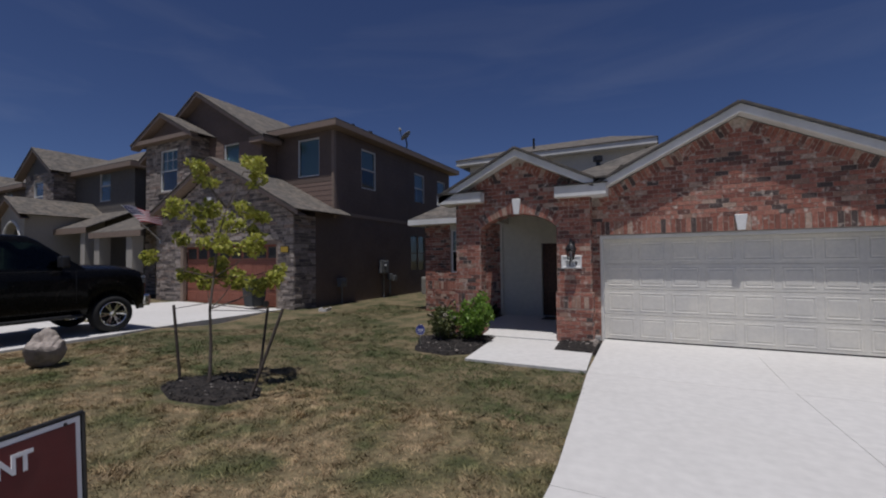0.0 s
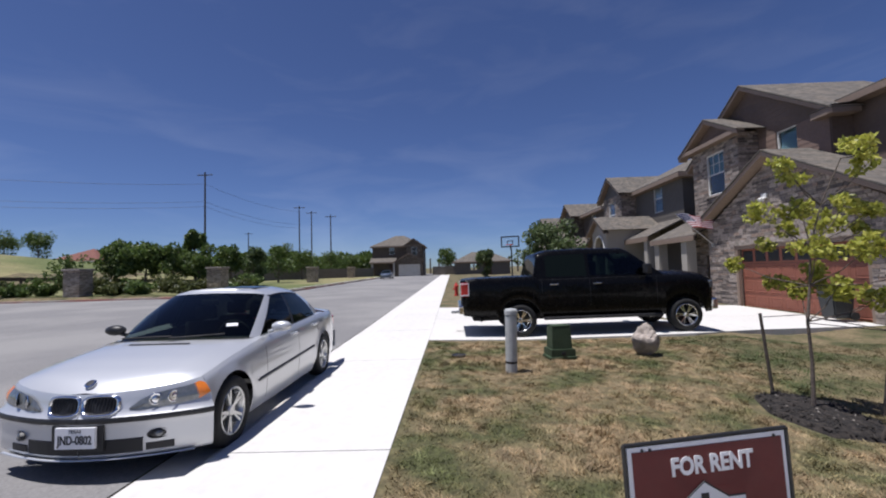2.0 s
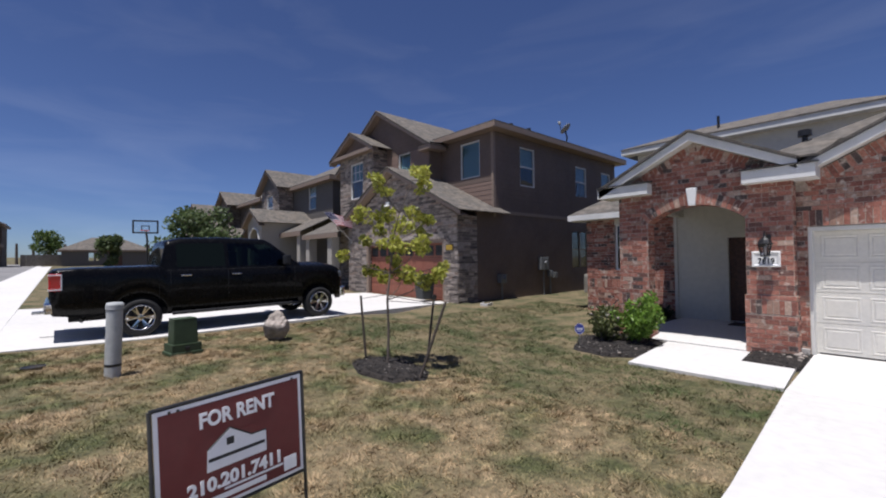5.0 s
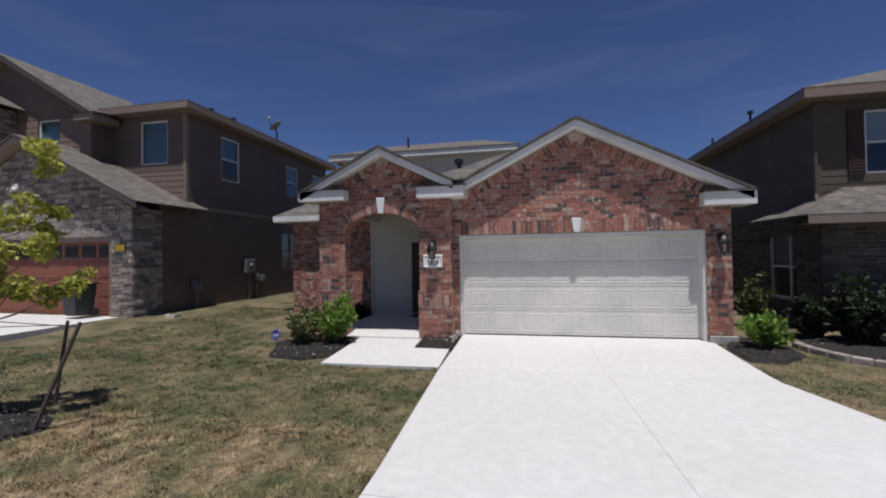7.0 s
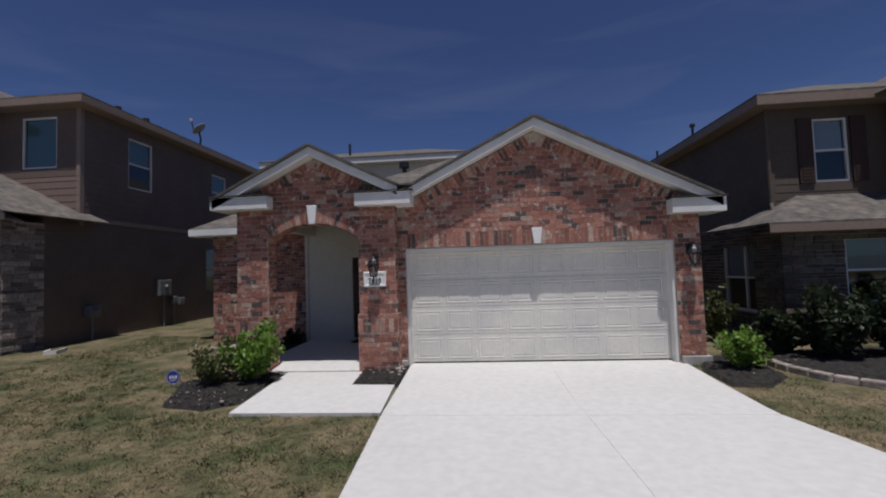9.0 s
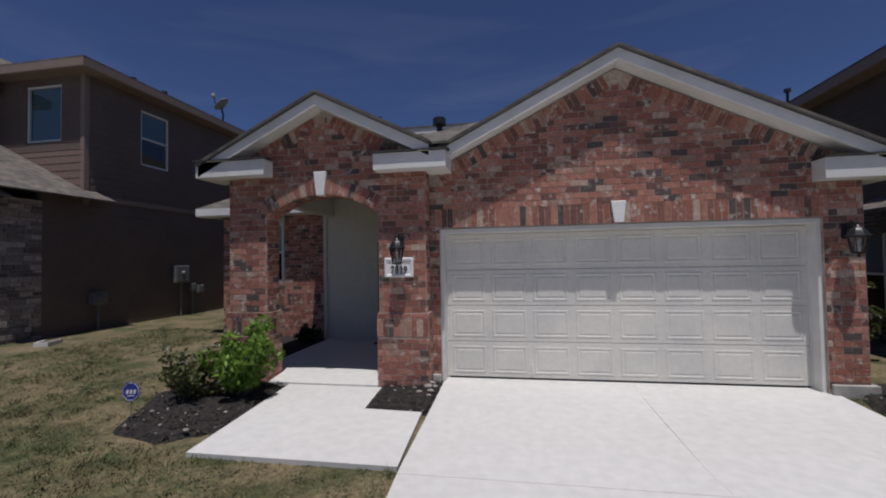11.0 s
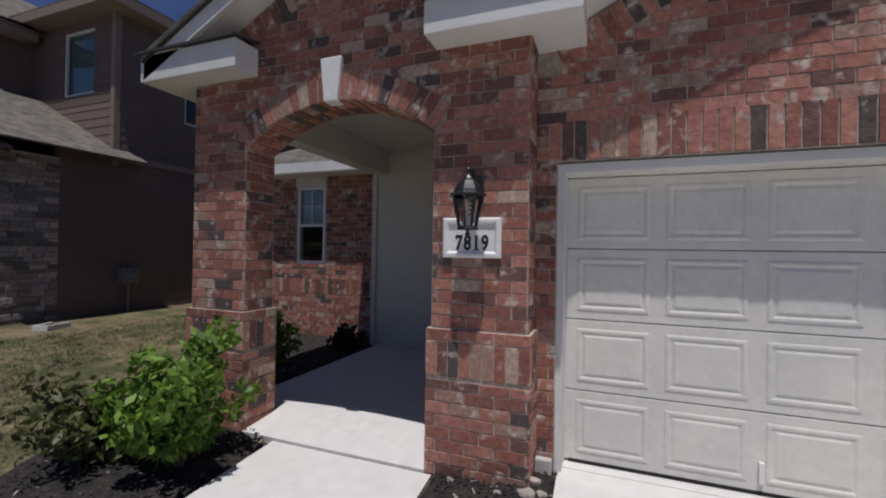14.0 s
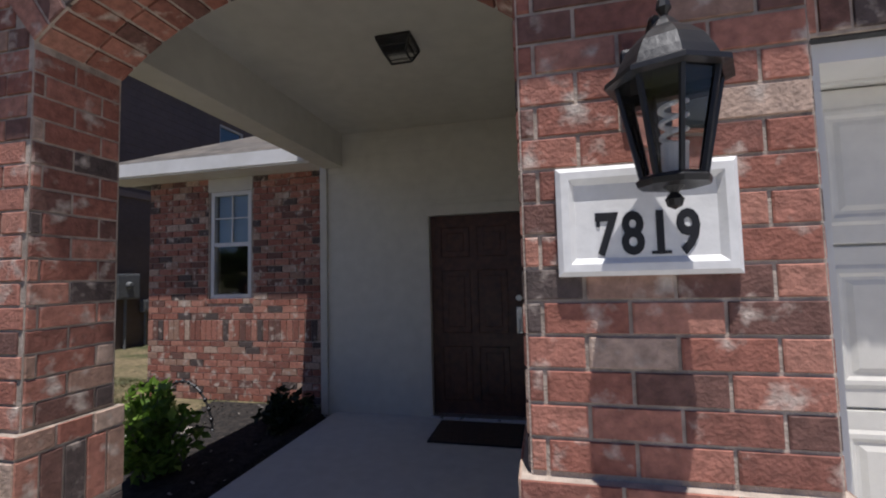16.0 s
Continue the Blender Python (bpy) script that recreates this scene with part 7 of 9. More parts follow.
def saloon(m):
    t = thing("sedan", "silver four-door sedan parked at the kerb", "car", m)
    paint = SILVER_PAINT
    hood = bent(part("bonnet", both_sides(lambda i, j: hood_at(i, j, 14), 10, 14), paint, t, "silver bonnet with two soft ridges"))
    for s in (1, -1):
        side = bent(part("side_panel", one_side(side_at, len(SIDE_X) - 1, len(SIDE_ROWS) - 1, s), paint, t, "silver doors and wings"))
        for x in (0.66, -0.31, -1.10):
            lo, hi = 0.24, SHOULDER(x) - 0.02
            pts = []
            for k in range(9):
                z = lo + (hi - lo) * k / 8
                v = (z - 0.175) / (SHOULDER(x) - 0.175)
                back = 0.20 * max(0.0, 0.55 - v) if x < -1 else 0.0
                pts.append((x + back, s * (WIDE(x) * float(np.interp(v, [r[0] for r in SIDE_ROWS], [r[1] for r in SIDE_ROWS])) - 0.0015), z))
            part("door_gap", tube(bmesh.new(), pts, 0.004, 5), BLACK_METAL, side)
        for x in (-0.16, -0.95):
            z = SHOULDER(x) - 0.12
            hd = box(bmesh.new(), x - 0.10, s * (WIDE(x) * 0.97), z, x + 0.09, s * (WIDE(x) * 0.97 + 0.035), z + 0.032, 0.01)
            part("door_handle", hd, paint, side)
        strip_at = lambda i, j: (0.86 - 1.76 * i / 12, WIDE(0.0) + (0.012 if 0 < j < 3 else -0.002), 0.445 + 0.05 * i / 12 + 0.014 * j)
        part("side_moulding", one_side(strip_at, 12, 3, s), BLACK_METAL, side, "dark rubber side moulding")
        ledge = lambda i, j: ((0.70 - 2.30 * i / 20), WIDE(0.70 - 2.30 * i / 20) * 0.92 - 0.075 * j / 3, SHOULDER(0.70 - 2.30 * i / 20) + 0.008 * j / 3)
        bent(part("window_ledge", one_side(ledge, 20, 3, s), paint, side))
    # front
    rows = [r[0] for r in NOSE_ROWS]
    cut = lambda a, b: [z for z in rows if a - 1e-6 <= z <= b + 1e-6]
    bumper = bent(part("bumper", both_sides(lambda i, j: nose_point(i / 24, cut(0.155, 0.435)[j]), 24, len(cut(0.155, 0.435)) - 1), paint, t, "silver front bumper"))
    bent(part("bumper_strip", both_sides(lambda i, j: nose_point(i / 24, (0.435, 0.44, 0.474, 0.479)[j], (0.0, 0.006, 0.006, 0.0)[j]), 24, 3), BLACK_METAL, bumper, "dark rubber bumper strip"))
    bent(part("front_panel", both_sides(lambda i, j: nose_point(i / 24, 0.478 + (SHOULDER(float(np.interp(i / 24, np.linspace(0, 1, 11), NOSE_X))) - 0.478) * (0.0, 0.05, 0.15, 0.3, 0.6, 0.85, 1.0)[j]), 24, 6), paint, t))
    part("inner_nose", box(bmesh.new(), 1.0, -0.6, 0.19, 1.7, 0.6, 0.6), RUBBER, t)
    intake = part("lower_intake", both_sides(lambda i, j: nose_point(0.41 * i / 8, (0.20, 0.205, 0.305, 0.31)[j], (0.0, 0.006, 0.006, 0.0)[j]), 8, 3), BLACK_INK, bumper, "black lower air intake")
    part("splitter", both_sides(lambda i, j: nose_point(0.8 * i / 16, (0.150, 0.152, 0.168, 0.172)[j], (0.02, 0.05, 0.05, 0.02)[j]), 16, 3), paint, bumper, smooth=True)
    for s in (1, -1):
        part("side_intake", one_side(lambda i, j: nose_point(0.43 + 0.2 * i / 5, (0.205, 0.21, 0.258, 0.263)[j], (0.0, 0.006, 0.006, 0.0)[j]), 5, 3, s), BLACK_INK, bumper)
        c = nose_point(0.52, 0.325)
        fog = part("fog_lamp", lathe(bmesh.new(), ((0.0, 0.012), (0.030, 0.012), (0.042, 0.004), (0.05, 0.014), (0.056, -0.01)), 20, pose(c.x, c.y * s, c.z, 0, 0, s * 34) @ pose(0, 0, 0, 0, 90) @ Matrix.Diagonal((0.72, 1.5, 1, 1))), BLACK_METAL, bumper, "oval fog lamp recess")
        part("fog_lens", lathe(bmesh.new(), ((0.0, 0.020), (0.016, 0.018), (0.024, 0.010)), 16, pose(c.x, c.y * s, c.z, 0, 0, s * 34) @ pose(0, 0, 0, 0, 90) @ Matrix.Diagonal((1, 1.2, 1, 1))), HEADLAMP, fog, smooth=True)

        def lens_at(i, j, u0=0.31, u1=0.85, n=14):
            u = u0 + (u1 - u0) * i / n
            f = (u - 0.31) / 0.67
            x = float(np.interp(u, np.linspace(0, 1, 11), NOSE_X))
            lo = float(np.interp(f, (0, 0.1, 0.3, 0.55, 0.8, 1.0), (0.520, 0.512, 0.520, 0.528, 0.550, 0.590)))
            hi = float(np.interp(f, (0, 0.1, 0.25, 0.5, 0.9, 1.0), (0.535, 0.585, 0.625, 0.650, SHOULDER(x) - 0.022, SHOULDER(x) - 0.045)))
            v = j / 6
            return nose_point(u, lo + (hi - lo) * v, 0.007 + 0.010 * math.sin(math.pi * v))

        lens = bent(part("headlight", one_side(lens_at, 14, 6, s), HEADLAMP, t, "clear headlight lens"))
        for u, z, r in ((0.49, 0.585, 0.047), (0.63, 0.592, 0.050)):
            c = nose_point(u, z, 0.012)
            ang = s * (22 + 40 * (u - 0.4) / 0.3)
            part("headlight_reflector", lathe(bmesh.new(), ((0.0, 0.010), (r * 0.45, 0.012), (r * 0.8, 0.004), (r * 0.92, 0.010), (r, 0.004)), 20, pose(c.x, c.y * s, c.z, 0, 0, ang) @ pose(0, 0, 0, 0, 84)), CHROME, lens, smooth=True)
        bent(part("indicator", one_side(lambda i, j: lens_at(i, j, 0.84, 0.985, 5), 5, 6, s), AMBER, t, "amber indicator"))
        shape = [(0.142 + 0.118 * math.copysign(abs(math.cos(k * math.tau / 20)) ** 0.62, math.cos(k * math.tau / 20)), 0.564 + 0.062 * math.copysign(abs(math.sin(k * math.tau / 20)) ** 0.55, math.sin(k * math.tau / 20))) for k in range(20)]
        bm = bmesh.new()
        rings = []
        for f, o in ((1.22, 0.0), (1.20, 0.016), (1.10, 0.022), (0.99, 0.014), (0.96, 0.004)):
            ring = []
            for y, z in shape:
                yy, zz = 0.142 + (y - 0.142) * f, 0.564 + (z - 0.564) * f
                p = nose_point(max(yy, 0.0) / 1.2 if yy < 0.24 else 0.2 + (yy - 0.24) / 0.9, min(zz, 0.634), o)
                ring.append(bm.verts.new((p.x, s * max(yy, 0.006), zz)))
            rings.append(ring)
        for p, q in zip(rings, rings[1:]):
            for k in range(20):
                bm.faces.new((p[k], p[(k + 1) % 20], q[(k + 1) % 20], q[k]))
        bmesh.ops.recalc_face_normals(bm, faces=bm.faces)
        grille = part("grille_surround", bm, CHROME, t, "chrome kidney-shaped grille surround", True)
        bm = bmesh.new()
        pts = []
        for y, z in shape:
            yy, zz = 0.142 + (y - 0.142) * 0.98, 0.564 + (z - 0.564) * 0.98
            p = nose_point(yy / 1.2, zz, 0.005)
            pts.append(bm.verts.new((p.x, s * yy, zz)))
        bm.faces.new(pts)
        part("grille", bm, BLACK_INK, grille)
        for k in range(9):
            y = 0.046 + k * 0.024
            lo, hi = nose_point(y / 1.2, 0.516, 0.008), nose_point(y / 1.2, 0.612, 0.008)
            part("grille_slat", rod(bmesh.new(), (lo.x, s * y, 0.516), (hi.x, s * y, 0.612), 0.0035, n=5), BLACK_METAL, grille)
        part("mirror", tube(ball(bmesh.new(), (0.47, s * 0.95, 0.965), 1.0, (0.07, 0.115, 0.058), 16), [(0.47, s * 0.80, 0.905), (0.47, s * 0.90, 0.93)], 0.022, 8), paint if s > 0 else BLACK_METAL, t, smooth=True)
        bm = box(bmesh.new(), -2.32, s * 0.52, 0.68, -2.12, s * 0.765, 0.82, 0.03)
        part("tail_light", bm, RED_LENS, t, "red tail light")
        for a in AXLES:
            wheel(t, a, s * (WIDE(a) - 0.105), WHEEL_R, 0.205, 5, STEEL, s)
    c = Vector(hood_at(0, 1, 14))
    badge = part("badge", lathe(bmesh.new(), ((0.0, 0.006), (0.034, 0.005), (0.041, 0.0)), 20, pose(c.x + 0.02, 0, c.z + 0.008, 0, 32)), CHROME, t, "plain round badge")
    part("badge_face", lathe(bmesh.new(), ((0.0, 0.0085), (0.027, 0.0075), (0.028, 0.004)), 20, pose(c.x + 0.02, 0, c.z + 0.008, 0, 32)), BLACK_METAL, badge)
    part("cowl_vent", slab(bmesh.new(), [(1.10, -0.30, HOOD(1.1) + 0.004), (1.13, -0.30, HOOD(1.13) + 0.004), (1.13, 0.30, HOOD(1.13) + 0.004), (1.10, 0.30, HOOD(1.1) + 0.004)], (0, 0, 0.002)), BLACK_INK, hood, "narrow black cowl slot")
    part("scuttle", both_sides(lambda i, j: Vector(GLASS_BASE[i]) + Vector((0.03 - 0.05 * j, 0, -0.008 - 0.004 * j)), 4, 2), BLACK_METAL, t)
    # cabin
    screen = bent(part("windscreen", both_sides(lambda i, j: cabin_at(i, j), 3, 4), CAR_GLASS, t, "clear green-tinted windscreen"))
    rear = bent(part("rear_window", both_sides(lambda i, j: cabin_at(12 + i, j), 2, 4), TINTED, t, "dark rear window"))
    screen.visible_shadow = False
    roof = bent(part("cab_roof", both_sides(roof_at, 14, 4), paint, t, "silver roof"))
    for s in (1, -1):
        for lo, hi, mat in ((3, 5, paint), (7, 8, BLACK_METAL), (10, 12, paint)):
            bent(part("pillar", one_side(lambda i, j: cabin_at(lo + i, j), hi - lo, 4, s), mat, t))
        for lo, hi, mat in ((5, 7, CAR_GLASS), (8, 10, TINTED)):
            w = bent(part("side_window", one_side(lambda i, j: cabin_at(lo + i, j), hi - lo, 4, s), mat, t, "tinted side window"))
            if mat is CAR_GLASS:
                w.visible_shadow = False
        trim_line = [tuple(Vector((p[0], s * (p[1] + 0.006), p[2] + 0.006))) for p in GLASS_BASE[5:11]]
        part("window_trim", tube(bmesh.new(), trim_line, 0.007, 6), BLACK_METAL, t)
        edge_line = [tuple(Vector((p[0], s * (p[1] + 0.004), p[2]))) for p in GLASS_TOP[4:11]]
        part("window_trim", tube(bmesh.new(), edge_line, 0.006, 6), BLACK_METAL, t)
    part("sunroof", both_sides(lambda i, j: (-0.05 - 0.48 * j / 6, 0.40 * i / 4, 1.411 - 0.06 * (0.37 - 0.48 * j / 6) ** 2 - 0.016 * (i / 4) ** 2), 4, 6), TINTED, roof, "dark sunroof glass")
    # inside
    part("floor_pan", box(bmesh.new(), -2.1, -0.68, 0.20, 1.0, 0.68, 0.32), RUBBER, t)
    part("dashboard", box(bmesh.new(), 0.42, -0.66, 0.60, 0.92, 0.66, 0.865, 0.05), CABIN, t, "dark dashboard")
    part("steering_wheel", tube(bmesh.new(), [(0.34 + 0.06 * math.sin(a), 0.36 + 0.18 * math.cos(a), 0.86 + 0.17 * math.sin(a)) for a in [k * math.tau / 20 for k in range(21)]], 0.014, 7), CABIN, t)
    for x in (-0.25, -1.05):
        for y in (-0.36, 0.36):
            bm = box(bmesh.new(), x - 0.11, y - 0.23, 0.40, x + 0.05, y + 0.23, 0.98, 0.05)
            box(bm, x - 0.10, y - 0.13, 1.0, x, y + 0.13, 1.17, 0.035)
            box(bm, x - 0.05, y - 0.23, 0.38, x + 0.45, y + 0.23, 0.54, 0.05)
            part("seat", bm, CABIN, t, "dark cloth seat")
    part("inner_mirror", box(bmesh.new(), 0.22, -0.10, 1.21, 0.25, 0.10, 1.27, 0.012), CABIN, t)
    for a in AXLES:
        part("wheel_housing", box(bmesh.new(), a - ARCH, -0.64, 0.2, a + ARCH, 0.64, WHEEL_R + ARCH - 0.02), RUBBER, t)
    # boot and tail
    deck = lambda i, j: (-1.70 - 0.52 * j / 8 - 0.03 * (1 - (i / 6) ** 2), WIDE(-1.70 - 0.52 * j / 8) * 0.92 * i / 6, SHOULDER(-1.70 - 0.5 * j / 8) + (0.07 - 0.02 * j / 8) * (1 - (i / 6) ** 3))
    bent(part("boot_lid", both_sides(deck, 6, 8), paint, t, "silver boot lid"))
    tail = lambda i, j: (-2.22 - 0.10 * (1 - (i / 6) ** 4) - 0.05 * math.sin(math.pi * j / 6), WIDE(-2.2) * (0.92 + 0.05 * math.sin(math.pi * j / 6)) * i / 6, 0.26 + (SHOULDER(-2.2) + 0.05 * (1 - (i / 6) ** 3) - 0.26) * j / 6)
    bent(part("tail_panel", both_sides(tail, 6, 6), paint, t))
    part("rear_bumper", both_sides(lambda i, j: (-2.28 - 0.09 * (1 - (i / 8) ** 4), 0.79 * i / 8, (0.28, 0.30, 0.50, 0.56)[j]), 8, 3), paint, t, smooth=True)
    # plate, sticker, wipers
    plate = part("number_plate", box(bmesh.new(), 2.029, -0.155, 0.262, 2.051, 0.155, 0.420, 0.004), SIGN_WHITE, t, "white licence plate")
    lettering("plate_text", "JND-0802", 0.092, BLACK_INK, plate, pose(2.0522, 0, 0.325, 90, 0, 90), width=0.70, offset=0.002)
    lettering("plate_heading", "TEXAS", 0.036, BLACK_INK, plate, pose(2.0522, 0, 0.392, 90, 0, 90), width=0.95)
    part("plate_bracket", box(bmesh.new(), 2.010, -0.20, 0.235, 2.028, 0.20, 0.428, 0.004), BLACK_METAL, plate)
    p = cabin_at(2, 1)
    part("windscreen_sticker", box(bmesh.new(), -0.004, -0.055, -0.022, 0.004, 0.055, 0.022), SIGN_WHITE, screen, m=Matrix.Translation(p + Vector((0.014, -0.02, 0.006))) @ pose(0, 0, 0, 0, -55, 24))
    for y0, y1 in ((-0.50, 0.02), (0.02, 0.52)):
        a, b = Vector((1.0 - 0.22 * y0 * y0, y0, 0.932)), Vector((0.96 - 0.30 * y1 * y1, y1, 0.945))
        part("wiper", tube(bmesh.new(), [a, b], 0.010, 5), RUBBER, t)
    return t


saloon(pose(-4.38, -4.94, 0.222))

PICKUP = {
    "x": (-3.04, -3.0, -2.7, -1.4, -1.3, 0.9, 1.5, 2.2, 2.46, 2.60, 2.65),
    "half": (0.93, 0.97, 0.99, 0.99, 0.99, 0.995, 0.995, 0.985, 0.96, 0.91, 0.85),
    "shoulder": (1.28, 1.33, 1.355, 1.36, 1.29, 1.27, 1.28, 1.27, 1.23, 1.17, 1.08),
    "top": (1.31, 1.35, 1.375, 1.38, 1.31, 1.29, 1.39, 1.375, 1.33, 1.26, 1.15),
    "under": (0.58, 0.52, 0.48, 0.44, 0.40, 0.40, 0.40, 0.42, 0.42, 0.42, 0.45),
    "axles": (1.98, -1.73), "wheel": 0.37, "arch": 0.45, "sill": 0.40, "tyre": 0.275, "spokes": 6, "rim": CHROME, "paint": BLACK_PAINT,
    "cabin": {"x": (-1.40, -1.28, -1.0, -0.2, 0.72, 0.86, 1.52), "z": (1.31, 1.86, 1.94, 1.96, 1.93, 1.86, 1.31), "roof_half": 0.72, "posts": (-1.1, -0.18, -0.10, 0.95, 1.2), "windows": ((-1.08, -0.18), (-0.10, 1.1)), "screen": (0.88, 1.46), "rear": (-1.39, -1.29), "seats": (-0.85, 0.1)},
    "mirror": (1.12, 1.33, 0.96), "mirror_h": 0.22, "mirror_mat": BLACK_METAL, "handles": (0.02, -0.95), "handle_drop": 0.14, "handle_mat": CHROME, "gaps": (1.35, -0.14, -1.22, -1.42), "clear": (-0.10,),
}
truck = vehicle("pickup_truck", "black crew-cab pickup truck parked on the driveway", "pickup truck", pose(-9.84, 1.20, 0.24, 0, 0, 90) @ pose(0, 0, 0, 0, -0.6, 0), PICKUP)
for s in (-1, 1):
    tl = part("tail_light", box(bmesh.new(), -3.055, s * 0.80, 0.96, -2.88, s * 0.985, 1.27, 0.02), RED_LENS, truck, "red tail light with pale bars")
    for z in (0.975, 1.235):
        part("tail_bar", box(bmesh.new(), -3.06, s * 0.80, z, -2.872, s * 0.992, z + 0.022, 0.004), SIGN_WHITE, tl, "pale lamp bar")
    part("tail_bar", box(bmesh.new(), -2.892, s * 0.90, 0.998, -2.872, s * 0.992, 1.234, 0.004), SIGN_WHITE, tl, "pale lamp bar")
    part("headlight", box(bmesh.new(), 2.40, s * 0.66, 0.95, 2.64, s * 0.925, 1.13, 0.04), HEADLAMP, truck)
    part("running_board", tube(bmesh.new(), [(-1.2, s * 0.97, 0.40), (1.45, s * 0.97, 0.40)], 0.035, 10), BLACK_METAL, truck, "black running board")
    part("window_trim", box(bmesh.new(), -1.1, s * 0.937, 1.262, 1.15, s * 0.95, 1.28), BLACK_METAL, truck)
part("rear_bumper", box(bmesh.new(), -3.12, -0.93, 0.56, -2.97, 0.93, 0.76, 0.03), CHROME, truck, "chrome rear bumper")
part("front_bumper", box(bmesh.new(), 2.58, -0.90, 0.46, 2.74, 0.90, 0.72, 0.04), CHROME, truck, "chrome front bumper")
part("tow_hitch", box(bmesh.new(), -3.30, -0.05, 0.50, -3.05, 0.05, 0.56, 0.01), STEEL, truck, "steel tow hitch")
part("tailgate", box(bmesh.new(), -3.055, -0.78, 0.80, -3.02, 0.78, 1.31, 0.01), BLACK_PAINT, truck)
part("exhaust", tube(bmesh.new(), [(-2.2, -0.6, 0.50), (-2.55, -0.75, 0.44), (-2.62, -0.88, 0.40)], 0.04), BLACK_METAL, truck)
part("grille", box(bmesh.new(), 2.61, -0.62, 0.80, 2.68, 0.62, 1.10, 0.02), CHROME, truck, "chrome grille")

far_car = vehicle("parked_car", "dark blue-grey car parked far along the street", "car", pose(-70, -12.9, level(-70, -12.0) + 0.03), dict(SEDAN, paint=material("blue_grey_car_paint", (0.10, 0.12, 0.15), 0.3, 0.5, var=0.03, coat=1.0, bump=0)))
for s in (-1, 1):
    part("headlight", ball(bmesh.new(), (2.0, s * 0.50, 0.605), 1.0, (0.13, 0.225, 0.072), 12), HEADLAMP, far_car)


# ---- trees and shrubs ----
def young_tree(x, y):
    t = thing("young_tree", "slender young tree with lime leaves tied between stakes", "tree")
    z0 = level(x, y) + 0.03
    rng = random.Random(8)
    r, u = Vector((0.44, 0.90, 0)), Vector((-0.90, 0.44, 0))
    bm = bmesh.new()
    spine = [Vector((x, y, z0)) + r * a + u * b + Vector((0, 0, c)) for a, b, c in ((0, 0, -0.05), (0.02, 0.01, 0.5), (0.0, -0.02, 0.95), (0.05, 0.02, 1.35), (0.08, 0.0, 1.8), (0.2, 0.03, 2.25), (0.40, 0.02, 2.75))]
    for i, (a, b) in enumerate(zip(spine, spine[1:])):
        rod(bm, a, b, 0.022 - i * 0.0028, 0.022 - (i + 1) * 0.0028, 8)
    clumps = []
    for a, up, rad in ((0.52, 2.80, 0.16), (0.60, 2.66, 0.13), (-0.12, 2.72, 0.13), (-0.02, 2.55, 0.11), (0.42, 2.25, 0.15), (-0.28, 2.20, 0.17), (0.02, 2.22, 0.16), (0.28, 2.1, 0.17), (0.70, 2.18, 0.13), (0.05, 1.78, 0.17), (0.45, 1.75, 0.17), (-0.30, 1.85, 0.11), (-0.62, 1.62, 0.12), (0.0, 1.30, 0.16), (0.30, 1.32, 0.19), (0.52, 1.22, 0.16), (0.72, 1.30, 0.15), (0.95, 1.45, 0.10), (-0.25, 1.38, 0.13), (0.2, 1.52, 0.14), (0.6, 1.95, 0.12), (-0.1, 2.0, 0.12)):
        b = rng.uniform(-0.4, 0.4)
        p = Vector((x, y, z0)) + r * a + u * b + Vector((0, 0, up))
        k = min(range(2, 7), key=lambda i: (spine[i] - p).length + (0 if spine[i].z < p.z else 0.5))
        mid = spine[k].lerp(p, 0.55) + Vector((0, 0, -0.05))
        rod(bm, spine[k], mid, 0.008, 0.006, 5), rod(bm, mid, p, 0.006, 0.003, 5)
        clumps.append((*p, rad * 0.8))
        for _ in range(3):
            o = Vector((rng.uniform(-1, 1), rng.uniform(-1, 1), rng.uniform(-0.6, 0.5))) * rad * 0.9
            clumps.append((*(p + o), rad * 0.55))
    part("trunk", bm, BARK, t, "thin grey-brown trunk")
    foliage("crown", t, LEAF_LIME, 3900, clumps, 0.040, 4, "sparse lime green leaves", long=1.9)
    return t


young_tree(-4.0, 1.9)
for x, y, tx, ty, h in ((-4.62, 1.92, -4.68, 1.86, 0.98), (-3.27, 1.88, -3.02, 2.18, 1.02), (-3.95, 2.6, -3.9, 2.72, 0.95)):
    z = level(x, y)
    st = thing("tree_stake", "dark green metal tree stake tied to the young tree", "tree stake", group="stakes round the young tree")
    bm = rod(bmesh.new(), (x, y, z - 0.1), (tx, ty, z + h), 0.02, 0.018, 8)
    part("stake", bm, POLE_WOOD, st)
    part("tie", tube(bmesh.new(), [(tx, ty, z + h - 0.05), ((tx - 4.0) / 2, (ty + 1.9) / 2, z + h - 0.0), (-4.0, 1.9, z + h + 0.05)], 0.005, 5), BLACK_METAL, st)


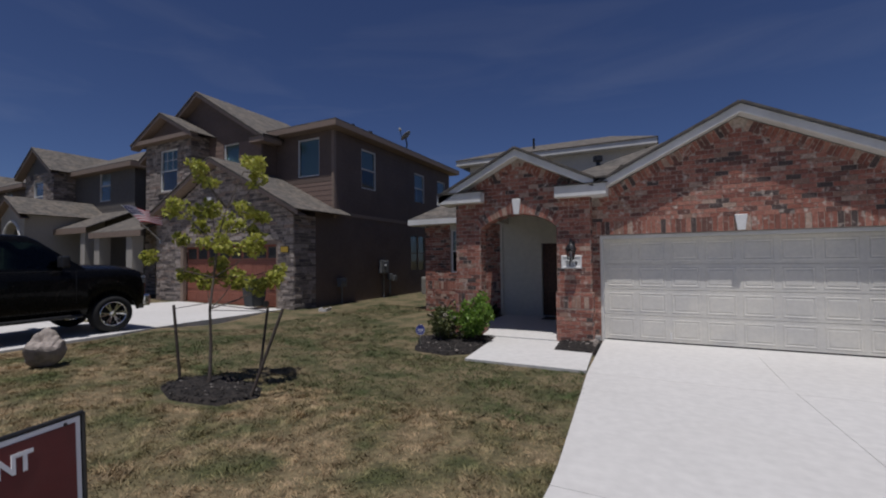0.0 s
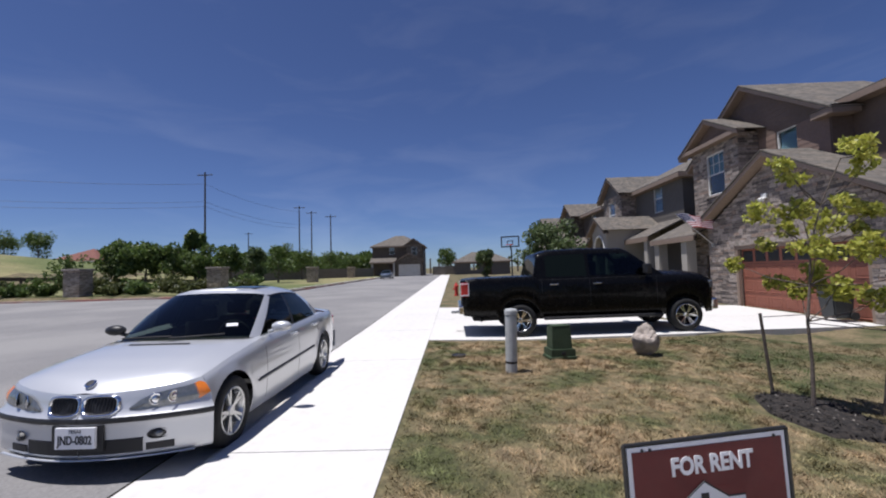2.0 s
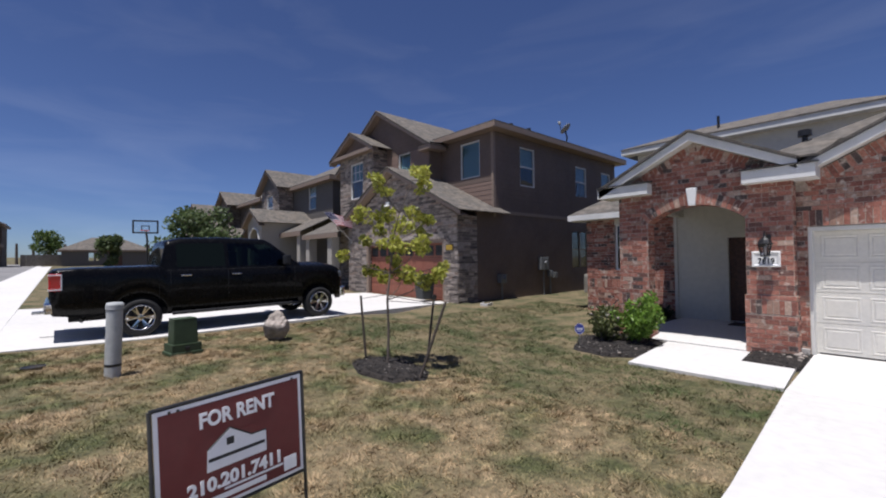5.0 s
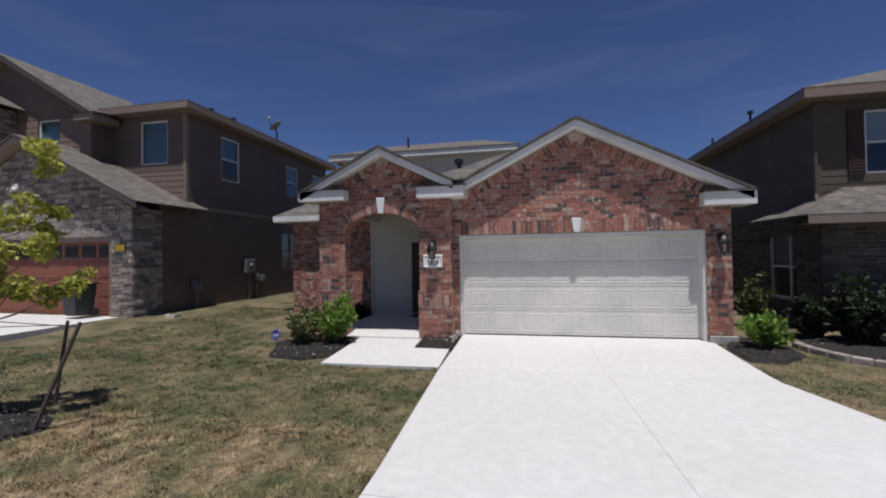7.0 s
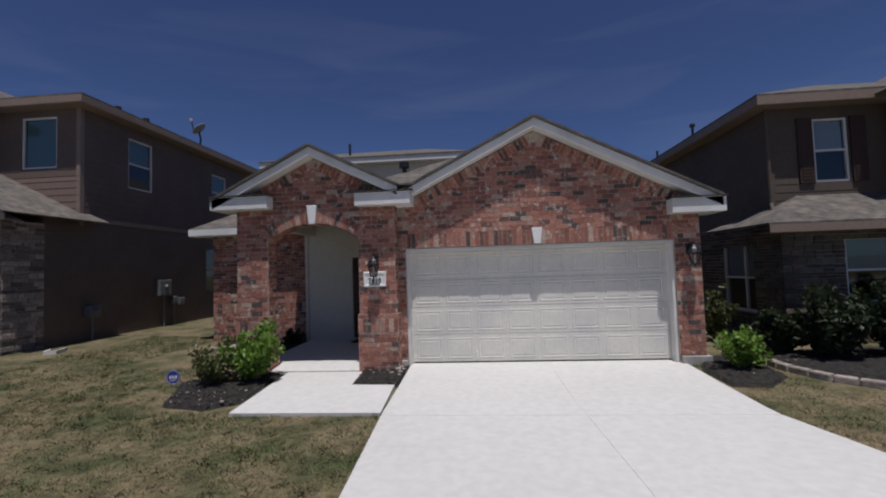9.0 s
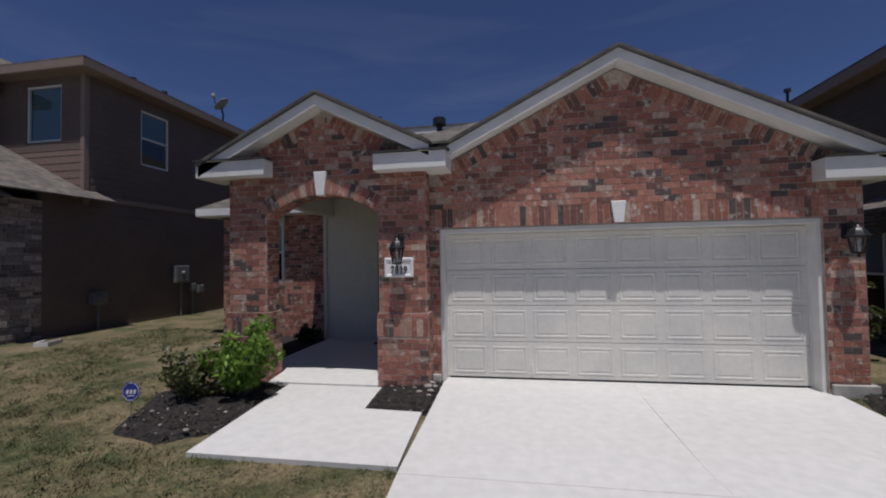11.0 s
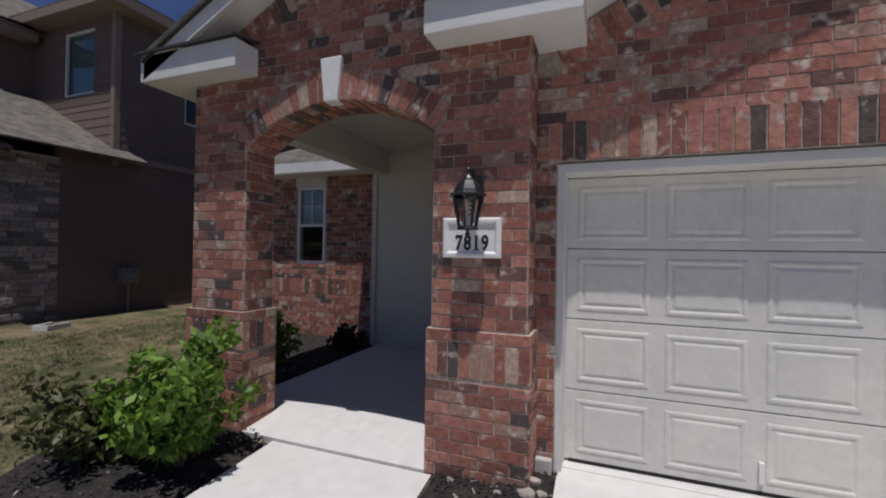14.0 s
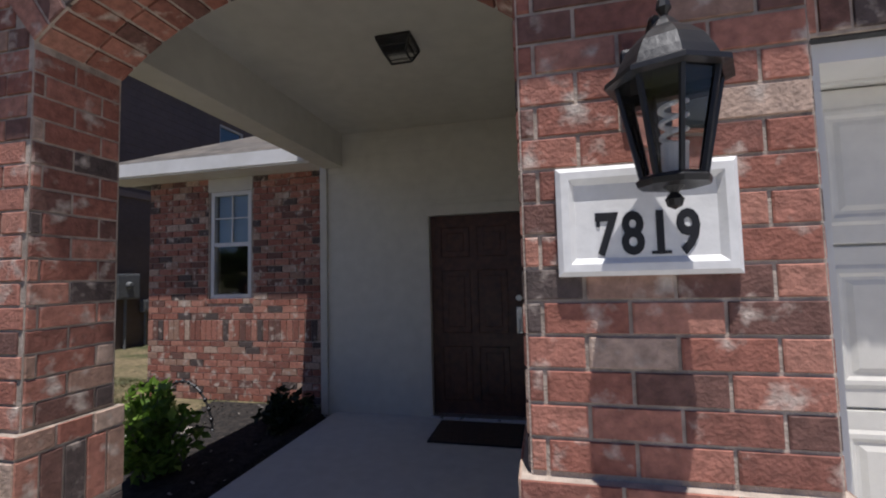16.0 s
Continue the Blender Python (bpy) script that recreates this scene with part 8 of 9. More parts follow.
def shrub(x, y, r, h, mat, n, size, label, seed, group=""):
    t = thing("shrub", label, "shrub", group=group)
    rng = random.Random(seed)
    z0 = level(x, y) - 0.02
    bm = bmesh.new()
    clumps = []
    for k in range(16):
        a = k * 2.4 + rng.uniform(-0.3, 0.3)
        rr, hh = r * rng.uniform(0.15, 0.95), h * rng.uniform(0.45, 1.0)
        hh *= 1 - 0.35 * (rr / r) ** 2
        p = Vector((x + rr * math.cos(a), y + rr * math.sin(a), z0 + hh))
        mid = Vector((x + rr * 0.4 * math.cos(a), y + rr * 0.4 * math.sin(a), z0 + hh * 0.5))
        rod(bm, (x + 0.03 * math.cos(a), y + 0.03 * math.sin(a), z0 - 0.03), mid, 0.012, 0.009, 5), rod(bm, mid, p, 0.009, 0.004, 5)
        for f in (1.0, 0.75, 0.5, 0.3):
            q = Vector((x, y, z0 + 0.1)).lerp(p, f) if f < 0.6 else mid.lerp(p, (f - 0.5) * 2)
            clumps.append((*q, r * rng.uniform(0.16, 0.30)))
    part("branchwork", bm, BARK, t)
    foliage("leaves", t, mat, n, clumps, size, seed, long=2.2)
    return t


shrub(-2.52, 6.95, 0.50, 1.08, LEAF_BUSH, 4200, 0.043, "bright green leafy shrub in the mulch bed", 1)
shrub(-3.16, 6.72, 0.48, 0.76, LEAF_DULL, 1300, 0.04, "sparse dull green shrub in the mulch bed", 2)
shrub(5.62, 7.35, 0.44, 0.75, LEAF_BUSH, 2200, 0.05, "bright green leafy shrub beside the garage", 3)
shrub(6.6, 10.0, 0.4, 1.35, LEAF_DULL, 900, 0.06, "tall sparse shrub between the houses", 4)
shrub(-3.75, 9.2, 0.36, 0.72, LEAF_BUSH, 1300, 0.05, "small leafy shrub under the front window", 5)
shrub(-3.4, 10.4, 0.30, 0.42, LEAF_DARK, 700, 0.05, "low dark shrub beside the porch", 6)
shrub(-4.9, 10.2, 0.35, 0.35, LEAF_DULL, 700, 0.05, "low dull shrub under the front window", 7)
for k, (x, y, r, h) in enumerate(((7.5, 8.0, 0.75, 1.3), (8.6, 7.9, 0.85, 1.45), (9.7, 7.7, 0.8, 1.4), (10.8, 7.6, 0.8, 1.3), (7.0, 8.6, 0.5, 0.9))):
    shrub(x, y, r, h, LEAF_DARK, 2600, 0.07, "dense dark green hedge shrub by the stone wall", 10 + k, "hedge by the tan house")

# garden oddments
wire = thing("wire_arch", "low black wire garden arch in the bed", "garden arch")
part("wire", tube(bmesh.new(), [(-4.35 + 0.36 * math.cos(a), 10.1, -0.05 + 0.52 * math.sin(a)) for a in [math.pi * k / 16 for k in range(17)]], 0.012, 6), BLACK_METAL, wire)
bm = bmesh.new()
for k in range(15):
    a = math.pi * (k + 0.5) / 15
    ball(bm, (-4.35 + 0.36 * math.cos(a), 10.1, -0.05 + 0.52 * math.sin(a)), 0.022, n=6)
tagged(part("beading", bm, BLACK_METAL, wire), kind="stuff")


def stone_at(x, y, z, sx, sy, sz, seed, name, label, category, mat=ROCK, rot=0.0, group="", det=3):
    rng = random.Random(seed)
    bm = bmesh.new()
    bmesh.ops.create_icosphere(bm, subdivisions=det, radius=1.0)
    off = Vector((rng.uniform(-9, 9), rng.uniform(-9, 9), rng.uniform(-9, 9)))
    for v in bm.verts:
        n = v.co.normalized()
        k = 1 + 0.28 * noise.noise(n * 1.3 + off) + 0.12 * noise.noise(n * 3.1 + off) + 0.04 * noise.noise(n * 8 + off)
        v.co = Vector((n.x * sx, n.y * sy, (n.z * 0.5 + 0.45) * sz)) * k
        v.co.z = max(v.co.z, -0.03)
    return solid(name, bm, mat, label, category, m=pose(x, y, z, 0, 0, rot), group=group)


stone_at(-6.75, 1.30, level(-6.75, 1.3), 0.20, 0.25, 0.46, 5, "boulder", "pale upright limestone boulder on the lawn", "rock", rot=20, det=4)
for k, (x, y, s) in enumerate(((-0.12, 7.45, 0.06), (-0.06, 7.3, 0.045), (-0.2, 7.25, 0.04), (-3.95, 8.75, 0.07), (-4.1, 9.4, 0.09), (-4.55, 9.7, 0.1), (-4.2, 10.0, 0.08), (-5.0, 9.6, 0.09), (-2.35, 5.75, 0.035), (-3.2, 6.2, 0.03), (-0.10, 7.62, 0.05), (-0.03, 7.5, 0.035), (-0.3, 7.42, 0.03), (-0.05, 7.15, 0.03), (-0.62, 7.45, 0.03), (-2.75, 5.85, 0.025), (-2.3, 6.3, 0.028), (-4.4, 9.55, 0.06), (-4.75, 10.0, 0.07))):
    stone_at(x, y, level(x, y) + 0.04, s, s * 0.8, s * 1.1, 40 + k, "garden_stone", "small pale stone in the mulch", "stone", group="stones in the beds", det=2)
edge = thing("garden_edging", "row of low pale stones edging the hedge bed", "garden edging")
curve = [(6.30, 7.75), (6.33, 7.3), (6.55, 6.75), (6.95, 6.35), (7.5, 6.08), (8.2, 5.95), (9.0, 5.85), (9.9, 5.8), (10.8, 5.8)]
for k, (a, b) in enumerate(zip(curve, curve[1:])):
    n = 2
    for j in range(n):
        x, y = a[0] + (b[0] - a[0]) * (j + 0.5) / n, a[1] + (b[1] - a[1]) * (j + 0.5) / n
        L = math.hypot(b[0] - a[0], b[1] - a[1]) / n
        bm = box(bmesh.new(), -L * 0.47, -0.07, -0.05, L * 0.47, 0.07, 0.09, 0.025)
        part("edging_stone", bm, ROCK, edge, m=pose(x, y, level(x, y), 0, 0, math.degrees(math.atan2(b[1] - a[1], b[0] - a[0]))))

# ---- lawn things ----
post = thing("utility_post", "grey plastic utility marker post on the lawn", "utility post", pose(-5.6, -1.21, level(-5.6, -1.21) - 0.02, -1.2, 1.5) @ Matrix.Diagonal((1, 1, 1.09, 1)))
part("tube", lathe(bmesh.new(), ((0.0, 0.0), (0.088, 0.0), (0.088, 0.78), (0.0, 0.80)), 24), GREY_PLASTIC, post, smooth=False)
part("cap", lathe(bmesh.new(), ((0.088, 0.79), (0.097, 0.79), (0.098, 0.845), (0.085, 0.865), (0.0, 0.875)), 24), GREY_PLASTIC, post)
part("label_band", lathe(bmesh.new(), ((0.0885, 0.13), (0.0895, 0.13), (0.0895, 0.16), (0.0885, 0.16)), 24), BLACK_INK, post)

ub = thing("utility_cabinet", "dark green metal utility pedestal on the lawn", "utility cabinet", pose(-6.62, -0.24, level(-6.6, -0.2) - 0.015, 0, 0, 8) @ Matrix.Diagonal((0.84, 0.84, 0.92, 1)))
part("base", box(bmesh.new(), -0.24, -0.28, 0.0, 0.24, 0.28, 0.06, 0.01), GREEN_METAL, ub)
bm = slab(bmesh.new(), [(-0.22, -0.25, 0.061), (0.22, -0.25, 0.061), (0.22, 0.25, 0.061), (-0.22, 0.25, 0.061)], (0, 0, 0.13))
part("skirt", bm, GREEN_METAL, ub)
bm = bmesh.new()
vl = [bm.verts.new(p) for p in ((-0.17, -0.21, 0.19), (0.17, -0.21, 0.19), (0.17, 0.21, 0.19), (-0.17, 0.21, 0.19))]
vh = [bm.verts.new(p) for p in ((-0.155, -0.195, 0.60), (0.155, -0.195, 0.60), (0.155, 0.195, 0.60), (-0.155, 0.195, 0.60))]
bm.faces.new(vl[::-1]), bm.faces.new(vh)
for i in range(4):
    bm.faces.new((vl[i], vl[(i + 1) % 4], vh[(i + 1) % 4], vh[i]))
bmesh.ops.bevel(bm, geom=bm.edges[:], offset=0.012, segments=2, affect="EDGES")
part("cover", bm, GREEN_METAL, ub)
part("cap", box(bmesh.new(), -0.158, -0.198, 0.60, 0.158, 0.198, 0.62, 0.012), GREEN_METAL, ub)
part("lock", box(bmesh.new(), 0.22, -0.04, 0.09, 0.245, 0.04, 0.15, 0.008), BLACK_METAL, ub)

cover = thing("valve_cover", "small round black valve cover flush in the lawn", "valve cover", pose(-6.78, -1.98, level(-6.78, -1.98) + 0.004))
part("rim", lathe(bmesh.new(), ((0.0, -0.03), (0.13, -0.03), (0.13, 0.012), (0.112, 0.012), (0.112, 0.004)), 24), BLACK_METAL, cover)
part("lid", lathe(bmesh.new(), ((0.0, 0.008), (0.108, 0.007), (0.11, 0.0)), 24), BLACK_METAL, cover)

# sign by the driveway: local x runs along the board, -y is its face
sign = thing("yard_sign", "maroon FOR RENT yard sign in a black wire frame", "sign", pose(-0.68, -1.117, 0.0, 0, -2.2, 97.5))
zb = 0.655
part("board", box(bmesh.new(), -0.305, -0.004, zb, 0.305, 0.004, zb + 0.457, 0.0015), SIGN_WHITE, sign, "white bordered sign board")
part("face", box(bmesh.new(), -0.289, -0.0065, zb + 0.016, 0.289, -0.0045, zb + 0.440), MAROON, sign, "maroon printed face")
lettering("heading", "FOR RENT", 0.085, SIGN_WHITE, sign, pose(0.01, -0.0075, zb + 0.372, 90), width=0.80, offset=0.0028)
lettering("phone_number", "210.201.7411", 0.075, SIGN_WHITE, sign, pose(0.0, -0.0075, zb + 0.105, 90), width=0.98, offset=0.003)
part("house_emblem", slab(bmesh.new(), [(x, -0.0085, zb + z) for x, z in ((-0.125, 0.16), (0.125, 0.16), (0.125, 0.25), (0.06, 0.255), (-0.03, 0.315), (-0.12, 0.25))], (0, 0.002, 0)), SIGN_WHITE, sign, "plain white house shape")
part("emblem_roof", slab(bmesh.new(), [(x, -0.0095, zb + z) for x, z in ((0.01, 0.295), (0.07, 0.295), (0.122, 0.262), (0.062, 0.262))], (0, 0.001, 0)), MAROON, sign)
part("emblem_line", tube(bmesh.new(), [(-0.12, -0.009, zb + 0.25), (-0.03, -0.009, zb + 0.315), (0.06, -0.009, zb + 0.255), (0.125, -0.009, zb + 0.255)], 0.003, 5), BLACK_INK, sign)
part("emblem_bar", box(bmesh.new(), -0.118, -0.010, zb + 0.198, 0.118, -0.0084, zb + 0.212), BLACK_INK, sign)
part("emblem_pane", box(bmesh.new(), -0.045, -0.010, zb + 0.245, -0.015, -0.0084, zb + 0.275), BLACK_INK, sign)
part("small_bar", box(bmesh.new(), -0.06, -0.0078, zb + 0.062, 0.2, -0.0066, zb + 0.072), SIGN_WHITE, sign)
part("web_bar", box(bmesh.new(), -0.24, -0.0078, zb + 0.030, 0.12, -0.0066, zb + 0.052), SIGN_WHITE, sign)
part("code_square", box(bmesh.new(), 0.205, -0.0078, zb + 0.028, 0.268, -0.0066, zb + 0.091), SIGN_WHITE, sign, "plain pale square")
part("frame", tube(bmesh.new(), [(-0.315, 0, 0.15), (-0.315, 0, zb + 0.465), (0.315, 0, zb + 0.465), (0.315, 0, 0.15)], 0.008, 8), BLACK_METAL, sign, "black wire frame")
part("crossbar", tube(bmesh.new(), [(-0.315, 0, zb - 0.01), (0.315, 0, zb - 0.01)], 0.007, 8), BLACK_METAL, sign)
for x, z in ((-0.25, 0.445), (-0.22, 0.444), (0.26, 0.444)):
    part("rivet", ball(bmesh.new(), (x, -0.006, zb + z), 0.006, n=8), BLACK_METAL, sign)

alarm = thing("alarm_sign", "small blue octagonal alarm sign on a stake", "sign", pose(-3.28, 6.0, level(-3.28, 6.0) - 0.02, 0, 0, 15) @ Matrix.Diagonal((0.8, 0.9, 0.92, 1)))
part("stake", rod(bmesh.new(), (0, 0.008, -0.1), (0, 0.008, 0.34), 0.008), STEEL, alarm)
oct8 = [(0.125 * math.cos(math.pi / 8 + k * math.pi / 4), 0.125 * math.sin(math.pi / 8 + k * math.pi / 4)) for k in range(8)]
part("board", slab(bmesh.new(), [(x, 0, 0.40 + z) for x, z in oct8], (0, -0.006, 0)), BLUE_SIGN, alarm)
bm = bmesh.new()
ring = [(x * 0.90, -0.0085, 0.40 + z * 0.90) for x, z in oct8]
tube(bm, ring + ring[:1], 0.003, 5)
part("rim_line", bm, SIGN_WHITE, alarm)
for x, w in ((-0.05, 0.032), (0.0, 0.032), (0.05, 0.032)):
    part("emblem", slab(bmesh.new(), [(x - w / 2, -0.0075, 0.375), (x + w / 2, -0.0075, 0.375), (x + w / 2 + 0.008, -0.0075, 0.425), (x - w / 2 + 0.008, -0.0075, 0.425)], (0, -0.002, 0)), SIGN_WHITE, alarm)
part("text_bar", box(bmesh.new(), -0.05, -0.0095, 0.345, 0.05, -0.0065, 0.355), SIGN_WHITE, alarm)

# ---- along the street ----
def hydrant(x, y):
    t = thing("fire_hydrant", "red fire hydrant beside the pavement", "fire hydrant", pose(x, y, level(x, y) - 0.02))
    part("barrel", lathe(bmesh.new(), ((0.0, 0.0), (0.15, 0.0), (0.15, 0.05), (0.10, 0.06), (0.10, 0.50), (0.13, 0.52), (0.13, 0.56), (0.11, 0.60), (0.06, 0.70), (0.03, 0.72), (0.03, 0.77), (0.0, 0.77)), 20), RED_PAINT, t, smooth=False)
    for a, b in (((-0.2, 0, 0.42), (0.2, 0, 0.42)), ((0, 0, 0.40), (0, -0.2, 0.40))):
        part("outlet", rod(bmesh.new(), a, b, 0.055, n=14), RED_PAINT, t)
    return t


hydrant(-23.5, -1.85)


def hoop(x, y):
    t = thing("basketball_hoop", "black basketball hoop on a pole by a driveway", "basketball hoop", pose(x, y, level(x, y)))
    part("pole", tube(bmesh.new(), [(0, 0.7, 0), (0, 0.6, 2.6), (0, 0.15, 3.0)], 0.05, 10), BLACK_METAL, t)
    bm = bmesh.new()
    for x0, z0, x1, z1 in ((-0.62, 2.85, 0.62, 2.93), (-0.62, 3.52, 0.62, 3.6), (-0.62, 2.93, -0.54, 3.52), (0.54, 2.93, 0.62, 3.52)):
        box(bm, x0, 0.0, z0, x1, 0.05, z1)
    part("backboard_frame", bm, BLACK_METAL, t)
    part("backboard", box(bmesh.new(), -0.54, 0.015, 2.93, 0.54, 0.03, 3.52), LAMP_GLASS, t, "clear backboard")
    bm = bmesh.new()
    for x0, z0, x1, z1 in ((-0.2, 3.0, 0.2, 3.05), (-0.2, 3.25, 0.2, 3.3), (-0.2, 3.05, -0.15, 3.25), (0.15, 3.05, 0.2, 3.25)):
        box(bm, x0, 0.0, z0, x1, 0.012, z1)
    part("target_square", bm, BLACK_METAL, t)
    part("rim", tube(bmesh.new(), [(0.23 * math.cos(k * 0.3927), -0.3 + 0.23 * math.sin(k * 0.3927), 3.0) for k in range(17)], 0.012, 6), RED_PAINT, t)
    part("base", box(bmesh.new(), -0.4, 0.4, 0.0, 0.4, 1.1, 0.18, 0.05), BLACK_METAL, t)
    return t


hp = hoop(-28.0, 1.9)
hp.matrix_basis = hp.matrix_basis @ pose(0, 0, 0, 0, 0, 75)


def pillar(x, y, group="entry pillars"):
    t = thing("stone_pillar", "square stone pillar with a cap on the verge", "pillar", pose(x, y, level(x, y) - 0.05), group)
    part("core", box(bmesh.new(), -0.6, -0.6, 0, 0.6, 0.6, 1.95), MORTAR, t)
    for k, mm in enumerate((FRONT(0, -0.61), EAST(0.61, 0), WEST(-0.61, 0), pose(0, 0.61, 0, 0, 0, 180))):
        stonework(t, mm, -0.6, 0.6, 0.0, 1.95, lambda z: [(-0.6, 0.6)], PILLAR_STONE, 60 + k)
    part("cap", box(bmesh.new(), -0.70, -0.70, 1.951, 0.70, 0.70, 2.12, 0.03), ROCK, t)
    return t


for x, y in ((-30.7, -30.1), (-35.2, -22.0), (-56.0, -20.7), (-80.0, -21.2)):
    pillar(x, y)


def utility_pole(x, y, h, arms=1):
    t = thing("utility_pole", "dark wooden utility pole with a crossarm", "utility pole", pose(x, y, level(x, y) - 0.3), "utility poles")
    part("pole", rod(bmesh.new(), (0, 0, 0), (0, 0, h), 0.17, 0.11, 10), POLE_WOOD, t)
    for k in range(arms):
        part("crossarm", box(bmesh.new(), -0.06, -1.2, h - 0.5 - k, 0.06, 1.2, h - 0.38 - k), POLE_WOOD, t)
        for s in (-1, 0, 1):
            part("insulator", rod(bmesh.new(), (0, s * 1.05, h - 0.38 - k), (0, s * 1.05, h - 0.22 - k), 0.05, n=8), GREY_PLASTIC, t)
    return t


POLES = ((-65.9, -41.0, 17.0), (-91.5, -35.1, 16.0), (-96.6, -34.1, 15.5), (-92.1, -28.4, 14.0), (-120, -60, 13.0), (-44.0, -75.0, 16.0))
for x, y, h in POLES:
    utility_pole(x, y, h)
cables = thing("overhead_cables", "thin dark overhead cables between utility poles", "cables")
for a, b in ((POLES[5], POLES[0]), (POLES[0], POLES[1])):
    for dz in (0.4, 3.2, 4.0):
        pts = []
        for k in range(13):
            s = k / 12
            pts.append((a[0] + (b[0] - a[0]) * s, a[1] + (b[1] - a[1]) * s, a[2] + (b[2] - a[2]) * s + 0.3 - dz - 3.2 * s * (1 - s)))
        part("cable", tube(bmesh.new(), pts, 0.02, 5), BLACK_METAL, cables)

fence = thing("board_fence", "long grey wooden board fence behind the verge", "fence")
fx = [(-62 - 0.9 * i, -38 + 0.62 * i) for i in range(34)]
for i, (a, b) in enumerate(zip(fx, fx[1:])):
    if a[1] > -19:
        break
    z = level(a[0], a[1])
    part("fence_panel", slab(bmesh.new(), [(a[0], a[1], z - 0.1), (b[0], b[1], z - 0.1), (b[0], b[1], z + 1.8), (a[0], a[1], z + 1.8)], (0.03, 0.03, 0)), FENCE_WOOD, fence)
for k in range(10):
    y = -6.5 + k * 0.72
    part("fence_panel", box(bmesh.new(), -97.0, y, level(-97, y) - 0.1, -96.95, y + 0.70, level(-97, y) + 1.9), FENCE_WOOD, fence)


def tree(x, y, h, r, mat, seed, n=1800, size=0.22, label="leafy green tree beyond the street", low=0.16):
    t = thing("tree", label, "tree", group="trees beyond the street")
    rng = random.Random(seed)
    z0 = level(x, y)
    bm = bmesh.new()
    ends = branches(bm, (x, y, z0 - 0.1), h * 0.8, 0.05 + h * 0.018, rng, 12, r * 0.9)
    part("trunk", bm, BARK, t)
    clumps = [(*e, r * rng.uniform(0.25, 0.42)) for e in ends if e.z > z0 + h * low * 0.8]
    for _ in range(8):
        a, k = rng.uniform(0, 6.3), rng.uniform(low, 0.92)
        rr = r * rng.uniform(0.2, 0.95) * math.sin(math.pi * min(max((k - low) / (1 - low), 0.12), 0.95)) ** 0.5
        clumps.append((x + rr * math.cos(a), y + rr * math.sin(a), z0 + h * k, r * rng.uniform(0.22, 0.42)))
    foliage("crown", t, mat, n, clumps, size, seed)
    return t


FAR_TREES = ((-49.0, -62.1, 4.6, 3.7), (-71.0, -79.0, 3.4, 2.7), (-66.0, -68.0, 4.2, 2.4), (-34.7, -30.3, 4.6, 1.7), (-36.8, -29.4, 4.5, 1.6), (-37.6, -27.5, 4.4, 1.6), (-39.1, -26.4, 6.6, 1.2), (-38.0, -25.4, 4.2, 1.6), (-42.3, -24.6, 4.6, 1.5), (-47.3, -24.5, 4.6, 1.7), (-57.2, -25.8, 5.2, 2.2), (-72.1, -27.8, 5.0, 2.7), (-87.2, -27.0, 5.2, 3.0), (-93.6, -24.4, 5.0, 2.7), (-106.0, -3.5, 6.6, 2.8), (-44.6, 1.4, 3.9, 1.1), (-31.5, 5.2, 5.0, 2.5), (-89.0, -72.0, 4.0, 2.6))
for k, (x, y, h, r) in enumerate(FAR_TREES):
    pale = k in (15, 16, 9)
    low = 0.05 if h < 5 else 0.16
    tree(x, y, h, r, LEAF_GREY if pale else LEAF_TREE, 70 + k, 2600 if k != 16 else 5000, 0.17 if h < 5.5 else 0.24, "grey-green street tree in a front yard" if k in (15, 16) else "leafy green tree beyond the street", low)
for k, (x, y, r, h) in enumerate(((-31.5, -33.5, 1.3, 1.3), (-31.8, -36.5, 1.4, 1.2), (-33.0, -27.5, 1.3, 1.1), (-34.0, -25.0, 1.2, 1.2), (-31.0, -40.0, 1.5, 1.3), (-36.0, -23.8, 1.0, 1.0), (-32.0, -32.0, 1.6, 3.4), (-31.2, -27.8, 1.1, 0.9), (-31.6, -26.0, 1.2, 1.0), (-33.2, -23.6, 1.1, 0.9), (-37.5, -22.6, 1.1, 0.9), (-39.5, -22.4, 1.3, 1.0), (-42.0, -23.0, 1.4, 1.2), (-33.5, -30.5, 1.6, 1.5), (-30.9, -35.0, 1.2, 0.9), (-35.5, -26.5, 1.5, 1.6), (-45.0, -24.0, 1.5, 1.3), (-31.4, -38.4, 1.3, 1.1))):
    shrub(x, y, r, h, LEAF_DULL if k % 2 else LEAF_TREE, 1500, 0.14, "low mixed shrub on the far verge", 120 + k, "shrubs on the far verge")

# guard rail and marker on the far verge
rail = thing("guard_rail", "long dark guard rail at the foot of the dry rise", "guard rail")
ends = [(-29.0 - 2.0 * k, -53.0 + 2.0 * k) for k in range(14)]
for (x0, y0), (x1, y1) in zip(ends, ends[1:]):
    a, b = level(x0, y0), level(x1, y1)
    part("rail", slab(bmesh.new(), [(x0, y0, a + 0.42), (x1, y1, b + 0.42), (x1, y1, b + 0.78), (x0, y0, a + 0.78)], (0.05, 0.05, 0)), POLE_WOOD, rail)
    part("post", box(bmesh.new(), x0 - 0.08, y0 - 0.08, a - 0.2, x0 + 0.08, y0 + 0.08, a + 0.80, 0.01), POLE_WOOD, rail)
marker = thing("marker_post", "yellow marker post on the far verge", "marker post", pose(-31.0, -40.8, level(-31.0, -40.8) - 0.05))
part("tube", rod(bmesh.new(), (0, 0, 0), (0, 0, 1.5), 0.10, n=14), YELLOW, marker)
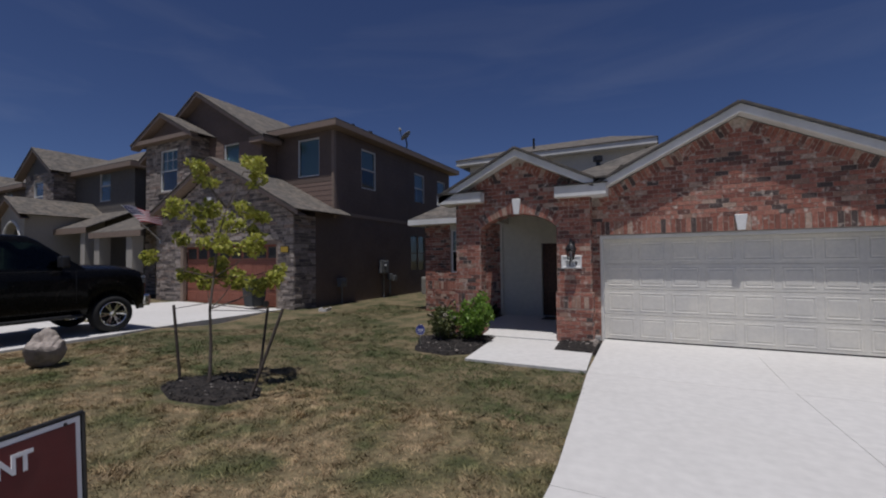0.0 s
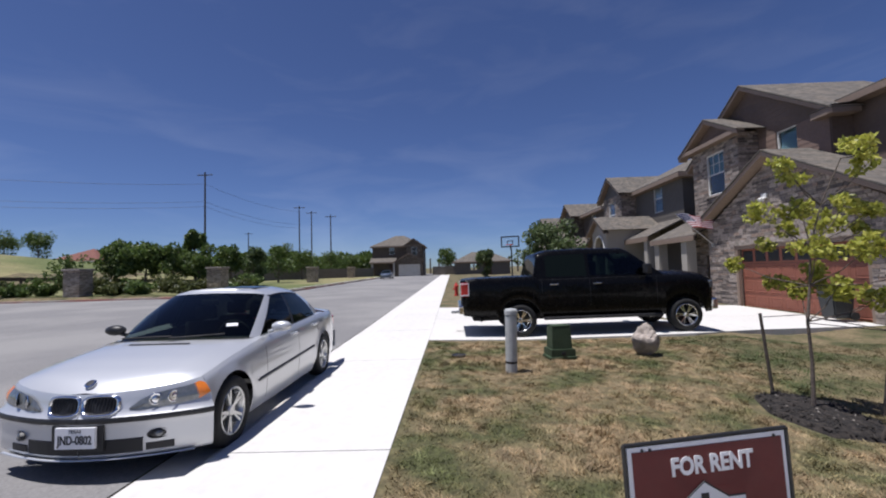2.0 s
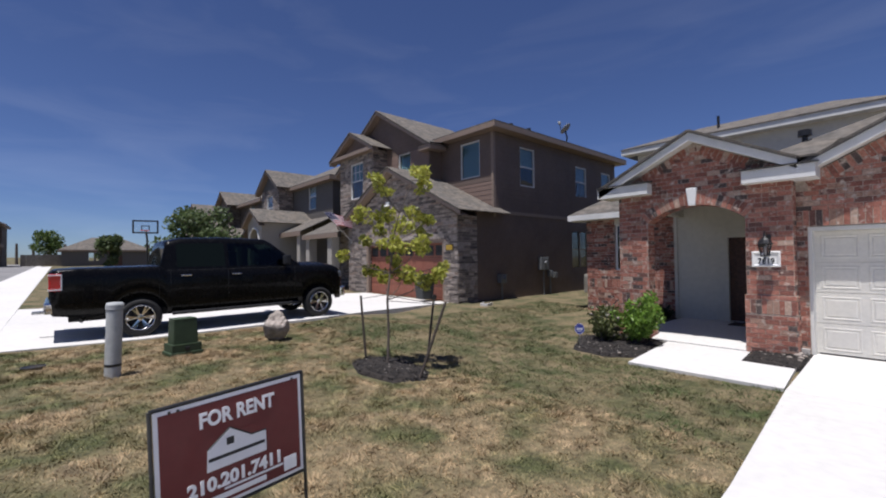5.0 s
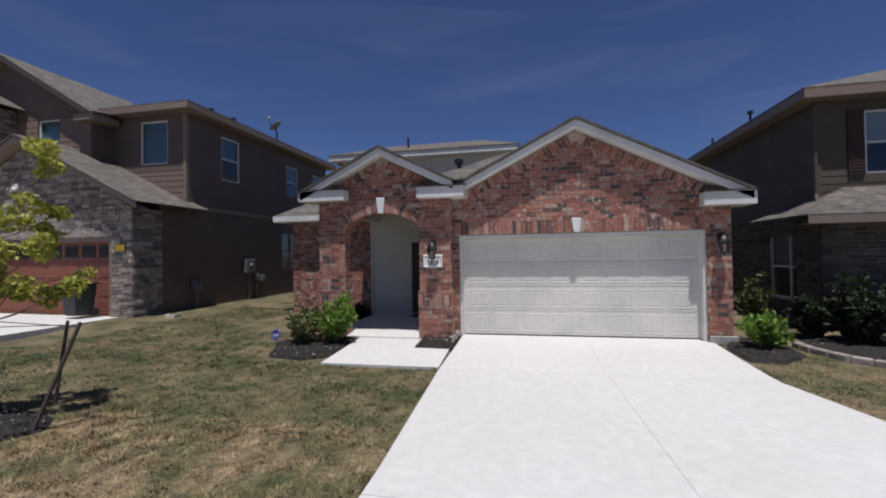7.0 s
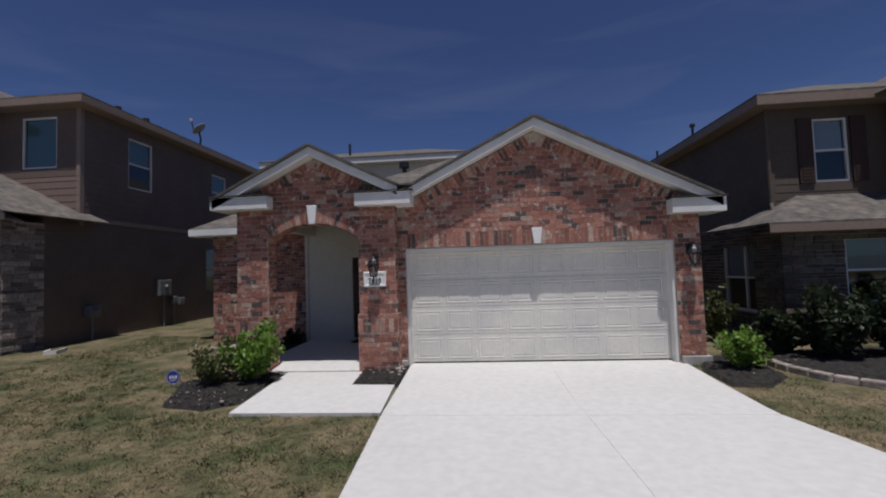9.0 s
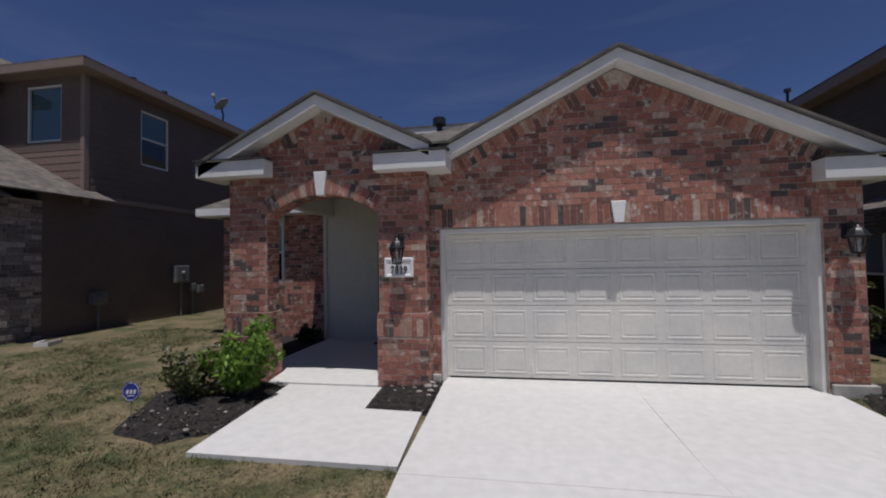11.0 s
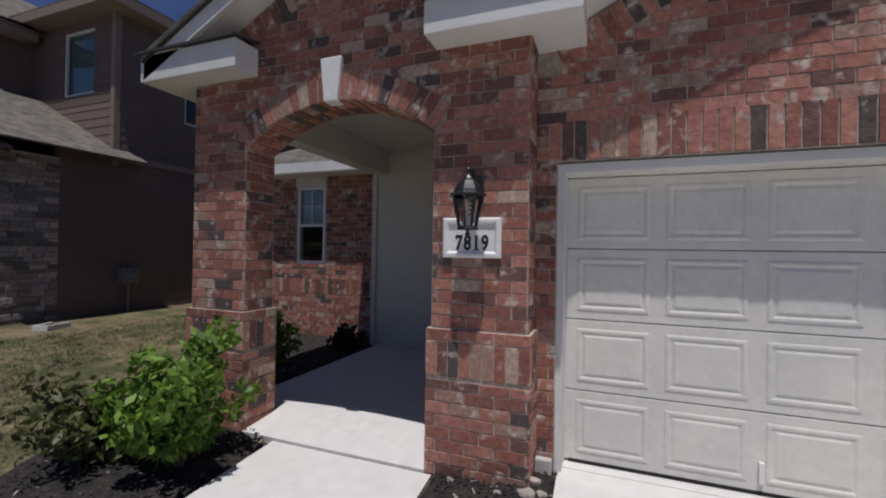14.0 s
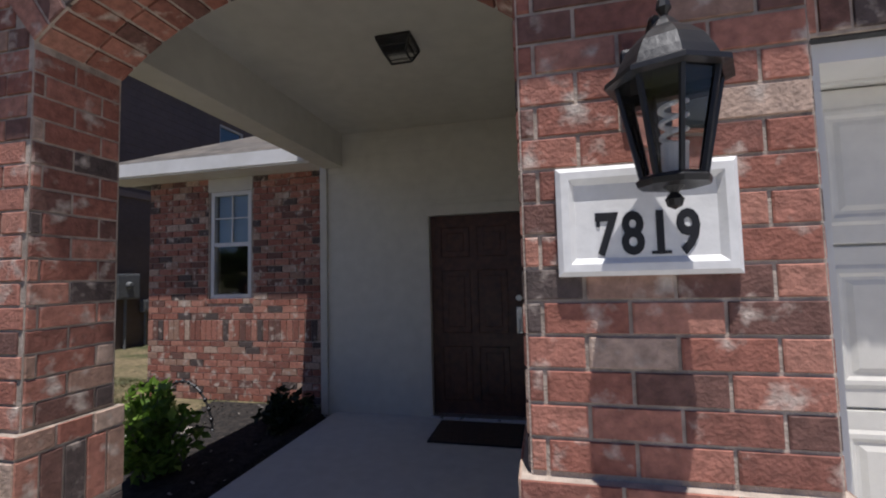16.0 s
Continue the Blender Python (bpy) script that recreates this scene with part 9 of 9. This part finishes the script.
part("cap", lathe(bmesh.new(), ((0.105, 1.48), (0.115, 1.50), (0.10, 1.58), (0.0, 1.62)), 14), YELLOW, marker)

# woods along the horizon, too many to count
rng = random.Random(5)
clumps = []
for k in range(420):
    a = radians(rng.uniform(150, 221))
    d = rng.uniform(105, 150)
    x, y = d * math.cos(a), d * math.sin(a)
    if y > -14 and x < -60:
        continue
    z = level(x, y)
    clumps.append((x, y, z + rng.uniform(0.5, 4.2), rng.uniform(1.5, 3.2)))
woods = foliage("woods", None, LEAF_TREE, 26000, clumps, 0.75, 9, "band of dense green woods along the horizon")
tagged(woods, category="woods", kind="stuff")
bm = bmesh.new()
for k in range(60):
    a = radians(150 + 70 * k / 60)
    rod(bm, (128 * math.cos(a), 128 * math.sin(a), 0), (128 * math.cos(a), 128 * math.sin(a), 6), 0.3, 0.2, 6)
tagged(solid("woods_trunks", bm, BARK, "thin trunks within the horizon woods", "woods"), kind="stuff")
far_roof = thing("distant_house", "red-roofed house among the far trees", "house", pose(-86, -76, level(-86, -76) - 3.2))
part("wall", box(bmesh.new(), -5, -5, 0, 5, 5, 4.2), STUCCO, far_roof)
hip(far_roof, -5, 5, -5, 5, 4.3, 0.5, mat=material("red_brown_roof", (0.17, 0.07, 0.055), 0.9), trim=WHITE)

# ---- grass blades on the lawns ----
rng = np.random.default_rng(3)


def blades(name, x0, x1, y0, y1, n, keep, height, label, mat=BLADES):
    x, y = rng.uniform(x0, x1, n), rng.uniform(y0, y1, n)
    ok = np.array([keep(a, b) for a, b in zip(x, y)])
    x, y = x[ok], y[ok]
    z = np.array([ground_level(a, b) for a, b in zip(x, y)])
    n = len(x)
    p = np.stack((x, y, z - 0.004), 1)
    patch = np.array([0.6 + 0.9 * max(0.0, noise.noise((a * 0.9, b * 0.9, 4.0)) + 0.25) for a, b in zip(x, y)])
    ang, h = rng.uniform(0, math.tau, n), height * rng.uniform(0.5, 1.3, n) * patch
    w = 0.0045 * rng.uniform(0.8, 1.6, n)
    sway = np.array([(noise.noise((a * 7, b * 7, 1.0)), noise.noise((a * 7, b * 7, 9.0))) for a, b in zip(x, y)])
    tuft = np.array([0.55 + 1.1 * max(0.0, noise.noise((a * 5, b * 5, 6.0)) + 0.35) for a, b in zip(x, y)])
    h = h * tuft
    lean = rng.normal(size=(n, 2)) * (h * 0.7)[:, None] + sway * (h * 2.2)[:, None]
    side = np.stack((np.cos(ang) * w, np.sin(ang) * w, np.zeros(n)), 1)
    tip = p + np.stack((lean[:, 0], lean[:, 1], h), 1)
    v = np.stack((p - side, p + side, tip), 1).reshape(-1, 3)
    me = bpy.data.meshes.new(name)
    me.from_pydata(v.tolist(), [], np.arange(3 * n).reshape(n, 3).tolist())
    me.materials.append(mat)
    return tagged(part(name, me, mat, None, label), category="grass", kind="stuff")


def on_lawn(x, y):
    if y > -2.58 and x > drive_left(y) - 0.01 and x < drive_right(y) + 0.02:
        return False
    if -8.47 > x > -16.2:
        return False
    if y > 5.36 and (x > -2.0 - 0.0 and x < 0.1):
        return False
    if y > 5.55 and -3.9 < x < -2.0 and y < 7.8 and x > -3.85 + (7.0 - y) * 0.4:
        return False
    return (x + 3.9) ** 2 + (y - 1.85) ** 2 > 0.36


blades("near_grass", -8.4, 0.45, -2.56, 2.6, 190000, on_lawn, 0.034, "short dry mown grass near the pavement")
blades("far_grass", -9.6, 0.2, 2.2, 12.0, 170000, lambda x, y: on_lawn(x, y) and not (x > -6.1 and y > 8.0), 0.042, "short green and straw mown grass by the house", BLADES_GREEN)
blades("side_grass", 4.8, 9.0, -2.0, 9.0, 50000, lambda x, y: on_lawn(x, y) and not (x > 6.3 and y > 6.2) and not (y > 8), 0.042, "short mown grass beside the driveway", BLADES_GREEN)

# ---- the bricks laid one by one ----
for parent, m in LOOSE:
    ob = new("brick", FULL_BRICK)
    ob.parent = parent
    ob.matrix_basis = m
